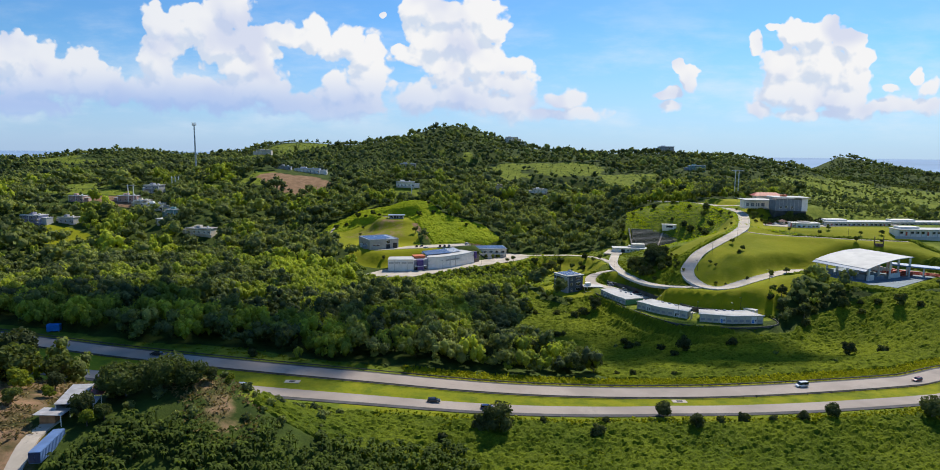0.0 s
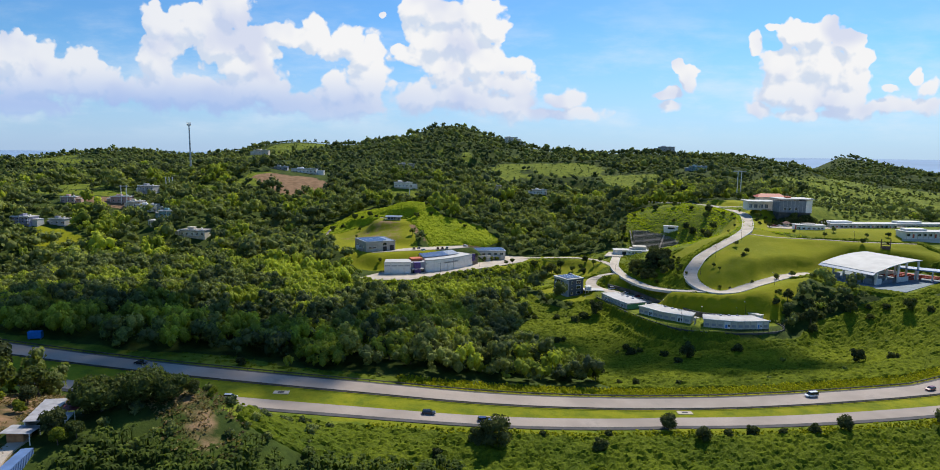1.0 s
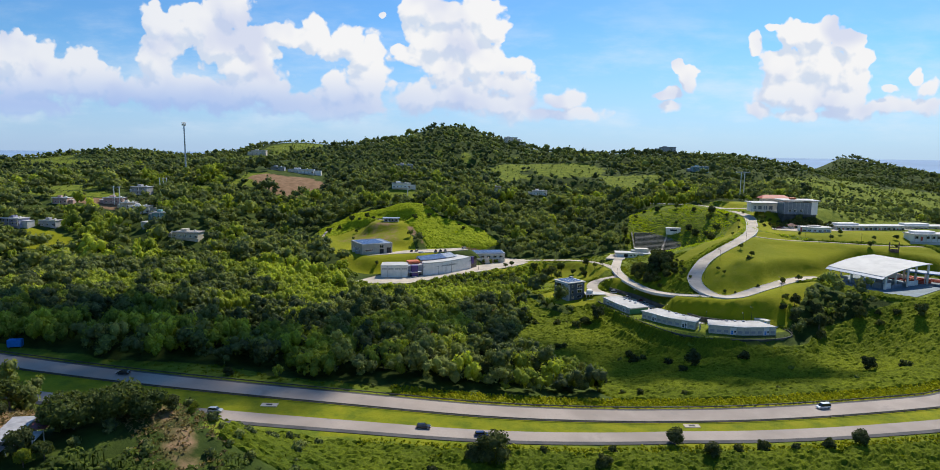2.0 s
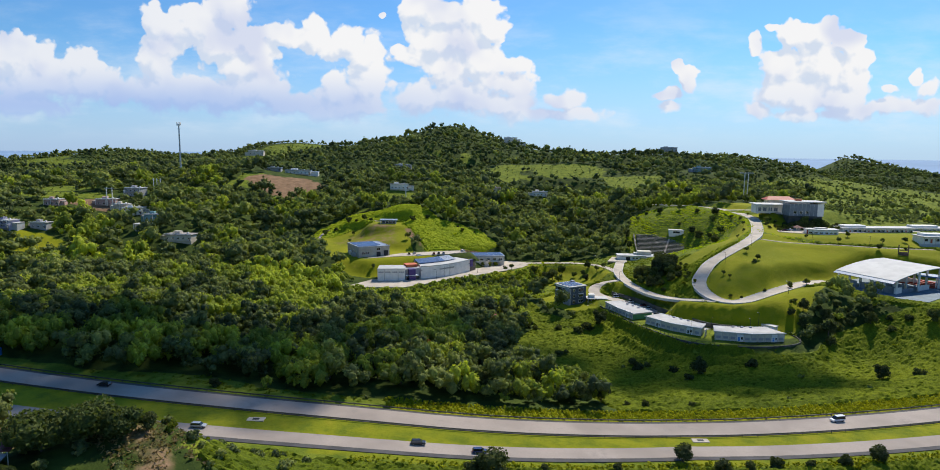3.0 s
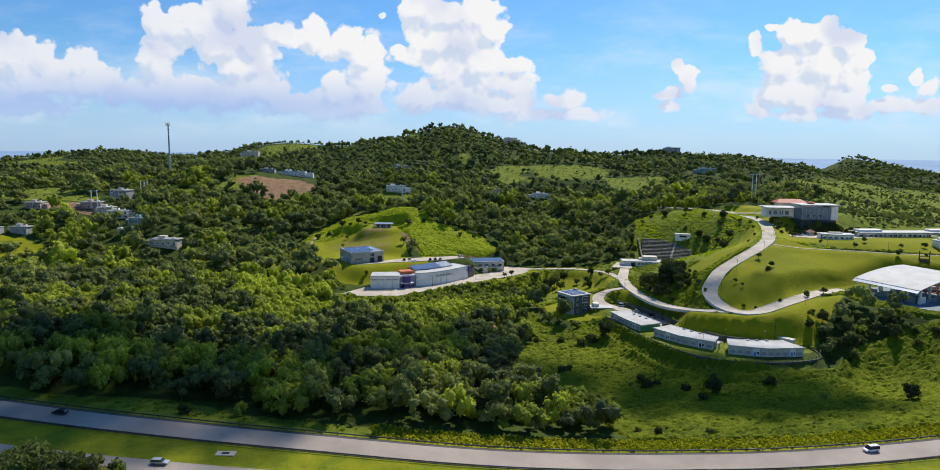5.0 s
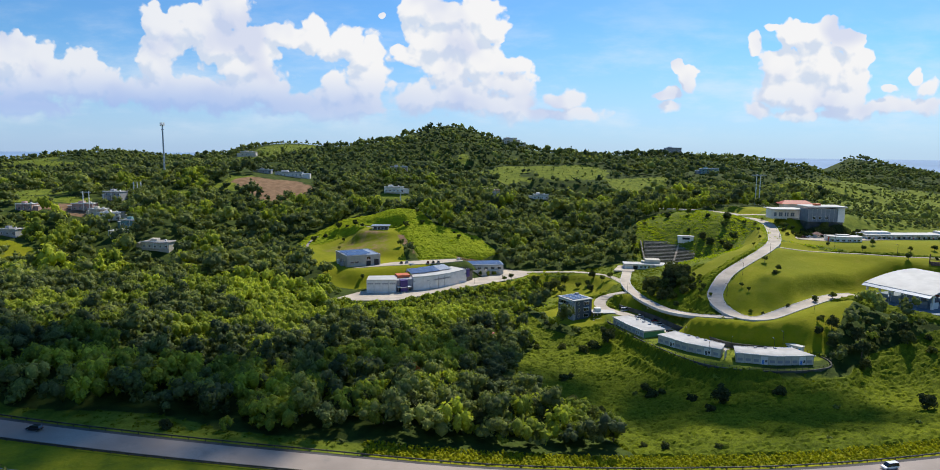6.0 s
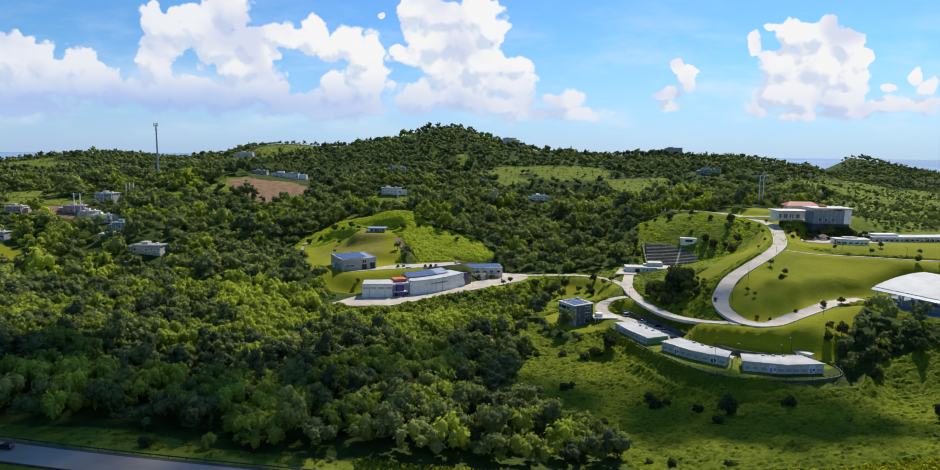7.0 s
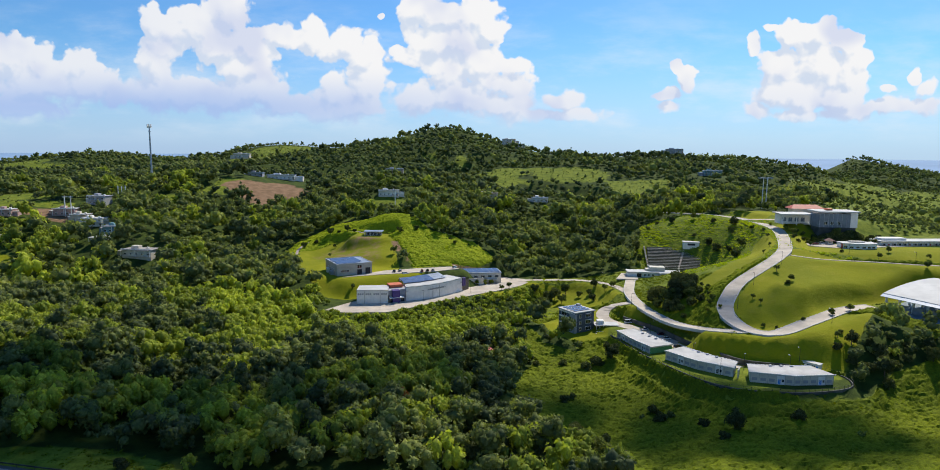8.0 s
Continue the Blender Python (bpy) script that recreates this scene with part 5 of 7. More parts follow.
    st = boxes((-1.5, 1.5, -2, 0, -0.3, 0.2), (-1.5, 1.5, -1.4, 0, 0.2, 0.4))
    bmesh.ops.transform(st, matrix=pose(-7.5, -8.6, 0.2, 0, 0, 22), verts=st.verts)
    part("steps", st, CONCRETE, g)


long_hall()


def grey_hall():
    g = thing("grey_hall", "square grey hall with solar panels on its flat roof", "hall", (-76, 471.5, 24.8), 28)
    L, W, Hh = 23.0, 26.0, 7.0
    part("wall", boxes((0, L, 0, W, -0.6, Hh)), TAN, g, "grey-tan wall")
    part("parapet", boxes((-0.15, L + 0.15, -0.15, 0.3, Hh, Hh + 0.5), (-0.15, L + 0.15, W - 0.3, W + 0.15, Hh, Hh + 0.5), (-0.15, 0.3, 0.3, W - 0.3, Hh, Hh + 0.5), (L - 0.3, L + 0.15, 0.3, W - 0.3, Hh, Hh + 0.5)), GREY, g)
    part("roof", boxes((0.3, L - 0.3, 0.3, W - 0.3, Hh, Hh + 0.2)), METALROOF, g)
    me = solid("solar_panel", box(bmesh.new(), -1.6, 1.6, -0.95, 0.95, -0.04, 0.04, m=pose(0, 0, 0.5, 8, 0, 0)), SOLAR)
    for i in range(5):
        for j in range(8):
            if (i, j) not in ((0, 3), (2, 5), (4, 0)):
                shared("solar_panel", me, g, pose(2.6 + i * 3.4, 3.0 + j * 2.5, Hh + 0.2))
    # flat dark panels on the wall, painted as the shade of open gateways
    part("gateway_panel", boxes((18.6, 21.8, -0.12, 0.1, 0, 4.2)), DARK, g, "dark panel standing for the shade inside an open gateway")
    part("gateway_panel", boxes((13.2, 16.2, -0.12, 0.1, 0, 3.4)), DARK, g, "dark panel standing for the shade inside an open gateway")
    window(g, 14.7, -0.05, 4.3, 2.8, 2.0, 0)
    window(g, 5.0, -0.05, 2.4, 5.6, 1.2, 0)
    for k in range(4):
        window(g, -0.05, 20 - k * 4.5, 2.6, 1.6, 1.2, -90)
    part("service_box", boxes((-2.2, -0.2, 6, 10, -0.3, 2.4), (-1.6, -0.2, 11, 13, -0.3, 1.8), bevel=0.05), GREY, g, "grey plant boxes along the wall")
    part("water_tank", boxes((-2.0, -0.4, 15, 17.4, -0.3, 3.0), bevel=0.1), WHITE, g)


grey_hall()


def annex():
    g = thing("annex", "low cream annex with a blue-grey roof beside the forecourt", "hall", (-1, 501, 14.7), 9)
    g.scale = (1, 1, 0.93)
    part("wall", boxes((0, 30, 0, 15, -0.4, 7.0)), CREAM, g, "cream front wall")
    part("courtyard_wall", boxes((1.0, 17.0, -6.0, -5.6, -0.3, 4.6), (1.0, 1.4, -5.6, 0, -0.3, 4.6), (16.6, 17.0, -5.6, 0, -0.3, 4.6), bevel=0.04), CREAM, g, "cream courtyard wall")
    part("planter", boxes((2.0, 12.0, -7.4, -6.1, -0.2, 0.7), bevel=0.05), ORANGE, g, "orange-red planter")
    part("roof", boxes((-0.4, 30.4, -0.4, 15.4, 7.0, 7.6), bevel=0.06), METALROOF, g)
    me = solid("solar_panel", box(bmesh.new(), -1.7, 1.7, -1.0, 1.0, -0.04, 0.04, m=pose(0, 0, 0.4, 8, 0, 0)), SOLAR)
    for i in range(8):
        for j in range(4):
            shared("solar_panel", me, g, pose(2.4 + i * 3.6, 2.4 + j * 3.4, 7.6))
    for k in range(6):
        window(g, 3 + k * 4.8, -0.05, 3.9, 2.4, 1.6)
    part("porch", boxes((19, 27, -3.4, 0, 3.0, 3.3), (19.2, 19.5, -3.2, -2.9, -0.3, 3.0), (26.5, 26.8, -3.2, -2.9, -0.3, 3.0)), CREAM, g, "cream entry porch")
    part("door", boxes((21.5, 24.5, -0.1, 0.1, -0.2, 2.5)), DARK, g)


annex()


def hill_house():
    g = thing("hill_house", "small flat-roofed house with a shaded veranda on the hilltop", "house", (-73, 560, 38.6), 3)
    part("wall", boxes((0.6, 12.4, 2.6, 7.5, -0.3, 3.0)), GREY, g, "grey wall")
    # solid near-black block in place of the shaded space under the house
    part("underside_shade", boxes((0.2, 12.8, 1.2, 7.4, -3.0, -0.4)), DARK, g, "dark block standing for the shade under the raised floor")
    part("roof", boxes((-0.8, 13.8, -0.8, 8.8, 3.0, 3.5), bevel=0.08), METALROOF, g)
    for x in (0, 4.3, 8.7, 13):
        part("post", boxes((x - 0.12, x + 0.12, -0.5, -0.2, -1.6, 3.0)), WHITE, g)
    part("deck", boxes((-0.4, 13.4, -0.7, 1, -0.4, -0.1)), CONCRETE, g)
    for k in range(4):
        window(g, 2.2 + k * 2.9, 2.55, 0.5, 2.0, 1.9)


hill_house()


# ---- blue-grey three-storey office
def office():
    g = thing("office_building", "three-storey blue-grey office block with a white roof and low glazed wing", "office", (63.4, 409.6, 7.2), 30)
    g.scale = (1.06, 1.06, 1.03)
    L, W, Hh = 12.5, 13.0, 10.6
    part("wall", boxes((0, L, 0, W, -2.0, Hh)), SLATE, g, "blue-grey clad wall")
    part("corner_panel", boxes((-0.25, 1.2, -0.25, 0.2, -0.4, Hh - 0.6), (-0.25, 0.2, 0.2, 4.0, -0.4, Hh - 0.6)), GREY, g, "pale grey corner panels")
    for z in (0.2, 3.4, 6.8, 9.6):
        part("white_band", boxes((-0.10, 0.02, 0.4, W - 0.4, z, z + 0.75)), WHITE, g, "white band between the window rows")
    part("stair_tower", boxes((L - 0.2, L + 2.6, 3.0, 9.0, -2.0, Hh - 1.2), bevel=0.06), GREY, g, "pale grey stair tower")
    part("roof", boxes((-0.5, L + 0.5, -0.5, W + 0.5, Hh, Hh + 0.5), bevel=0.08), ROOFWHITE, g, "pale flat roof")
    me = solid("solar_panel", box(bmesh.new(), -1.5, 1.5, -0.8, 0.8, -0.04, 0.04, m=pose(0, 0, 0.35, 8, 0, 0)), SOLAR)
    for i in range(3):
        for j in range(4):
            shared("solar_panel", me, g, pose(2.4 + i * 3.5, 2.2 + j * 2.8, Hh + 0.5))
    part("roof_unit", boxes((9.8, 11.6, 9.6, 11.4, Hh + 0.5, Hh + 1.6), bevel=0.05), GREY, g)
    for z in (1.0, 4.4, 7.8):
        window(g, 8.6, -0.05, z, 3.2, 1.7)
        window(g, 3.6, -0.05, z, 1.2, 1.7)
        window(g, -0.05, 8.5, z, 4.2, 1.8, -90)
        window(g, -0.05, 3.2, z, 1.4, 1.8, -90)
    part("sun_shade", boxes((6.8, 10.4, -0.7, 0, 9.7, 9.9), (6.8, 10.4, -0.7, 0, 6.3, 6.5)), WHITE, g, "white window hoods")


office()


def office_wing():
    g = thing("office_wing", "low glazed wing with a white roof and open deck", "pavilion", (75.6, 413.6, 7.4), 0)
    part("glass_wall", boxes((0.3, 11.7, 0.5, 6.0, -1.0, 3.0)), GLASS, g, "dark glazed wall")
    part("roof", boxes((-0.6, 12.6, -0.5, 7.0, 3.0, 3.45), bevel=0.06), ROOFWHITE, g, "white roof slab")
    part("roof_box", boxes((1.0, 4.6, 2.0, 5.4, 3.45, 5.4), bevel=0.05), WHITE, g, "white roof box")
    for k in range(7):
        part("mullion", boxes((0.2 + k * 1.9, 0.42 + k * 1.9, 0.2, 0.5, -1.0, 3.0)), WHITE, g)
    part("deck", boxes((-0.8, 12.6, -4.4, 0.4, -1.6, -0.1)), CONCRETE, g)
    for k in range(8):
        part("rail_post", boxes((-0.7 + k * 1.86, -0.62 + k * 1.86, -4.34, -4.26, -0.1, 0.95)), STEEL, g)
    part("handrail", boxes((-0.8, 12.5, -4.36, -4.24, 0.9, 1.0)), STEEL, g)
    for x in (2.0, 5.0, 8.6):
        part("deck_table", boxes((x, x + 1.2, -2.8, -2.0, -0.1, 0.65), bevel=0.04), WHITE, g)


office_wing()


# ---- three low curved classroom rows on the terrace
def classrooms(name, front, back, z0, z1, label, doors):
    cx, cy = front[0]
    g = thing(name, label, "classroom", (cx, cy, z0), group="low classroom rows on the terrace")
    f, b = [(x - cx, y - cy) for x, y in front], [(x - cx, y - cy) for x, y in back]
    hh = z1 - z0
    part("wall", prism(f + b[::-1], -0.5, hh), CREAM, g, "beige clad wall")
    mid = np.mean(np.array(f + b), axis=0)
    grow = lambda p, k: [tuple(mid + (np.array(q) - mid) * (1 + k / np.linalg.norm(np.array(q) - mid))) for q in p]
    part("roof", prism(grow(f, 0.7) + grow(b, 0.7)[::-1], hh, hh + 0.45), ROOFGREY, g, "flat greyed white coated roof")
    part("roof_edge", prism(grow(f, 0.9) + grow(f, 0.55)[::-1], hh + 0.30, hh + 0.62), WHITE, g)
    part("roof_edge", prism(grow(b, 0.55) + grow(b, 0.9)[::-1], hh + 0.30, hh + 0.62), WHITE, g)
    count = 0
    for p, q in zip(f[:-1], f[1:]):
        n = max(2, int(math.dist(p, q) / 3.1))
        for x, y, r in along(p, q, n):
            c, s = math.cos(radians(r)), math.sin(radians(r))
            if count % 5 == doors:
                pl = boxes((-1.5, 1.5, -0.16, 0.1, -0.1, hh - 0.3))
                bmesh.ops.transform(pl, matrix=pose(x, y, 0, 0, 0, r), verts=pl.verts)
                part("door_panel", pl, WHITE, g, "white panel round the door")
                window(g, x - 0.5 * c + 0.14 * s, y - 0.5 * s - 0.14 * c, 0.3, 0.9, 1.9, r, "door", WHITE, BLUETARP if doors == 3 else GLASS)
                window(g, x + 0.8 * c + 0.14 * s, y + 0.8 * s - 0.14 * c, 1.1, 0.8, 1.1, r)
            else:
                window(g, x, y, 1.0, 1.9, 1.1, r, frame_mat=TAN, pane_mat=GREY)
            rib = boxes((-1.58, -1.46, -0.14, 0.1, -0.3, hh))
            bmesh.ops.transform(rib, matrix=pose(x, y, 0, 0, 0, r), verts=rib.verts)
            part("pilaster", rib, TAN, g)
            count += 1
    e = prism([f[-1], b[-1], tuple(np.array(b[-1]) + (0.12, -0.12)), tuple(np.array(f[-1]) + (0.12, -0.12))], 0.0, hh - 0.4)
    part("end_panel", e, GREENPAINT if doors == 1 else GREY, g, "painted end wall")
    for k in range(3):
        q = np.array(b[0]) * (0.75 - 0.25 * k) + np.array(b[-1]) * (0.25 + 0.25 * k)
        q = q * 0.7 + mid * 0.3
        part("roof_unit", boxes((q[0] - 0.6, q[0] + 0.6, q[1] - 0.5, q[1] + 0.5, hh + 0.45, hh + 1.0), bevel=0.05), GREY, g)


classrooms("classroom_row", [(82.4, 394), (87, 380), (91.8, 367.5)], [(91.6, 397), (97.5, 384), (103.2, 372)], 9.9, 13.1, "low beige classroom row with a white flat roof and green end", 1)
classrooms("classroom_row", [(96.6, 359.5), (106.2, 346.5), (118, 337.2)], [(107, 365.5), (113.5, 354), (122.6, 345.2)], 10.0, 13.7, "curved beige classroom row with a white flat roof", 2)
classrooms("classroom_row", [(123, 331.8), (139, 327.8), (155.6, 329)], [(126.4, 341.2), (139, 338.4), (151.2, 339.8)], 10.0, 13.9, "curved beige classroom row with white doors facing the valley", 3)


def gate():
    g = thing("terrace_gate", "small pale gate frame between two classroom rows", "gate", (120.6, 337.5, 10.0), 60)
    part("post", boxes((-1.8, -1.4, -0.2, 0.2, -0.2, 3.2)), CREAM, g)
    part("post", boxes((1.4, 1.8, -0.2, 0.2, -0.2, 3.2)), CREAM, g)
    part("lintel", boxes((-2.0, 2.0, -0.25, 0.25, 3.2, 3.6)), CREAM, g)
    for k in range(6):
        part("bar", boxes((-1.3 + k * 0.5, -1.24 + k * 0.5, -0.03, 0.03, 0, 2.6)), STEEL, g)


gate()


def site_cabin():
    g = thing("site_cabin", "small white site cabin with dark windows behind the classrooms", "cabin", (151.5, 352.0, 10.2), -52)
    part("body", boxes((0, 10.5, 0, 3.0, 0, 3.0), bevel=0.06), WHITE, g)
    part("roof", boxes((-0.2, 10.7, -0.2, 3.2, 3.0, 3.2)), ROOFWHITE, g)
    for k in range(4):
        window(g, 1.6 + k * 2.2, -0.03, 1.1, 1.2, 1.2)
    part("door", boxes((9.2, 10.1, -0.06, 0.05, 0.1, 2.2)), BLUETARP, g, "blue door")


site_cabin()
TERRACE_EDGE = [(80, 397), (87, 369), (94.5, 350), (105.5, 330), (119, 321.5), (141, 319.5), (161, 325.5), (165.5, 337), (161, 344)]
edge_line = curve([(x, y, 10.0) for x, y in TERRACE_EDGE], 2.5)
strip("wall_retaining", edge_line, 0.25, -0.25, 0.5, WALLDARK, "dark mossy retaining wall below the classroom terrace", "wall", 4.0)


bank_line = curve([(93, 425, 10.2), (105.5, 404, 10.2), (113.5, 380, 10.2), (122, 362, 10.2), (129.5, 351.5, 10.2), (146, 346, 10.2)], 2.5)
strip("wall_bank", bank_line, 0.3, -0.3, 2.6, WALLDARK, "dark earth-stained retaining wall behind the classroom yard", "wall", 0.6)


def terrace_fence():
    g = thing("terrace_fence", "thin dark wire fence along the terrace wall", "fence", (0, 0, 10.4))
    post = solid("post", boxes((-0.05, 0.05, -0.05, 0.05, 0, 1.3)), DARK)
    for x, y, z in edge_line[::1]:
        shared("post", post, g, pose(x, y, 0.05))
    v, f = ribbon(edge_line - (0, 0, 10.0), 0.03, -0.03, 1.3, -1.24)
    shared("rail", mesh_of("rail", v, f, DARK, False), g)


terrace_fence()


# ---- sports hall with an arched white roof
def sports_roof():
    A, B, C = np.array((216.7, 395.2, 33.9)), np.array((231.6, 364.8, 33.4)), np.array((250.5, 410.7, 38.5))
    g = thing("sports_pavilion", "open sports pavilion with an arched white metal roof on columns", "pavilion", tuple(A))
    run = (C - A) * (1, 1, 0)
    side = (B - A)
    bm = bmesh.new()
    n, w = 12, 10
    rows = []
    for dz in (0.0, -0.35):
        grid = []
        for i in range(n + 1):
            s = 1.14 * i / n
            up = 4.6 * (1 - (1 - s) ** 2)
            grid.append([bm.verts.new(run * s + side * (k / w) + np.array((0, 0, up + dz))) for k in range(w + 1)])
        rows.append(grid)
    for d in (0, 1):
        for i in range(n):
            for k in range(w):
                q = [rows[d][i][k], rows[d][i + 1][k], rows[d][i + 1][k + 1], rows[d][i][k + 1]]
                bm.faces.new(q if d else q[::-1])
    rim = [rows[0][i][0] for i in range(n + 1)] + [rows[0][n][k] for k in range(1, w + 1)] + [rows[0][i][w] for i in range(n - 1, -1, -1)] + [rows[0][0][k] for k in range(w - 1, 0, -1)]
    low = [rows[1][i][0] for i in range(n + 1)] + [rows[1][n][k] for k in range(1, w + 1)] + [rows[1][i][w] for i in range(n - 1, -1, -1)] + [rows[1][0][k] for k in range(w - 1, 0, -1)]
    for i in range(len(rim)):
        j = (i + 1) % len(rim)
        bm.faces.new((rim[i], rim[j], low[j], low[i]))
    bmesh.ops.recalc_face_normals(bm, faces=bm.faces)
    part("roof", bm, ROOFWHITE, g, "arched white sheet roof")
    u = side / np.linalg.norm(side)
    d = run / np.linalg.norm(run)
    fz = -2.6
    bm = bmesh.new()
    p0, p1 = np.array((0, 0, -0.2)), side + (0, 0, -0.2)
    out = np.array((-d[0], -d[1], 0)) * 2.2 + (0, 0, -1.1)
    vs = [bm.verts.new(q) for q in (p0, p1, p1 + out, p0 + out)]
    vs2 = [bm.verts.new(np.array(q.co) + (0, 0, -0.18)) for q in vs]
    bm.faces.new(vs)
    bm.faces.new(vs2[::-1])
    for i in range(4):
        bm.faces.new((vs[i], vs2[i], vs2[(i + 1) % 4], vs[(i + 1) % 4]))
    bmesh.ops.recalc_face_normals(bm, faces=bm.faces)
    part("eave_sheet", bm, METALROOF, g, "blue-grey eave strip")
    base = 25.9 - A[2]
    for k in range(6):
        for s in (0.03, 0.55, 1.05):
            p = side * (0.02 + 0.96 * k / 5) + run * s + d * 0.8
            top = 4.6 * (1 - (1 - s) ** 2) + p[2] - 0.2
            part("column", boxes((p[0] - 0.45, p[0] + 0.45, p[1] - 0.45, p[1] + 0.45, base - 1.0, top), bevel=0.05), WHITE, g, "white concrete column")
    for k in range(5):
        p, q = side * (0.03 + 0.19 * k) + d * 0.9, side * (0.17 + 0.19 * k) + d * 0.9
        pl = [(p[0], p[1]), (q[0], q[1]), (q[0] + d[0] * 0.2, q[1] + d[1] * 0.2), (p[0] + d[0] * 0.2, p[1] + d[1] * 0.2)]
        part("wall_panel", prism(pl, base - 2.5, base + 3.6), RIDGEGLASS, g, "dark grey-blue parapet wall")
    for s0, s1, tall, mat in ((0.03, 0.20, 3.4, WHITE), (0.22, 0.46, 2.2, RIDGEGLASS), (0.62, 0.86, 3.0, WHITE)):
        p, q = side * 0.97 + run * s0, side * 0.97 + run * s1
        pl = [(p[0], p[1]), (q[0], q[1]), (q[0] - u[0] * 0.3, q[1] - u[1] * 0.3), (p[0] - u[0] * 0.3, p[1] - u[1] * 0.3)]
        part("side_wall", prism(pl, base - 1.2, base + tall), mat, g, "low wall along the open side")
    for k in range(6):
        tr = bmesh.new()
        for i in range(6):
            s0, s1 = i / 6, (i + 1) / 6
            a = side * (0.02 + 0.19 * k) + run * s0 + np.array((0, 0, 4.6 * (1 - (1 - s0) ** 2) - 0.6))
            b = side * (0.02 + 0.19 * k) + run * s1 + np.array((0, 0, 4.6 * (1 - (1 - s1) ** 2) - 0.6))
            tube(tr, a, b, 0.16, n=6)
        part("rib", tr, STEEL, g)
    for k in range(4):
        st = side * 0.15 + run * (1.0 + 0.06 * k)
        e = side * 0.95 + run * (1.0 + 0.06 * k)
        pl = [(st[0], st[1]), (e[0], e[1]), (e[0] + d[0] * 2, e[1] + d[1] * 2), (st[0] + d[0] * 2, st[1] + d[1] * 2)]
        part("bleacher_step", prism(pl, base, base + 0.6 + 0.6 * k), RED, g, "red seating step")


sports_roof()


def side_roof():
    g = thing("side_canopy", "flat blue metal canopy on white columns beside the pavilion", "canopy", (262, 392, 26.0), -38)
    part("roof", boxes((0, 36, -5, 5, 6.2, 6.5), bevel=0.05), METALROOF, g, "blue-grey sheet roof")
    part("fascia", boxes((-0.1, 36.1, -5.12, -5.0, 5.9, 6.55)), surface("blue_fascia", (0.10, 0.24, 0.48), 0.5), g, "blue edge board")
    for k in range(5):
        for y in (-4.2, 4.2):
            part("column", boxes((0.6 + k * 8.4, 1.2 + k * 8.4, y - 0.3, y + 0.3, -0.5, 6.2)), WHITE, g)
    part("wall", boxes((-14, 0.2, 2.0, 2.4, -0.3, 3.2)), WHITE, g, "low white wall")
    for k in range(3):
        part("bleacher_step", boxes((1, 34, 5 + k, 6 + k, -0.3, 0.6 + 0.5 * k)), RED, g, "red seating step")


side_roof()


# ---- open-air theatre
def theatre():
    g = thing("open_air_theatre", "open-air theatre with curved concrete seating rows on the slope", "theatre", (152, 520, 21.0), -8)
    n = 15
    for k in range(n):
        y0, z = 8 + 2.05 * k, 0.2 + 0.78 * k
        x0, x1 = -17 + 0.12 * k, 17.5 + 0.55 * k
        bm = bmesh.new()
        pts = [(x0 + (x1 - x0) * i / 10, y0 + 3.0 * ((i - 5) / 5) ** 2 * -0.5) for i in range(11)]
        prism(pts + [(x, y + 2.1) for x, y in pts[::-1]], z - 2.2, z, bm)
        part("bench", bm, surface("seat_concrete", (0.135, 0.135, 0.085), 0.9, vary=0.15, scale=0.4, stain=(0.06, 0.07, 0.03)) if k == 0 else bpy.data.materials["seat_concrete"], g)
        lip = bmesh.new()
        prism([(x, y - 0.02) for x, y in pts] + [(x, y + 0.45) for x, y in pts[::-1]], z, z + 0.14, lip)
        part("bench_edge", lip, TAN, g, "paler bench edge")
    for x, w in ((-17.4, 0.5), (3.5, 0.6)):
        bm = bmesh.new()
        for k in range(n):
            box(bm, x - w + 0.62 * k * (x > 0), x + w + 0.62 * k * (x > 0), 7.2 + 2.05 * k, 9.25 + 2.05 * k, -0.4 + 0.78 * k, 0.42 + 0.78 * k)
        part("stair", bm, CONCRETE, g, "pale stair")


theatre()


def stage():
    g = thing("stage_building", "long low white stage building with a cream centre block", "building", (113.5, 500, 20.5), -6)
    part("wall", boxes((0, 36, 0, 9, -0.4, 3.0)), WHITE, g)
    part("roof", boxes((-0.5, 36.5, -0.6, 9.4, 3.0, 3.5), bevel=0.06), ROOFWHITE, g)
    part("centre_block", boxes((15, 25, 3.5, 10.5, 3.5, 6.2), bevel=0.08), CREAM, g, "cream upper block")
    part("step_block", boxes((12.5, 15, 4.5, 9.5, 3.5, 4.8), bevel=0.06), CREAM, g)
    part("side_block", boxes((20, 29, -4.0, 0, -0.4, 3.6)), GREY, g, "grey side block")
    part("door", boxes((6, 9, -0.1, 0.1, -0.1, 2.4)), DARK, g)
    for k in range(3):
        window(g, 11.5 + k * 2.6, -0.05, 0.9, 1.4, 1.2)


stage()


def booth():
    g = thing("projection_booth", "small white flat-roofed booth above the seating rows", "booth", (167, 551, h1(173, 551) + 0.6), -12)
    part("wall", boxes((0, 11.5, 0, 5, -2.0, 3.2)), WHITE, g)
    part("roof", boxes((-0.4, 11.9, -0.5, 5.4, 3.2, 3.6), bevel=0.05), ROOFWHITE, g)
    # flat dark panel painted as the shade inside the booth
    part("opening", boxes((3.2, 8.6, -0.08, 0.1, 0.9, 2.4)), DARK, g, "dark panel standing for the shade in a wide opening")
    for x in (2.6, 9.2):
        part("pillar", boxes((x - 0.3, x + 0.3, -0.5, 0, -1.0, 3.2)), WHITE, g)


booth()


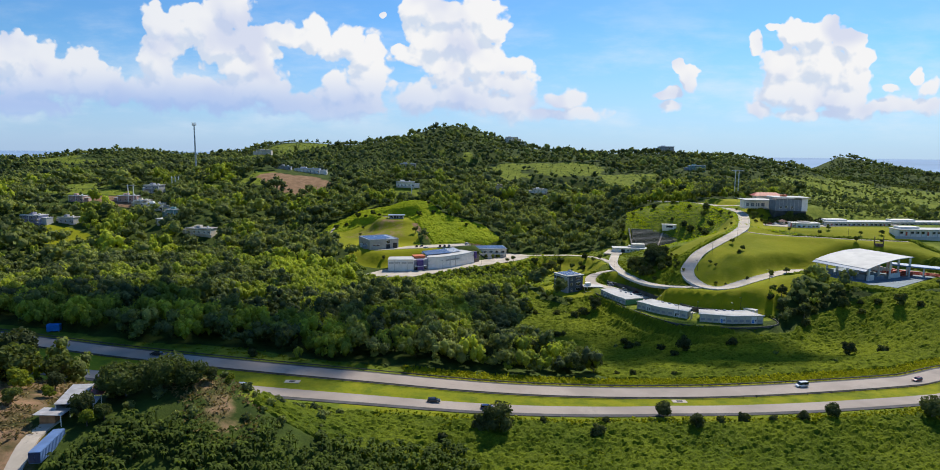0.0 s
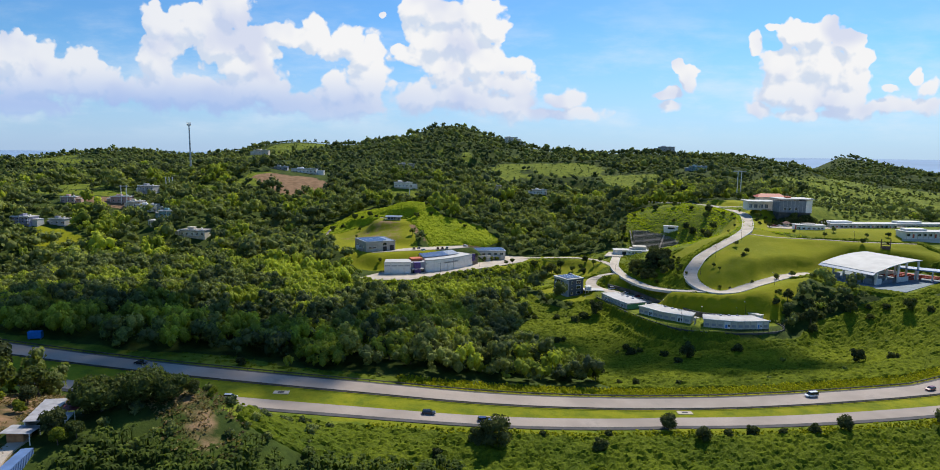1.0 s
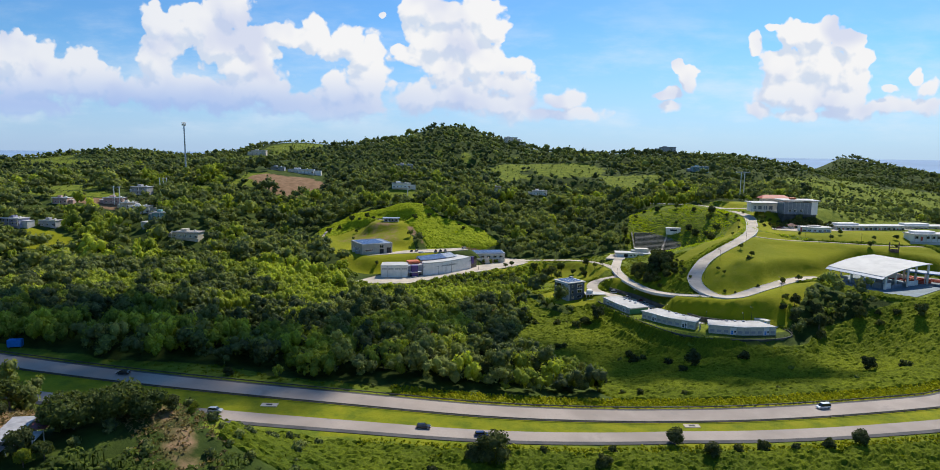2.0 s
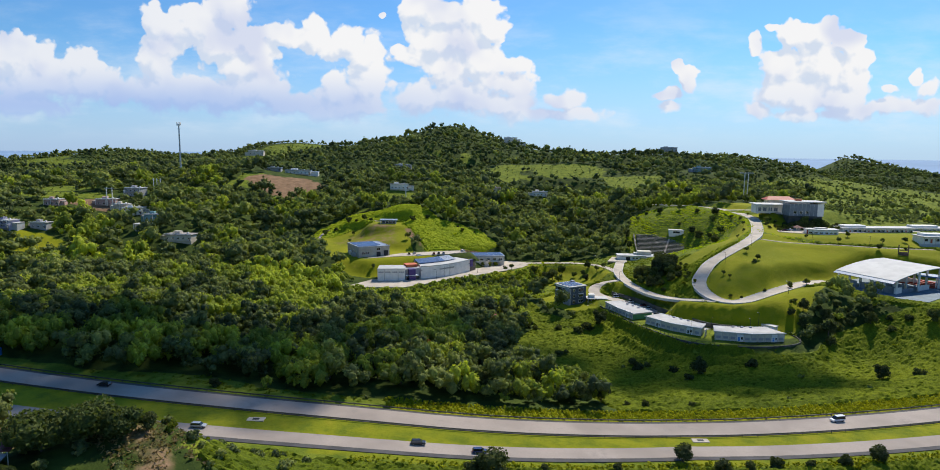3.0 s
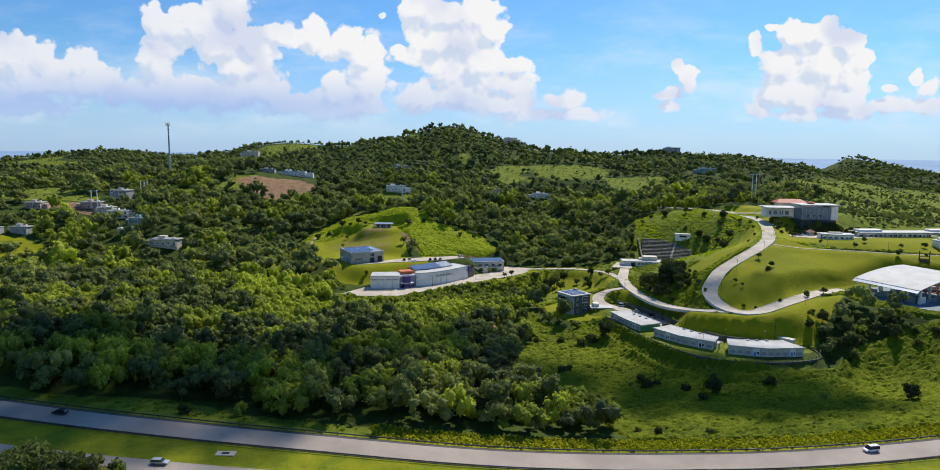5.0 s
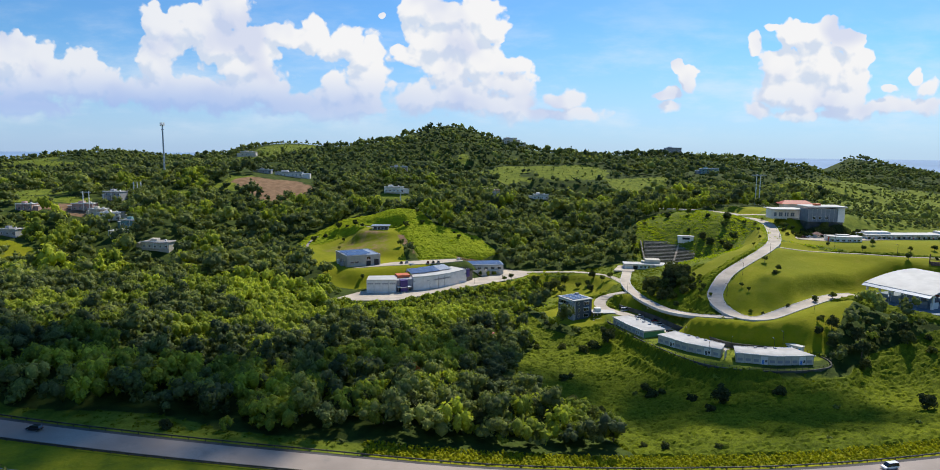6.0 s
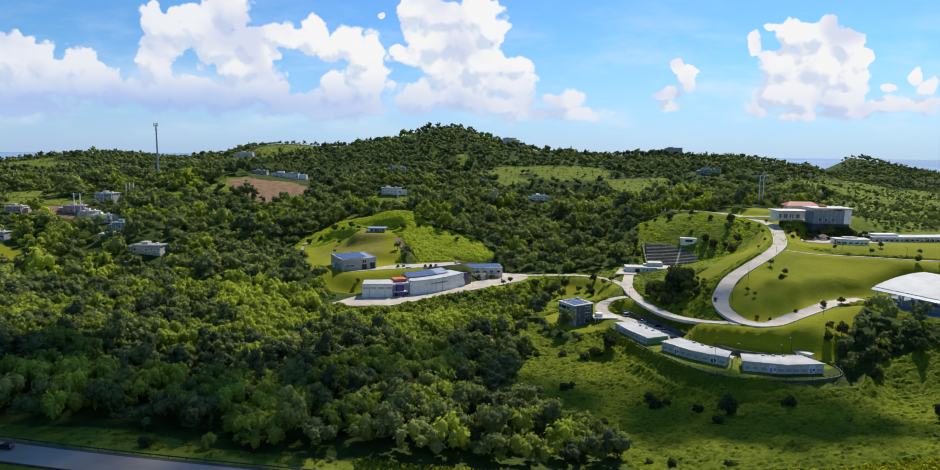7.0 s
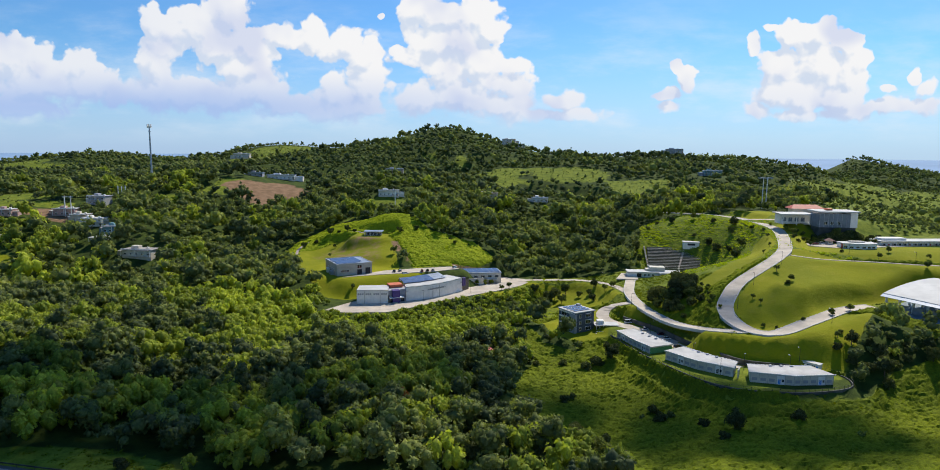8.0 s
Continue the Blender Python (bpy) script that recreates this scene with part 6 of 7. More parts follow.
# ---- white building on the ridge
def ridge_building():
    g = thing("ridge_building", "white ridge building with a wide flat roof and grey-blue glass", "building", (241, 503, 55.0), -4)
    part("glass_wall", boxes((0.5, 20.5, 0.8, 14, -0.5, 8.6)), RIDGEGLASS, g, "grey-blue glazed front")
    part("base_wall", boxes((1.0, 24.6, 1.4, 13.6, -7.5, -0.5)), WALLDARK, g, "dark base wall")
    for k in range(9):
        part("mullion", boxes((0.5 + k * 2.9, 0.7 + k * 2.9, 0.65, 0.8, -0.3, 8.6)), GREY, g)
    part("side_wall", boxes((20.5, 25, 0.4, 15, -0.6, 9.2)), WHITE, g, "white end wall")
    part("roof", boxes((-1, 26, -1.2, 17, 9.6, 10.4), bevel=0.15), ROOFWHITE, g, "wide white flat roof")
    part("roof_unit", boxes((7, 11, 6, 10, 10.6, 11.8), bevel=0.1), ORANGE, g, "rust-red roof unit")
    for k in range(3):
        window(g, 4.6 + k * 4.2, 0.78, 1.4, 1.8, 1.8)
    part("wing", boxes((-17, 2, 20, 30, -0.5, 6.4)), WHITE, g, "white wing wall under a thin roof")
    part("wing_roof", boxes((-19, 4, 13, 31, 6.4, 7.0), bevel=0.12), ROOFWHITE, g, "white flat wing roof")
    for x in (-18.2, -9, -0.4):
        part("column", boxes((x, x + 0.5, 13.4, 13.9, -0.5, 6.4)), WHITE, g)
    for k in range(4):
        window(g, -14.6 + k * 4.2, 19.98, 1.2, 2.6, 2.8, 0, frame_mat=WHITE, pane_mat=RIDGEGLASS)
    bm = bmesh.new()
    prism([(-3, 36), (19, 36), (19, 46), (-3, 46)], 8.5, [9.0, 9.0, 9.0, 9.0], bm)
    part("red_roof_base", bm, CREAM, g)
    bm = bmesh.new()
    v = [bm.verts.new(p) for p in ((-4, 35, 9.0), (20, 35, 9.0), (20, 47, 9.0), (-4, 47, 9.0), (0, 41, 11.6), (16, 41, 11.6))]
    for f in ((0, 1, 5, 4), (1, 2, 5), (2, 3, 4, 5), (3, 0, 4), (3, 2, 1, 0)):
        bm.faces.new([v[i] for i in f])
    part("red_roof", bm, RED, g, "hipped orange-red roof")
    part("back_wall", boxes((-2, 18, 37, 45, -1, 8.6)), CREAM, g)


ridge_building()


def curved_office():
    g = thing("curved_building", "low curved white building at the edge of the upper car park", "building", (238.5, 470, 44.6), -4)
    pts = [(0, 0), (6, -2.6), (13, -3.2), (19, -1.4), (20.5, 0)]
    part("wall", prism(pts + [(20, 7), (0, 7)], -2.4, 3.6), WHITE, g)
    part("roof", prism([(x * 1.02 - 0.2, y - 0.5) for x, y in pts] + [(20.6, 7.4), (-0.4, 7.4)], 3.6, 4.2), ROOFWHITE, g)
    part("roof_block", boxes((6, 14, 2, 6, 4.2, 5.0), bevel=0.05), CREAM, g)
    part("red_post", boxes((-0.8, -0.2, -0.5, 0.4, -1, 3.8)), RED, g)
    for (p, q) in zip(pts[:-2], pts[1:-1]):
        for x, y, r in along(p, q, 2):
            window(g, x, y, 1.3, 1.9, 1.0, r)


curved_office()


def kiosk():
    g = thing("kiosk", "small kiosk with a brown pyramid roof in the car park", "kiosk", (239.5, 487, 45.6))
    part("wall", boxes((-1.6, 1.6, -1.6, 1.6, 0, 2.3)), CREAM, g)
    bm = bmesh.new()
    v = [bm.verts.new(p) for p in ((-3, -3, 2.3), (3, -3, 2.3), (3, 3, 2.3), (-3, 3, 2.3), (0, 0, 4.0))]
    for f in ((0, 1, 4), (1, 2, 4), (2, 3, 4), (3, 0, 4), (3, 2, 1, 0)):
        bm.faces.new([v[i] for i in f])
    part("roof", bm, surface("brown_tiles", (0.24, 0.12, 0.09), 0.8, scale=1.0), g, "brown tiled roof")
    window(g, 0, -1.62, 1.0, 1.4, 0.9)


kiosk()


def long_school(name, at, turn, L, n, label):
    g = thing(name, label, "building", at, turn, "long white buildings on the upper terrace")
    part("wall", boxes((0, L, 0, 10, -4.5, 3.6)), WHITE, g)
    part("roof", boxes((-0.6, L + 0.6, -1.8, 10.6, 3.6, 4.2), bevel=0.08), ROOFWHITE, g)
    part("upper_block", boxes((2, L * 0.35, 2, 9, 4.2, 5.6), bevel=0.06), WHITE, g)
    for k in range(n):
        x = L * (k + 0.5) / n
        if k % 4 == 1:
            part("door", boxes((x - 0.6, x + 0.6, -0.1, 0.1, -0.4, 2.2)), RED, g, "red door")
        else:
            window(g, x, -0.05, 0.9, 2.4, 1.5, 0, frame_mat=GREY)
        part("pillar", boxes((x - L / n / 2 - 0.15, x - L / n / 2 + 0.15, -1.6, -1.3, -1.0, 3.6)), CREAM, g)


long_school("long_school", (270, 482, 44.4), 3, 52, 15, "long white flat-roofed school building with many windows")
long_school("long_school", (328, 494, 43.4), 3, 60, 16, "long white flat-roofed school building behind the lawn")
long_school("long_school", (302, 446, 43.4), 0, 46, 12, "white flat-roofed school building with a tall base wall")
strip("wall_upper", [(299, 444.5, 42.2), (320, 444, 42.2), (348, 444, 42.2)], 0.3, -0.3, 0.3, ROOFWHITE, "tall white retaining wall below the school", "wall", 6.0)


# ---- houses of the village and on the far hills
def house(at, turn, w, d, h, wall, roof, label, storeys=1, porch=True, n=3):
    z = min(h1(at[0] + dx, at[1] + dy) for dx in (-w / 2, w / 2) for dy in (-d / 2, d / 2)) if len(at) == 2 else at[2]
    g = thing("house", label, "house", (at[0], at[1], z), turn)
    lift = max(0.0, h1(*at[:2]) - z)
    part("wall", boxes((-w / 2, w / 2, -d / 2, d / 2, -2.0, lift + h)), wall, g)
    part("roof", boxes((-w / 2 - 0.6, w / 2 + 0.6, -d / 2 - 0.8, d / 2 + 0.6, lift + h, lift + h + 0.35), bevel=0.06), roof, g, "flat pale roof slab")
    part("water_tank", boxes((w * 0.2, w * 0.2 + 1.3, 0, 1.3, lift + h + 0.35, lift + h + 1.5), bevel=0.15), WHITE, g)
    for s in range(storeys):
        for k in range(n):
            window(g, -w / 2 + w * (k + 0.5) / n, -d / 2 - 0.02, lift + 0.9 + s * h / storeys, 1.3, 1.1)
        part("slab", boxes((-w / 2 - 0.3, w / 2 + 0.3, -d / 2 - (1.6 if porch else 0.3), -d / 2, lift + s * h / storeys - 0.2, lift + s * h / storeys)), CONCRETE, g)
    if porch:
        for k in range(3):
            x = -w / 2 + w * k / 2
            part("post", boxes((x - 0.12, x + 0.12, -d / 2 - 1.5, -d / 2 - 1.26, lift - 0.2, lift + h)), WHITE, g)
        part("porch_roof", boxes((-w / 2 - 0.3, w / 2 + 0.3, -d / 2 - 1.9, -d / 2 - 0.8, lift + h, lift + h + 0.25)), roof, g)
    if w > 11:
        s = 1 if int(at[0]) % 2 else -1
        x0, x1 = sorted((s * w / 2, s * (w / 2 + w * 0.28)))
        part("side_wing", boxes((x0, x1, -d * 0.2, d / 2, -2.0, lift + h * 0.62)), roof if storeys > 1 else wall, g, "lower side wing")
        part("wing_roof", boxes((x0 - 0.3, x1 + 0.3, -d * 0.2 - 0.4, d / 2 + 0.3, lift + h * 0.62, lift + h * 0.62 + 0.25), bevel=0.04), roof, g)
        part("roof_room", boxes((-w * 0.3, -w * 0.05, -d * 0.1, d * 0.3, lift + h + 0.35, lift + h + 2.1), bevel=0.05), wall, g, "small room on the roof")
        part("parapet", boxes((-w / 2 - 0.6, w / 2 + 0.6, -d / 2 - 0.8, -d / 2 - 0.65, lift + h + 0.35, lift + h + 0.85)), WHITE, g)
    part("door", boxes((w / 2 - 1.6, w / 2 - 0.7, -d / 2 - 0.06, -d / 2 + 0.05, lift, lift + 2.05)), WOOD, g)
    return g


house((-216, 506), -8, 21, 10, 4.2, CREAM, surface("grey_weathered_roof", (0.36, 0.33, 0.30), 0.85, scale=0.3), "wide cream house with a weathered roof among trees", 1, True, 5)
house((-257, 530), -6, 10, 8, 3.6, CREAM, ROOFWHITE, "small cream house with a pale flat roof")
house((-256, 548), 4, 14, 9, 4.4, TEAL, RUST, "teal two-tone house with a zinc roof", 1, True, 4)
house((-287, 574), 8, 16, 10, 5.6, WHITE, ROOFWHITE, "white two-storey house with a bright flat roof", 2, True, 4)
house((-304, 586), 8, 12, 9, 4.8, CREAM, ROOFWHITE, "cream house with a bright flat roof on the slope", 1, True, 3)
house((14, 371), 20, 6, 5, 4.2, PINK, surface("pink_red_sheet", (0.62, 0.12, 0.16), 0.6, vary=0.1, scale=0.6), "small hut with a pink-red roof among the bamboo", 1, False, 2)
house((-322, 597), 6, 17, 9, 5.0, PINK, ROOFWHITE, "faded pink house with a flat pale roof", 1, True, 4)
house((-316, 634), -4, 15, 11, 7.0, GREY, ROOFWHITE, "grey two-storey house with terraces above the village", 2, True, 4)
house((-361, 582), 5, 12, 8, 4.6, PINK, ROOFWHITE, "small pink house with a pale roof")
house((-361, 522), -10, 16, 10, 5.4, surface("lilac_render", (0.40, 0.38, 0.50), 0.8, scale=0.4), ROOFWHITE, "lilac two-storey house beside a small lawn", 2, True, 4)
house((-338, 530), -4, 13, 8, 4.2, GREY, RUST, "low grey house with a rusty zinc roof", 1, False, 3)
house((-75, 722), 6, 20, 9, 5.0, WHITE, ROOFWHITE, "long white house high in the woods", 1, True, 5)
house((84, 780), -4, 17, 9, 4.6, WHITE, ROOFWHITE, "white flat-roofed house in the woods", 1, True, 4)
house((26, 769), -3, 22, 9, 4.4, CREAM, surface("terracotta_roof", (0.42, 0.23, 0.15), 0.8, scale=0.4), "cream house with a terracotta roof in the woods", 1, True, 5)
house((-90, 903), 4, 22, 10, 7.0, GREY, METALROOF, "grey two-storey house high on the hill", 2, True, 5)
house((300, 853), -6, 20, 10, 5.6, TEAL, METALROOF, "pale teal house on the wooded ridge", 2, True, 4)
house((71, 1152, 116.0), 0, 22, 12, 7.0, WHITE, ROOFWHITE, "white house on the shoulder of the peak", 2, True, 4)
house((88, 1130, 108.0), 0, 14, 10, 5.0, WHITE, ROOFWHITE, "small white house below the peak", 1, True, 3)
house((348, 1152, 103.0), 0, 26, 12, 6.0, GREY, METALROOF, "grey house standing on the far ridge", 1, True, 5)
house((-356, 1100, 90.0), 5, 24, 12, 6.0, CREAM, ROOFWHITE, "pale house on the far green hill", 1, True, 4)
house((-20, 905), 0, 16, 9, 4.0, CREAM, ROOFWHITE, "pale house in the woods below the peak", 1, True, 3)
house((-205, 798), 4, 30, 11, 4.4, WHITE, METALROOF, "long white and blue house above a bare earth cutting", 1, True, 7)
house((-232, 792), 4, 16, 9, 3.4, GREY, METALROOF, "low grey shed above a bare earth cutting", 1, False, 3)
house((128, 772), 0, 10, 6, 3.0, GREY, RUST, "small grey shed deep in the woods", 1, False, 2)
house((14, 374), 20, 6, 5, 3.0, CREAM, RED, "tiny hut with a red roof in the woods", 1, False, 2)


# ---- masts, poles and lamps
def radio_mast():
    g = thing("radio_mast", "tall slim grey radio mast with antennas rising above the woods", "mast", (-303, 701, 70.0))
    bm = bmesh.new()
    tube(bm, (0, 0, -2), (0, 0, 54), 1.0, 0.62, 12)
    part("pole", bm, STEEL, g, "grey steel tube")
    part("platform", tube(bmesh.new(), (0, 0, 54), (0, 0, 54.5), 1.9, 1.9, 12), STEEL, g)
    for k in range(9):
        a = 2 * math.pi * k / 9
        part("antenna", boxes((1.9 * math.cos(a) - 0.22, 1.9 * math.cos(a) + 0.22, 1.9 * math.sin(a) - 0.22, 1.9 * math.sin(a) + 0.22, 53.2, 56.6), bevel=0.06), WHITE, g, "white antenna panel")
    part("lower_ring", tube(bmesh.new(), (0, 0, 49.5), (0, 0, 50), 1.3, 1.3, 12), STEEL, g)


radio_mast()


def power_poles(at, turn, tall, n, label, gap=3.2):
    g = thing("power_pylon", label, "pylon", (*at, h1(*at)), turn)
    for k in range(n):
        x = (k - (n - 1) / 2) * gap
        bm = bmesh.new()
        tube(bm, (x, 0, -1), (x, 0, tall), 0.50, 0.36, 8)
        part("pole", bm, WHITE, g, "pale concrete pole")
        part("crossarm", boxes((x - 1.0, x + 1.0, -0.12, 0.12, tall - 1.0, tall - 0.75)), STEEL, g)
        for s in (-0.8, 0.8):
            part("insulator", tube(bmesh.new(), (x + s, 0, tall - 1.6), (x + s, 0, tall - 1.0), 0.12, n=6), GREY, g)
    return g


power_poles((-289, 620), 0, 21, 3, "row of three tall pale power poles in the woods")
p = power_poles((-318, 592), 0, 17, 2, "two-legged pale power pylon by the village houses", 5.0)
part("beam", boxes((-4.2, 4.2, -0.2, 0.2, 15.8, 16.4)), STEEL, p)
p = power_poles((263, 632), 0, 27, 2, "two-legged pale steel pylon behind the ridge", 3.4)
part("beam", boxes((-6.5, 6.5, -0.3, 0.3, 26.0, 26.8)), STEEL, p)
power_poles((-66, 700), 0, 15, 1, "single pale power pole in the woods")


def street_lamp_at(rows):
    base = None
    for x, y, turn in rows:
        z = h1(x, y)
        if base is None:
            base = thing("street_lamp", "slim grey street lamp beside the campus lane", "street lamp", (x, y, z), turn, "street lamps along the lanes")
            part("pole", tube(bmesh.new(), (0, 0, -0.3), (0, 0, 7.0), 0.10, 0.07, 6), DARK, base)
            part("arm", boxes((0, 1.3, -0.05, 0.05, 6.85, 6.98)), DARK, base)
            part("lamp_head", boxes((1.0, 1.8, -0.16, 0.16, 6.75, 6.95), bevel=0.04), STEEL, base)
        else:
            copy_thing(base, pose(x, y, z, 0, 0, turn))


street_lamp_at([(101, 400, 0), (98.5, 430, 0), (110, 362, 40), (127, 347, 60), (152, 349, 90), (176, 368, 130), (142, 392, 180), (158, 411, 200), (184, 435, 210), (210, 478, 200), (94, 495, 0), (70, 515, 270), (114, 340, 60), (146, 345, 90), (-20, 449, 200), (8, 472, 200), (232, 452, 90), (262, 438, 90)])


# ---- guard rails along the highway
def guard_rail(name, line, off, label, x0, x1):
    pts = line[(line[:, 0] >= x0) & (line[:, 0] <= x1)]
    g = thing(name, label, "guard rail", (0, 0, 0), group="guard rails of the highway")
    for lo, hi in ((0.42, 0.60), (0.64, 0.80)):
        v, f = ribbon(pts + (0, 0, lo), off + 0.05, off - 0.05, hi - lo, 0.0)
        shared("rail", mesh_of("rail", v, f, RAILSTEEL, False), g, label="long weathered steel rail")
    me = solid("post", boxes((-0.07, 0.07, -0.09, 0.09, -0.3, 0.84)), RAILSTEEL)
    t = np.gradient(pts[:, :2], axis=0)
    t /= np.linalg.norm(t, axis=1)[:, None]
    for p, d in zip(pts, t):
        shared("post", me, g, pose(p[0] - d[1] * off, p[1] + d[0] * off, p[2]))


RAILSTEEL = surface("weathered_rail_steel", (0.13, 0.12, 0.11), 0.6, metal=0.5, vary=0.15, scale=0.5)
guard_rail("guard_rail", far_line, 6.0, "weathered steel guard rail along the outer shoulder", -330, 330)
guard_rail("guard_rail", far_line, -6.0, "weathered steel guard rail along the grass median", -330, 330)

for x in (76, -62, -178):
    y, z = (float(far_lane(x)) + float(near_lane(x))) / 2 - 0.5, float(road_level(x))
    d = thing("drain_grate", "pale concrete storm drain set in the grass median", "drain", (x, y, z))
    part("apron", boxes((-2.6, 2.6, -1.3, 1.3, -0.3, 0.08), bevel=0.03), CONCRETE, d)
    part("grate", boxes((-1.0, 1.0, -0.6, 0.6, 0.08, 0.14)), DARK, d)


# ---- vehicles
def car(name, paint, label, kind="car"):
    """A saloon, hatch, van or pick-up about 4.4 m long, nose towards +x."""
    g = thing(name, label, kind)
    van = kind == "van"
    pick = kind == "pickup"
    L, W = (4.9, 1.85) if van or pick else (4.4, 1.75)
    h = L / 2
    prof = [(-h, 0.32), (-h, 0.78), (-h + 0.15, 0.92), (h * 0.45, 0.92), (h - 0.2, 0.74), (h, 0.62), (h, 0.32)]
    if van:
        prof = [(-h, 0.35), (-h, 1.0), (h * 0.62, 1.0), (h - 0.15, 0.86), (h, 0.72), (h, 0.35)]
    bm = bmesh.new()
    lo = [bm.verts.new((x, -W / 2, z)) for x, z in prof]
    hi = [bm.verts.new((x, W / 2, z)) for x, z in prof]
    bm.faces.new(lo)
    bm.faces.new(hi[::-1])
    for i in range(len(prof)):
        j = (i + 1) % len(prof)
        bm.faces.new((lo[j], lo[i], hi[i], hi[j]))
    bmesh.ops.recalc_face_normals(bm, faces=bm.faces)
    bmesh.ops.bevel(bm, geom=list(bm.edges), offset=0.06, segments=1, affect="EDGES")
    part("body", bm, paint, g)
    a, b, c, d, top = (-h + 0.05, -h + 0.35, h * 0.2, h * 0.52, 1.42) if not van else (-h, -h + 0.1, h * 0.35, h * 0.66, 1.95)
    if pick:
        a, b, c, d, top = (-0.3, -0.1, h * 0.3, h * 0.55, 1.65)
    base = 1.0 if van else 0.9
    w2 = W / 2 - 0.04
    w3 = W / 2 - 0.22

    def cabin(x0, x1, x2, x3, z0, z1, k=1.0):
        bb = bmesh.new()
        vs = [bb.verts.new(p) for p in ((x0, -w2 * k, z0), (x3, -w2 * k, z0), (x3, w2 * k, z0), (x0, w2 * k, z0), (x1, -w3 * k, z1), (x2, -w3 * k, z1), (x2, w3 * k, z1), (x1, w3 * k, z1))]
        for f in ((0, 1, 5, 4), (1, 2, 6, 5), (2, 3, 7, 6), (3, 0, 4, 7), (4, 5, 6, 7), (3, 2, 1, 0)):
            bb.faces.new([vs[i] for i in f])
        return bb

    part("cabin_glass", cabin(a, b, c, d, base, top), GLASS, g, "dark cabin windows")
    part("roof", boxes((b - 0.02, c + 0.02, -w3 - 0.02, w3 + 0.02, top - 0.04, top + 0.05), bevel=0.03), paint, g)
    if pick:
        part("load_bed", boxes((-h + 0.1, -0.35, -W / 2 + 0.12, W / 2 - 0.12, 0.9, 0.96)), DARK, g)
    tyre = bmesh.new()
    bmesh.ops.create_cone(tyre, cap_ends=True, segments=14, radius1=0.33, radius2=0.33, depth=0.22, matrix=pose(0, 0, 0, 90, 0, 0))
    tm = solid("tyre", tyre, TYRE)
    rim = bmesh.new()
    bmesh.ops.create_cone(rim, cap_ends=True, segments=12, radius1=0.2, radius2=0.2, depth=0.24, matrix=pose(0, 0, 0, 90, 0, 0))
    rm = solid("rim", rim, STEEL)
    for x in (-h * 0.62, h * 0.62):
        for y in (-W / 2 + 0.08, W / 2 - 0.08):
            wh = shared("wheel", tm, g, pose(x, y, 0.33))
            shared("rim", rm, wh)
    for y in (-W / 2 + 0.3, W / 2 - 0.3):
        part("headlight", boxes((h - 0.06, h + 0.03, y - 0.18, y + 0.18, 0.56, 0.70)), WHITE, g, "clear headlight")
        part("tail_light", boxes((-h - 0.03, -h + 0.06, y - 0.16, y + 0.16, 0.66, 0.82)), RED, g, "red tail light")
    return g


def paint(name, c):
    return surface(name, c, 0.25, metal=0.0, vary=0.03, scale=1.0, spec=0.6)


BLACKP, SILVER, WHITEP, REDP, BLUEP = paint("black_car_paint", (0.022, 0.024, 0.028)), paint("silver_car_paint", (0.45, 0.46, 0.48)), paint("white_car_paint", (0.78, 0.78, 0.77)), paint("dark_red_car_paint", (0.20, 0.03, 0.03)), paint("dark_blue_car_paint", (0.03, 0.05, 0.13))


def on_lane(ob, x, lane, off, back=False):
    y = float(lane(x))
    slope = float(lane(x + 1) - lane(x - 1)) / 2
    ob.matrix_basis = pose(x, y + off, float(road_level(x)) + 0.10, 0, 0, math.degrees(math.atan(slope)) + (180 if back else 0))


on_lane(car("car", BLACKP, "black hatchback driving on the near carriageway"), -12.0, near_lane, 1.5)
on_lane(car("car", BLUEP, "dark blue saloon driving on the near carriageway"), 6.0, near_lane, -1.4)
on_lane(car("car", BLACKP, "black saloon alone on the far carriageway"), -118, far_lane, 1.2, True)
on_lane(car("van", WHITEP, "white van driving on the far carriageway", "van"), 128, far_lane, 1.4, True)
on_lane(car("car", SILVER, "silver saloon on the near carriageway below the trees"), -76, near_lane, 1.3)
on_lane(car("car", REDP, "dark red saloon on the far carriageway"), 182, far_lane, -1.4, True)

parked = [("car", BLACKP, "black car parked beside the grey hall"), ("car", SILVER, "silver car parked beside the grey hall"), ("car", WHITEP, "white car parked on the pale car park"), ("car", REDP, "dark red car parked on the pale car park")]
PARKED = [car(*r) for r in parked]
for k, (x, y, z, turn) in enumerate([(-42, 487, 25.05, 100), (-38.5, 489, 25.05, 104), (-34, 479.5, 25.05, 30), (-24, 489, 25.05, 95), (-20.5, 490.5, 25.05, 95), (-17, 492, 25.05, 95), (-3, 503, 25.05, 60), (106, 398, 10.25, 25), (108, 377, 10.25, 20), (110.5, 373, 10.25, 20), (234, 486, 45.65, 10), (229, 484, 45.65, 5), (247, 490, 45.65, 0), (196, 388.2, 27.3, 26)]):
    o = PARKED[k % 4]
    if k < 4:
        o.matrix_basis = pose(x, y, z, 0, 0, turn)
    else:
        copy_thing(o, pose(x, y, z, 0, 0, turn))
v = car("van", WHITEP, "white van parked at the bend below the office", "van")
v.matrix_basis = pose(95, 420, 10.3, 0, 0, 10)
v = car("pickup", WHITEP, "white pick-up truck parked behind the classrooms", "pickup")
v.matrix_basis = pose(106, 389.5, 10.3, 0, 0, 20)
v = car("pickup", WHITEP, "white pick-up truck parked at the yard entrance", "pickup")
v.matrix_basis = pose(99.5, 406, 10.35, 0, 0, 25)


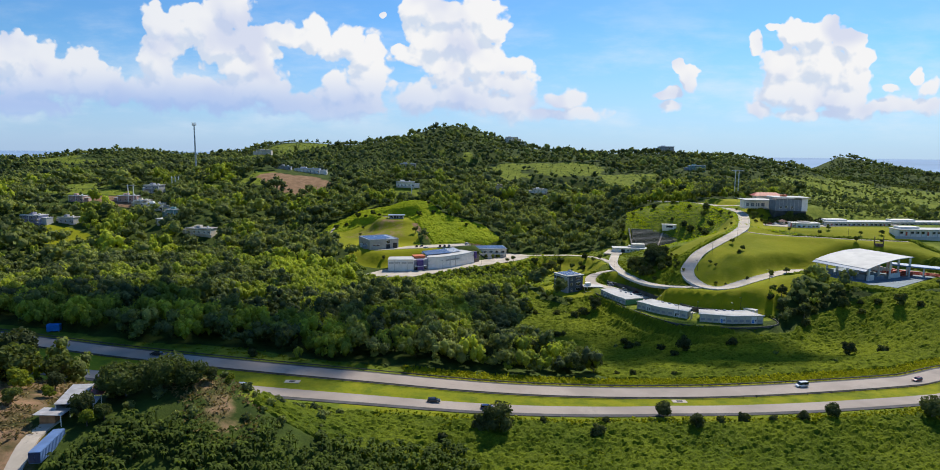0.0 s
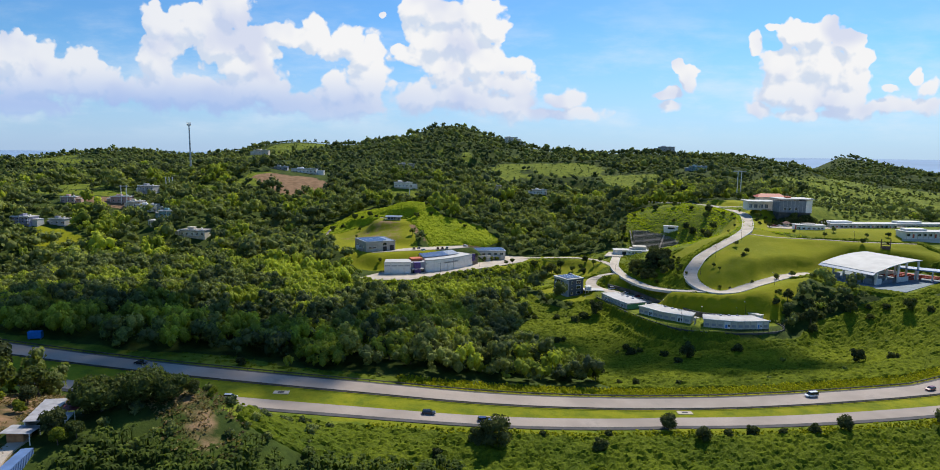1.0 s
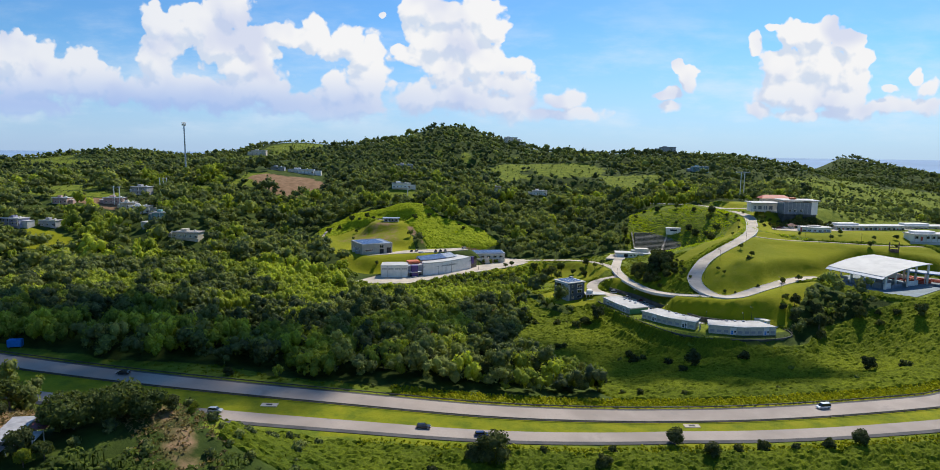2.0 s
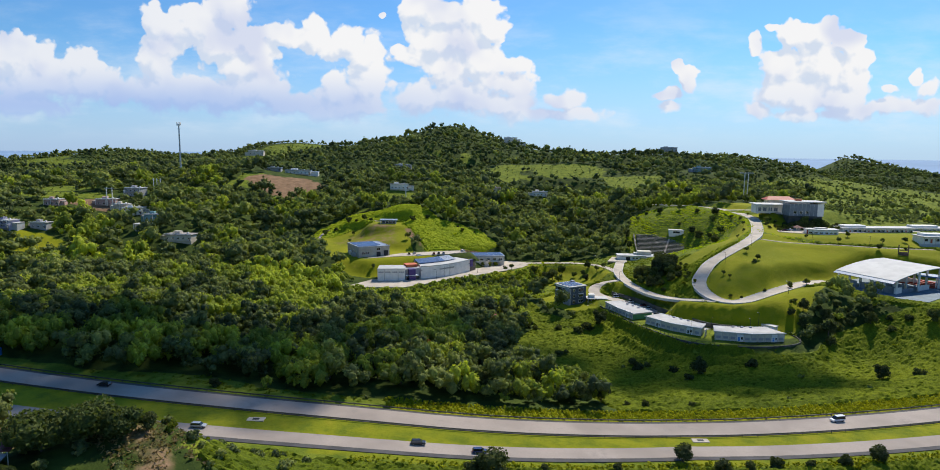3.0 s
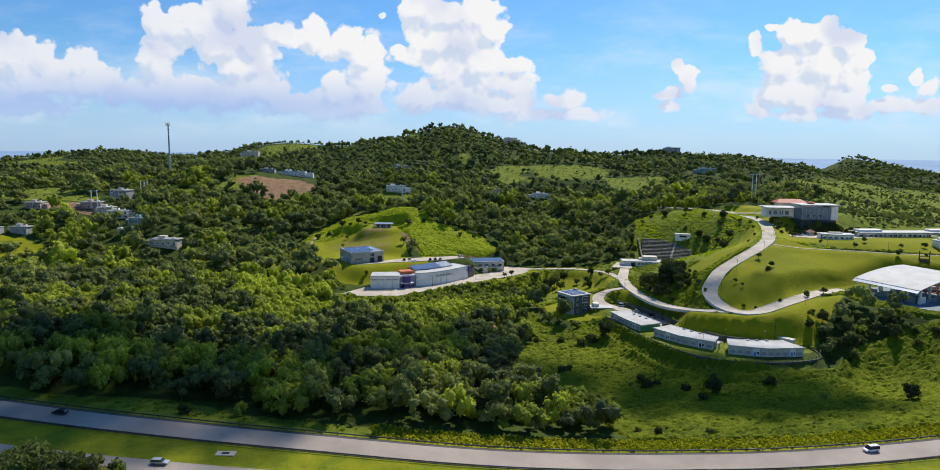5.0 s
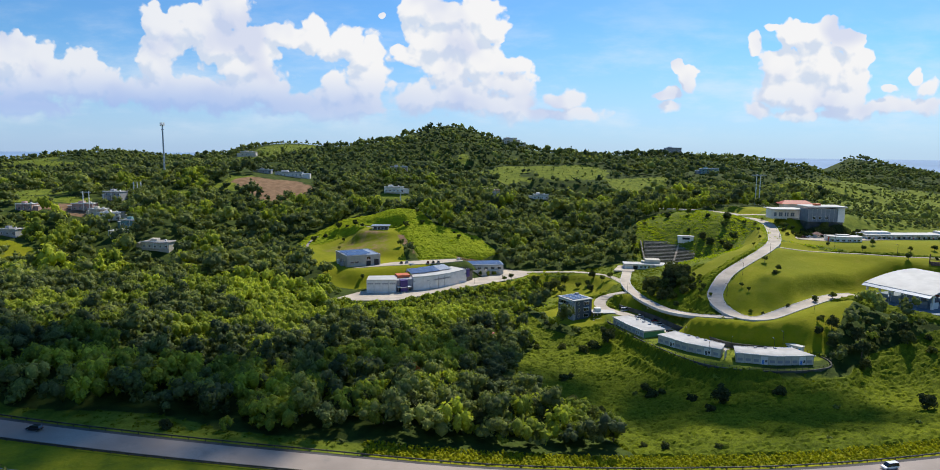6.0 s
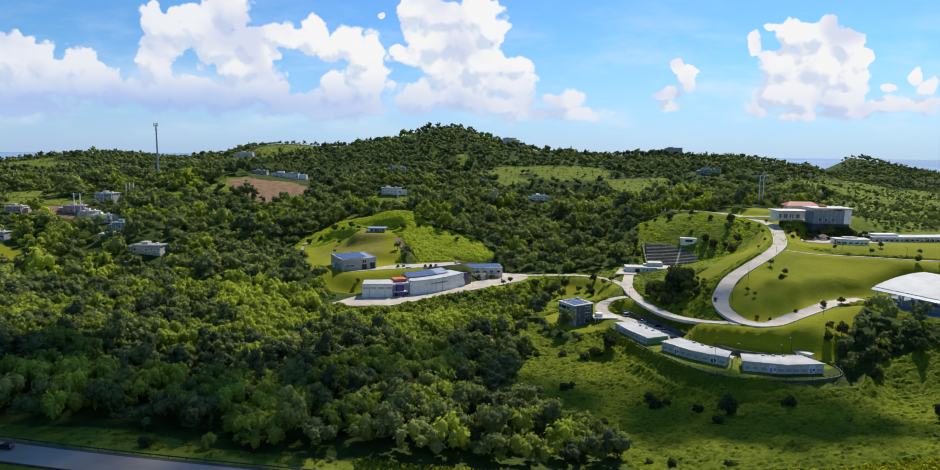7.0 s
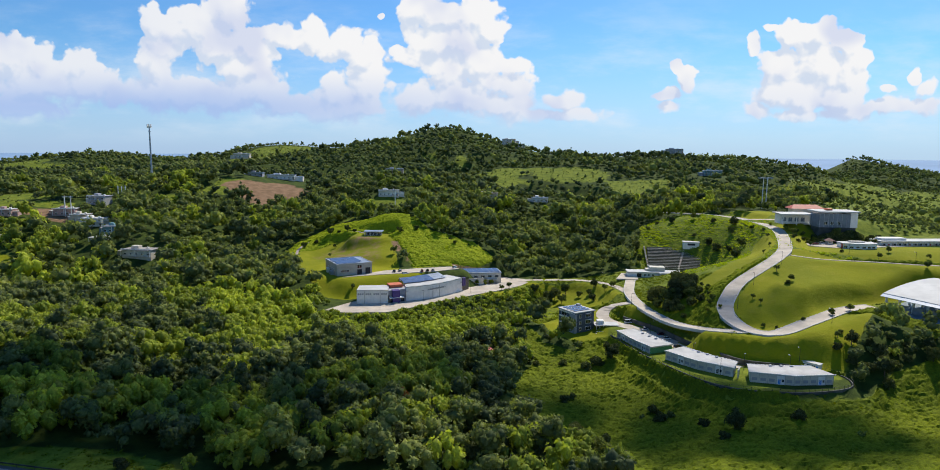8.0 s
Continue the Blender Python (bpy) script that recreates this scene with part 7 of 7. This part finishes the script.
# ---- farmyard on the near knoll
def farm():
    z = h1(-98, 154)
    g = thing("zinc_shed", "open shed with weathered zinc roofs on thin posts", "shed", (-98, 154, z), 12)
    for x0, x1, y0, y1, zz, mat in ((-4.6, 0.6, -5.5, 6.5, 3.4, RUST), (0.8, 4.4, 0.5, 6.0, 3.0, REDSHEET), (0.8, 4.2, -4.5, 0.2, 2.7, RUST)):
        bm = box(bmesh.new(), x0, x1, y0, y1, 0, 0.10, m=pose(0, 0, zz, 3, 2, 0))
        part("roof_sheet", bm, mat, g, "weathered metal sheet")
    for x in (-4.3, 0.4, 4.0):
        for y in (-5.0, 0.5, 6.0):
            part("post", boxes((x - 0.08, x + 0.08, y - 0.08, y + 0.08, -1.5, 2.8)), WHITE, g)
    part("wall", boxes((-4.4, 0.2, 5.6, 5.9, -1.0, 3.0), (-4.5, -4.2, -5, 5.6, -1.0, 3.0)), GREY, g)
    z = h1(-101, 146)
    g = thing("brick_hut", "small orange-brown hut with a wide pale roof", "hut", (-101, 146.3, z), 6)
    part("wall", boxes((-2.2, 1.4, -1.4, 1.8, -1.0, 2.3)), surface("orange_brown_wall", (0.40, 0.20, 0.09), 0.9, vary=0.15, scale=0.8), g)
    part("roof_sheet", box(bmesh.new(), -3.2, 3.4, -2.4, 2.8, 0, 0.1, m=pose(0, 0, 2.4, -3, 3, 0)), RUST, g, "pale metal sheet")
    part("post", boxes((2.9, 3.05, -2.0, -1.85, -1.0, 2.4)), WHITE, g)
    part("post", boxes((2.9, 3.05, 2.2, 2.35, -1.0, 2.4)), WHITE, g)
    z = h1(-96, 136.5)
    g = thing("shipping_container", "blue shipping container standing on the farmyard", "container", (-95.8, 136.5, z), 10)
    part("body", boxes((-1.22, 1.22, -6, 6, 0, 2.6)), surface("blue_container_paint", (0.13, 0.22, 0.42), 0.5, vary=0.1, scale=0.5, stain=(0.22, 0.2, 0.2)), g, "dusty blue steel box")
    rib = solid("rib", boxes((-0.05, 0.05, -0.12, 0.12, 0.15, 2.45)), bpy.data.materials["blue_container_paint"])
    for s in (-1.25, 1.25):
        for k in range(18):
            shared("rib", rib, g, pose(s, -5.7 + k * 0.67, 0))
    part("door", boxes((-1.15, -0.03, -6.06, -6, 0.12, 2.45), (0.03, 1.15, -6.06, -6, 0.12, 2.45)), BLUEP, g, "dark blue doors")
    yard = curve([(-98.5, 126, 0), (-100.5, 133, 0), (-102, 140, 0), (-101.5, 147, 0)], 1.5)
    yard[:, 2] = [h1(x, y) for x, y in yard[:, :2]]
    strip("pavement_yard", yard, 2.6, -2.4, 0.16, CONCRETE, "worn grey concrete yard beside the container", "pavement", 0.8)
    b = thing("blue_tank", "bright blue boxed tank standing at the roadside woods", "tank", (-169.5, 251, h1(-169.5, 251)), 12)
    part("body", boxes((-2.4, 2.4, -1.2, 1.2, 0.4, 3.2), bevel=0.1), BLUETARP, b)
    for x in (-2, 2):
        part("foot", boxes((x - 0.15, x + 0.15, -1, 1, -0.6, 0.4)), STEEL, b)


REDSHEET = surface("dark_red_zinc_sheet", (0.26, 0.06, 0.06), 0.6, vary=0.15, scale=0.6)
farm()


def timber_frame():
    g = thing("timber_frame", "dark timber steps with tall posts on the lawn edge", "structure", (274, 423, h1(274, 423)), -20)
    for x in (-2.6, 2.6):
        part("post", boxes((x - 0.25, x + 0.25, -0.25, 0.25, -0.5, 6.0)), WOOD, g)
    part("beam", boxes((-2.8, 2.8, -0.15, 0.15, 2.4, 2.8)), WOOD, g)
    for k in range(4):
        part("step", boxes((-2.2, 2.2, -2.4 + k * 0.7, -1.8 + k * 0.7, -0.4, 0.3 + k * 0.4)), WOOD, g)


timber_frame()

# ---- single trees
TREES = {}


def tree_kind(key, seed, wide, tall, leaves, size, leaf, lobes=8, low=0.30):
    v, q = crown(seed, wide, tall, leaves, size, lobes, low=low)
    tri = q[:, 2] == q[:, 3]
    me = bpy.data.meshes.new("crown")
    me.from_pydata(v.tolist(), [], [tuple(r[:3]) if t else tuple(r) for r, t in zip(q.tolist(), tri)])
    me.materials.append(leaf)
    rng = random.Random(seed)
    bm = bmesh.new()
    tube(bm, (0, 0, -0.8), (0, 0, tall * 0.32), tall * 0.035, tall * 0.024, 7)
    for k in range(4):
        a = k * 1.57 + rng.uniform(-0.4, 0.4)
        tube(bm, (0, 0, tall * 0.28), (wide * 0.45 * math.cos(a), wide * 0.45 * math.sin(a), tall * rng.uniform(0.45, 0.62)), tall * 0.02, tall * 0.008, 5)
    TREES[key] = (solid("trunk", bm, BARK), me)


for k in range(3):
    tree_kind("mango%d" % k, 600 + k, 4.4, 9.6, 560, 0.40, LEAFDARK, 10, 0.22)
    tree_kind("round%d" % k, 620 + k, 4.0, 8.0, 420, 0.44, LEAFMID, 8)
    tree_kind("light%d" % k, 640 + k, 3.6, 6.5, 360, 0.42, LEAFLIGHT, 7)
    tree_kind("small%d" % k, 660 + k, 1.5, 3.6, 110, 0.26, LEAFMID, 5)
    tree_kind("bush%d" % k, 680 + k, 3.0, 4.2, 340, 0.36, LEAFDARK, 9, 0.12)
    tree_kind("spread%d" % k, 690 + k, 7.6, 8.2, 1100, 0.48, LEAFMID, 15, 0.40)


def plant(key, x, y, s, label, category="tree", group=""):
    tm, cm = TREES[key]
    g = thing(category if category != "tree" else "tree", label, category, (x, y, h1(x, y) - 0.1), (x * 37 + y * 11) % 360, group)
    g.scale = (s, s, s)
    shared("trunk", tm, g)
    shared("crown", cm, g)
    return g


def grove(rows, kinds, label, category="tree", group=""):
    for i, (x, y, s) in enumerate(rows):
        plant("%s%d" % (kinds[i % len(kinds)], (i * 7) % 3), x, y, s, label, category, group)


grove([(-60, 250, 0.85), (-48, 252, 1.0), (-38, 250, 0.8), (-31, 254, 1.0), (-22, 250, 0.75), (-15, 254, 1.05), (-6, 251, 0.85), (1, 256, 1.1), (9, 252, 0.95), (15, 258, 1.1), (22, 254, 0.8), (30, 262, 1.05), (40, 258, 0.75), (47, 264, 1.1), (52, 256, 0.9), (26, 272, 1.1), (12, 268, 1.05), (-2, 270, 1.1)], ["mango", "round", "mango"], "dark dense tree in the row beyond the highway", group="trees in a row beyond the highway")
grove([(-84, 237, 0.7), (60, 250, 0.45), (66, 247, 0.35), (83, 248, 0.5), (97, 292, 0.75), (104, 300, 0.9), (95, 306, 0.85), (130, 305, 0.95), (44, 286, 0.8), (33, 300, 0.7), (68, 371, 1.15), (75, 373, 1.0), (62, 368, 1.0), (52, 372, 0.8), (180, 292, 0.8), (196, 292, 1.0), (176, 338, 1.0), (184, 345, 0.8), (172, 344, 0.9)], ["bush", "bush", "mango"], "dark green tree on the open grass slope", group="trees on the open slope")
grove([(192, 348, 0.7), (199, 350, 0.6), (206, 346, 0.65), (213, 340, 0.6), (220, 336, 0.7), (228, 330, 0.8), (236, 326, 0.8), (188, 340, 0.9), (204, 340, 0.8), (246, 322, 0.9), (258, 326, 0.9), (181, 336, 0.9), (195, 343, 0.8), (210, 333, 0.7), (178, 328, 0.6), (169, 350, 0.75), (184, 352, 0.8), (176, 352, 0.7), (196, 356, 0.7)], ["bush", "bush", "mango"], "dark green tree on the open grass slope", group="trees on the open slope")
grove([(4, 190, 1.15), (9, 188.5, 1.2), (12, 191, 0.8), (45, 199, 0.55), (66, 206, 0.7), (92, 203, 0.75), (113, 204.5, 0.8), (161, 211, 1.0), (166, 212, 0.9), (41, 191, 0.9), (75, 199, 0.6), (84, 202, 0.6), (102, 203, 0.6), (124, 207, 0.65), (-8, 182, 0.6), (24, 196, 0.5)], ["bush", "mango", "bush"], "dark bush standing below the highway embankment", "bush", "bushes below the embankment")
grove([(-91, 161, 1.0), (-83, 164, 0.95), (-77, 167, 0.7)], ["spread"], "broad spreading tree shading the farmyard", group="spreading trees by the farmyard")
grove([(-95.5, 149, 0.75), (-92.5, 146, 0.7), (-90, 149, 0.6), (-72, 170, 0.5), (-68, 173, 0.45), (-126, 171, 1.6), (-133, 178, 1.7), (-121, 164, 0.9), (-138, 170, 1.4), (-113, 166, 0.6), (-146, 186, 1.4), (-120, 180, 1.2), (-108, 182, 0.6), (-110, 159, 0.5), (-115, 152, 0.6), (-100, 192, 0.85), (-110, 194, 0.8), (-94, 188, 0.75), (-88, 184, 0.7), (-117, 196, 0.8), (-82, 182, 0.6)], ["mango", "light", "round"], "broad leafy tree around the farmyard", group="trees round the farmyard")
grove([(112, 430, 1.2), (117, 436, 1.35), (124, 431, 1.3), (116, 422, 1.15), (127, 438, 1.3), (121, 420, 1.1), (131, 430, 1.1), (126, 416, 0.95), (114, 412, 0.9), (113, 440, 1.1), (122, 426, 1.35), (118, 407, 0.75), (124, 408, 0.7), (133, 422, 0.9), (129, 408, 0.6), (110, 420, 0.8), (128, 424, 1.2), (119, 415, 1.0)], ["mango", "bush", "mango", "round"], "dark tree in the thicket between the lanes", group="thicket between the lanes")
grove([(135, 412, 0.5), (133, 402, 0.45), (137, 420, 0.5), (138, 432, 0.45), (130, 398, 0.4), (127, 392, 0.4), (136, 441, 0.5), (118, 400, 0.45), (122, 388, 0.35), (140, 446, 0.45), (139, 424, 0.35), (134, 394, 0.3)], ["bush", "round", "light"], "rough bush on the bank between the lanes", "bush", "bushes between the lanes")
grove([(176, 424, 1.2), (152, 398, 0.9), (183.5, 382, 1.2), (195, 386, 1.4), (153, 391, 0.8), (196, 476, 0.9), (186, 462, 0.8), (206, 500, 1.0), (212, 520, 1.2), (211, 536, 1.2), (229, 508, 1.2), (-64, 460, 1.2), (-88, 466, 1.4), (-94, 534, 1.0), (-96, 560, 1.2), (-46, 520, 1.9), (246, 446, 1.2), (276, 447, 1.1), (28, 482, 1.2), (33, 487, 1.4), (172, 356, 1.1), (92, 472, 1.5), (97, 470, 1.6), (84, 479, 1.7)], ["small"], "young tree planted on the mown lawn", group="young trees on the lawns")
grove([(173.5, 406, 0.55), (177, 410, 0.45), (166, 374.5, 0.42), (183, 380, 0.32), (175, 359, 0.4), (147, 374, 0.3), (151, 369, 0.3), (262, 428, 0.5), (280, 430, 0.4), (258, 456, 0.5), (230, 456, 0.4), (293, 450, 0.5)], ["bush", "round"], "low dark bush on the mown lawn", "bush", "bushes on the lawns")
grove([(63, 486, 0.95), (71, 494, 0.9), (58, 480, 1.0), (66, 476, 0.8), (84, 468, 0.55), (78, 482, 0.6), (54, 470, 0.9), (50, 488, 0.8), (88, 486, 0.6)], ["mango", "round"], "dark leafy tree beside the office lane", group="trees beside the office lane")
grove([(222, 497, 0.6), (225, 505, 0.6), (228, 491, 0.55), (232, 486, 0.5), (218, 484, 0.5), (224, 480, 0.45), (262, 488, 0.6), (268, 486, 0.5), (246, 499, 1.1), (250, 498.5, 1.2), (254.5, 498, 1.1), (259, 497.5, 1.15), (242, 500, 1.0), (263, 497, 0.9), (238, 502, 0.9)], ["bush", "round"], "dark bush at the foot of the ridge building", "bush", "bushes round the ridge building")
grove([(248, 499, 0.45), (254, 498, 0.4), (260, 497, 0.45), (236, 498, 0.55), (240, 495, 0.5), (230, 495, 0.5), (228, 520, 0.5), (232, 530, 0.45), (236, 536, 0.45), (226, 540, 0.4), (12, 497, 0.5), (17, 499, 0.55), (22, 501, 0.5)], ["light"], "small bright yellow-green ornamental tree", group="ornamental trees by the buildings")
grove([(-22, 578, 0.9), (-14, 572, 0.8), (-34, 566, 0.6), (-8, 560, 0.5), (-4, 552, 0.45), (6, 556, 0.5), (-46, 560, 0.7), (-40, 592, 0.6), (-52, 606, 0.6), (-60, 600, 0.5)], ["round", "bush"], "dark shrub on the bright grassy hill", group="shrubs on the grassy hill")
grove([(150, 540, 0.5), (186, 536, 0.8), (192, 528, 0.9), (198, 522, 0.8), (184, 546, 0.7), (178, 560, 0.6), (200, 545, 0.7), (206, 556, 0.8), (196, 570, 0.8), (186, 586, 0.7), (170, 590, 0.6), (160, 596, 0.6), (150, 586, 0.5), (134, 560, 0.9), (130, 550, 0.9), (132, 540, 0.8), (190, 512, 0.8), (182, 516, 0.7)], ["round", "mango", "bush"], "leafy tree round the open-air theatre", group="trees round the theatre")

grove([(81.6, 314.7, 1.0), (81.5, 324.0, 0.8), (86.3, 317.8, 0.7), (130.8, 307.2, 1.0), (47.0, 332.3, 0.8), (51.1, 337.9, 0.6), (35.8, 374.0, 0.9), (39.1, 369.2, 0.7), (54.8, 289.6, 0.8), (104.8, 299.5, 0.6)], ["bush"], "dark shrub clump on the grassy slope", "bush", "shrubs on the grassy slope")
FLAME = leaf_material("orange_blossom", (0.20, 0.085, 0.03), (0.50, 0.17, 0.05), 0.3, tone=False)
tree_kind("flame0", 670, 4.6, 9.0, 420, 0.42, FLAME, 8, 0.30)
plant("flame0", -17, 290, 1.0, "tree in orange blossom among the green woodland")


def banana(seed):
    rng = np.random.default_rng(seed)
    v, q = [], []
    for k in range(8):
        a = k * 0.785 + rng.uniform(-0.3, 0.3)
        L, w, up = rng.uniform(0.9, 1.7), rng.uniform(0.20, 0.31), rng.uniform(1.2, 2.3)
        side = np.array([-math.sin(a), math.cos(a), 0]) * w
        prev = None
        for s in (0, 0.35, 0.7, 1.0):
            p = np.array([math.cos(a) * L * s, math.sin(a) * L * s, 1.6 + up * (1.8 * s - 1.7 * s * s)])
            ww = side * (0.35, 1.0, 0.9, 0.1)[(0, 0.35, 0.7, 1.0).index(s)]
            i = len(v)
            v += [p - ww, p + ww]
            if prev is not None:
                q.append((prev, prev + 1, i + 1, i))
            prev = i
    for a, b in ((0.12, 0), (0, 0.12)):
        i = len(v)
        v += [np.array((-a, -b, -0.3)), np.array((a, b, -0.3)), np.array((a * 0.7, b * 0.7, 1.8)), np.array((-a * 0.7, -b * 0.7, 1.8))]
        q.append((i, i + 1, i + 2, i + 3))
    return np.array(v), np.array(q)


x, y, rng = jitter(-100, 6, 122, 178, 2.05, 44)
keep = ((inside(x, y, [(-94, 128), (-88, 150), (-70, 152), (-60, 160), (-46, 164), (-36, 170), (-4, 180), (4, 168), (-10, 130), (-60, 110)]) > 0)) & (np.hypot(x + 95.8, y - 136.5) > 4) & (inside(x, y, SOILS[2]) < -1) & (patchy(x, y, 0.07, 2.0) > -0.32)
x, y = x[keep], y[keep]
scatter("banana_grove", [banana(700 + k) for k in range(4)], np.c_[x, y, height(x, y), rng.uniform(0.85, 1.5, len(x)), rng.uniform(0, 1, len(x))], LEAFB, "banana plants growing below the knoll", "banana plants")

x, y, rng = jitter(-142, -54, 116, 194, 1.5, 47)
keep = ((inside(x, y, SOILS[1]) > -2) | (inside(x, y, SOILS[2]) > -3)) & (np.hypot(x + 98, y - 134) > 8) & (np.hypot(x + 99, y - 150) > 8) & (patchy(x, y, 0.12, 7.0) > -0.25)
x, y = x[keep], y[keep]
scatter("dry_brush", [tuft(760 + k, 9, 0.7, 0.9) for k in range(4)], np.c_[x, y, height(x, y), rng.uniform(0.5, 1.3, len(x)), rng.uniform(0, 1, len(x))], DRY, "dry tan grass and brush over the bare bank", "dry grass")

x, y, rng = jitter(-150, -40, 125, 200, 4.2, 46)
keep = ~paved(x, y, 0.0) & (np.hypot(x + 96, y - 140) > 13) & (np.hypot(x + 99, y - 153) > 9) & (inside(x, y, SOILS[2]) < 0) & (inside(x, y, SOILS[1]) < 1) & (rng.uniform(size=len(x)) < 0.5) & (x + 0.4 * (y - 130) > -140)
x, y = x[keep], y[keep]
scatter("knoll_shrubs", [crown(720 + k, 2.2, 2.4, 70, 0.40, 5, low=0.1) for k in range(4)], np.c_[x, y, height(x, y) - 0.2, rng.uniform(0.4, 1.1, len(x)), rng.uniform(0, 0.8, len(x))], LEAF, "rough green shrubs over the knoll", "shrubs")

grove([(240 + 2.6 * k, 497.5 + 0.8 * ((k * 5) % 3), 1.15 + 0.16 * (k % 3)) for k in range(11)] + [(233, 507, 0.6), (231, 514, 0.6), (230, 500, 0.55), (236, 500, 0.7), (272, 500, 0.7), (277, 506, 0.7), (283, 512, 0.8), (290, 516, 0.7)], ["bush"], "dark hedge bush below the ridge building", "bush", "hedge below the ridge building")
grove([(-112, 497, 0.7), (-116, 505, 0.8), (-119, 514, 0.7), (-121, 524, 0.8), (-122, 534, 0.7), (-121, 566, 0.7), (-114, 577, 0.8), (-104, 583, 0.8), (-97, 582, 0.6), (-90, 580, 0.7), (-84, 578, 0.6)], ["bush", "round"], "dark roadside bush along the hill track", "bush", "bushes along the hill track")
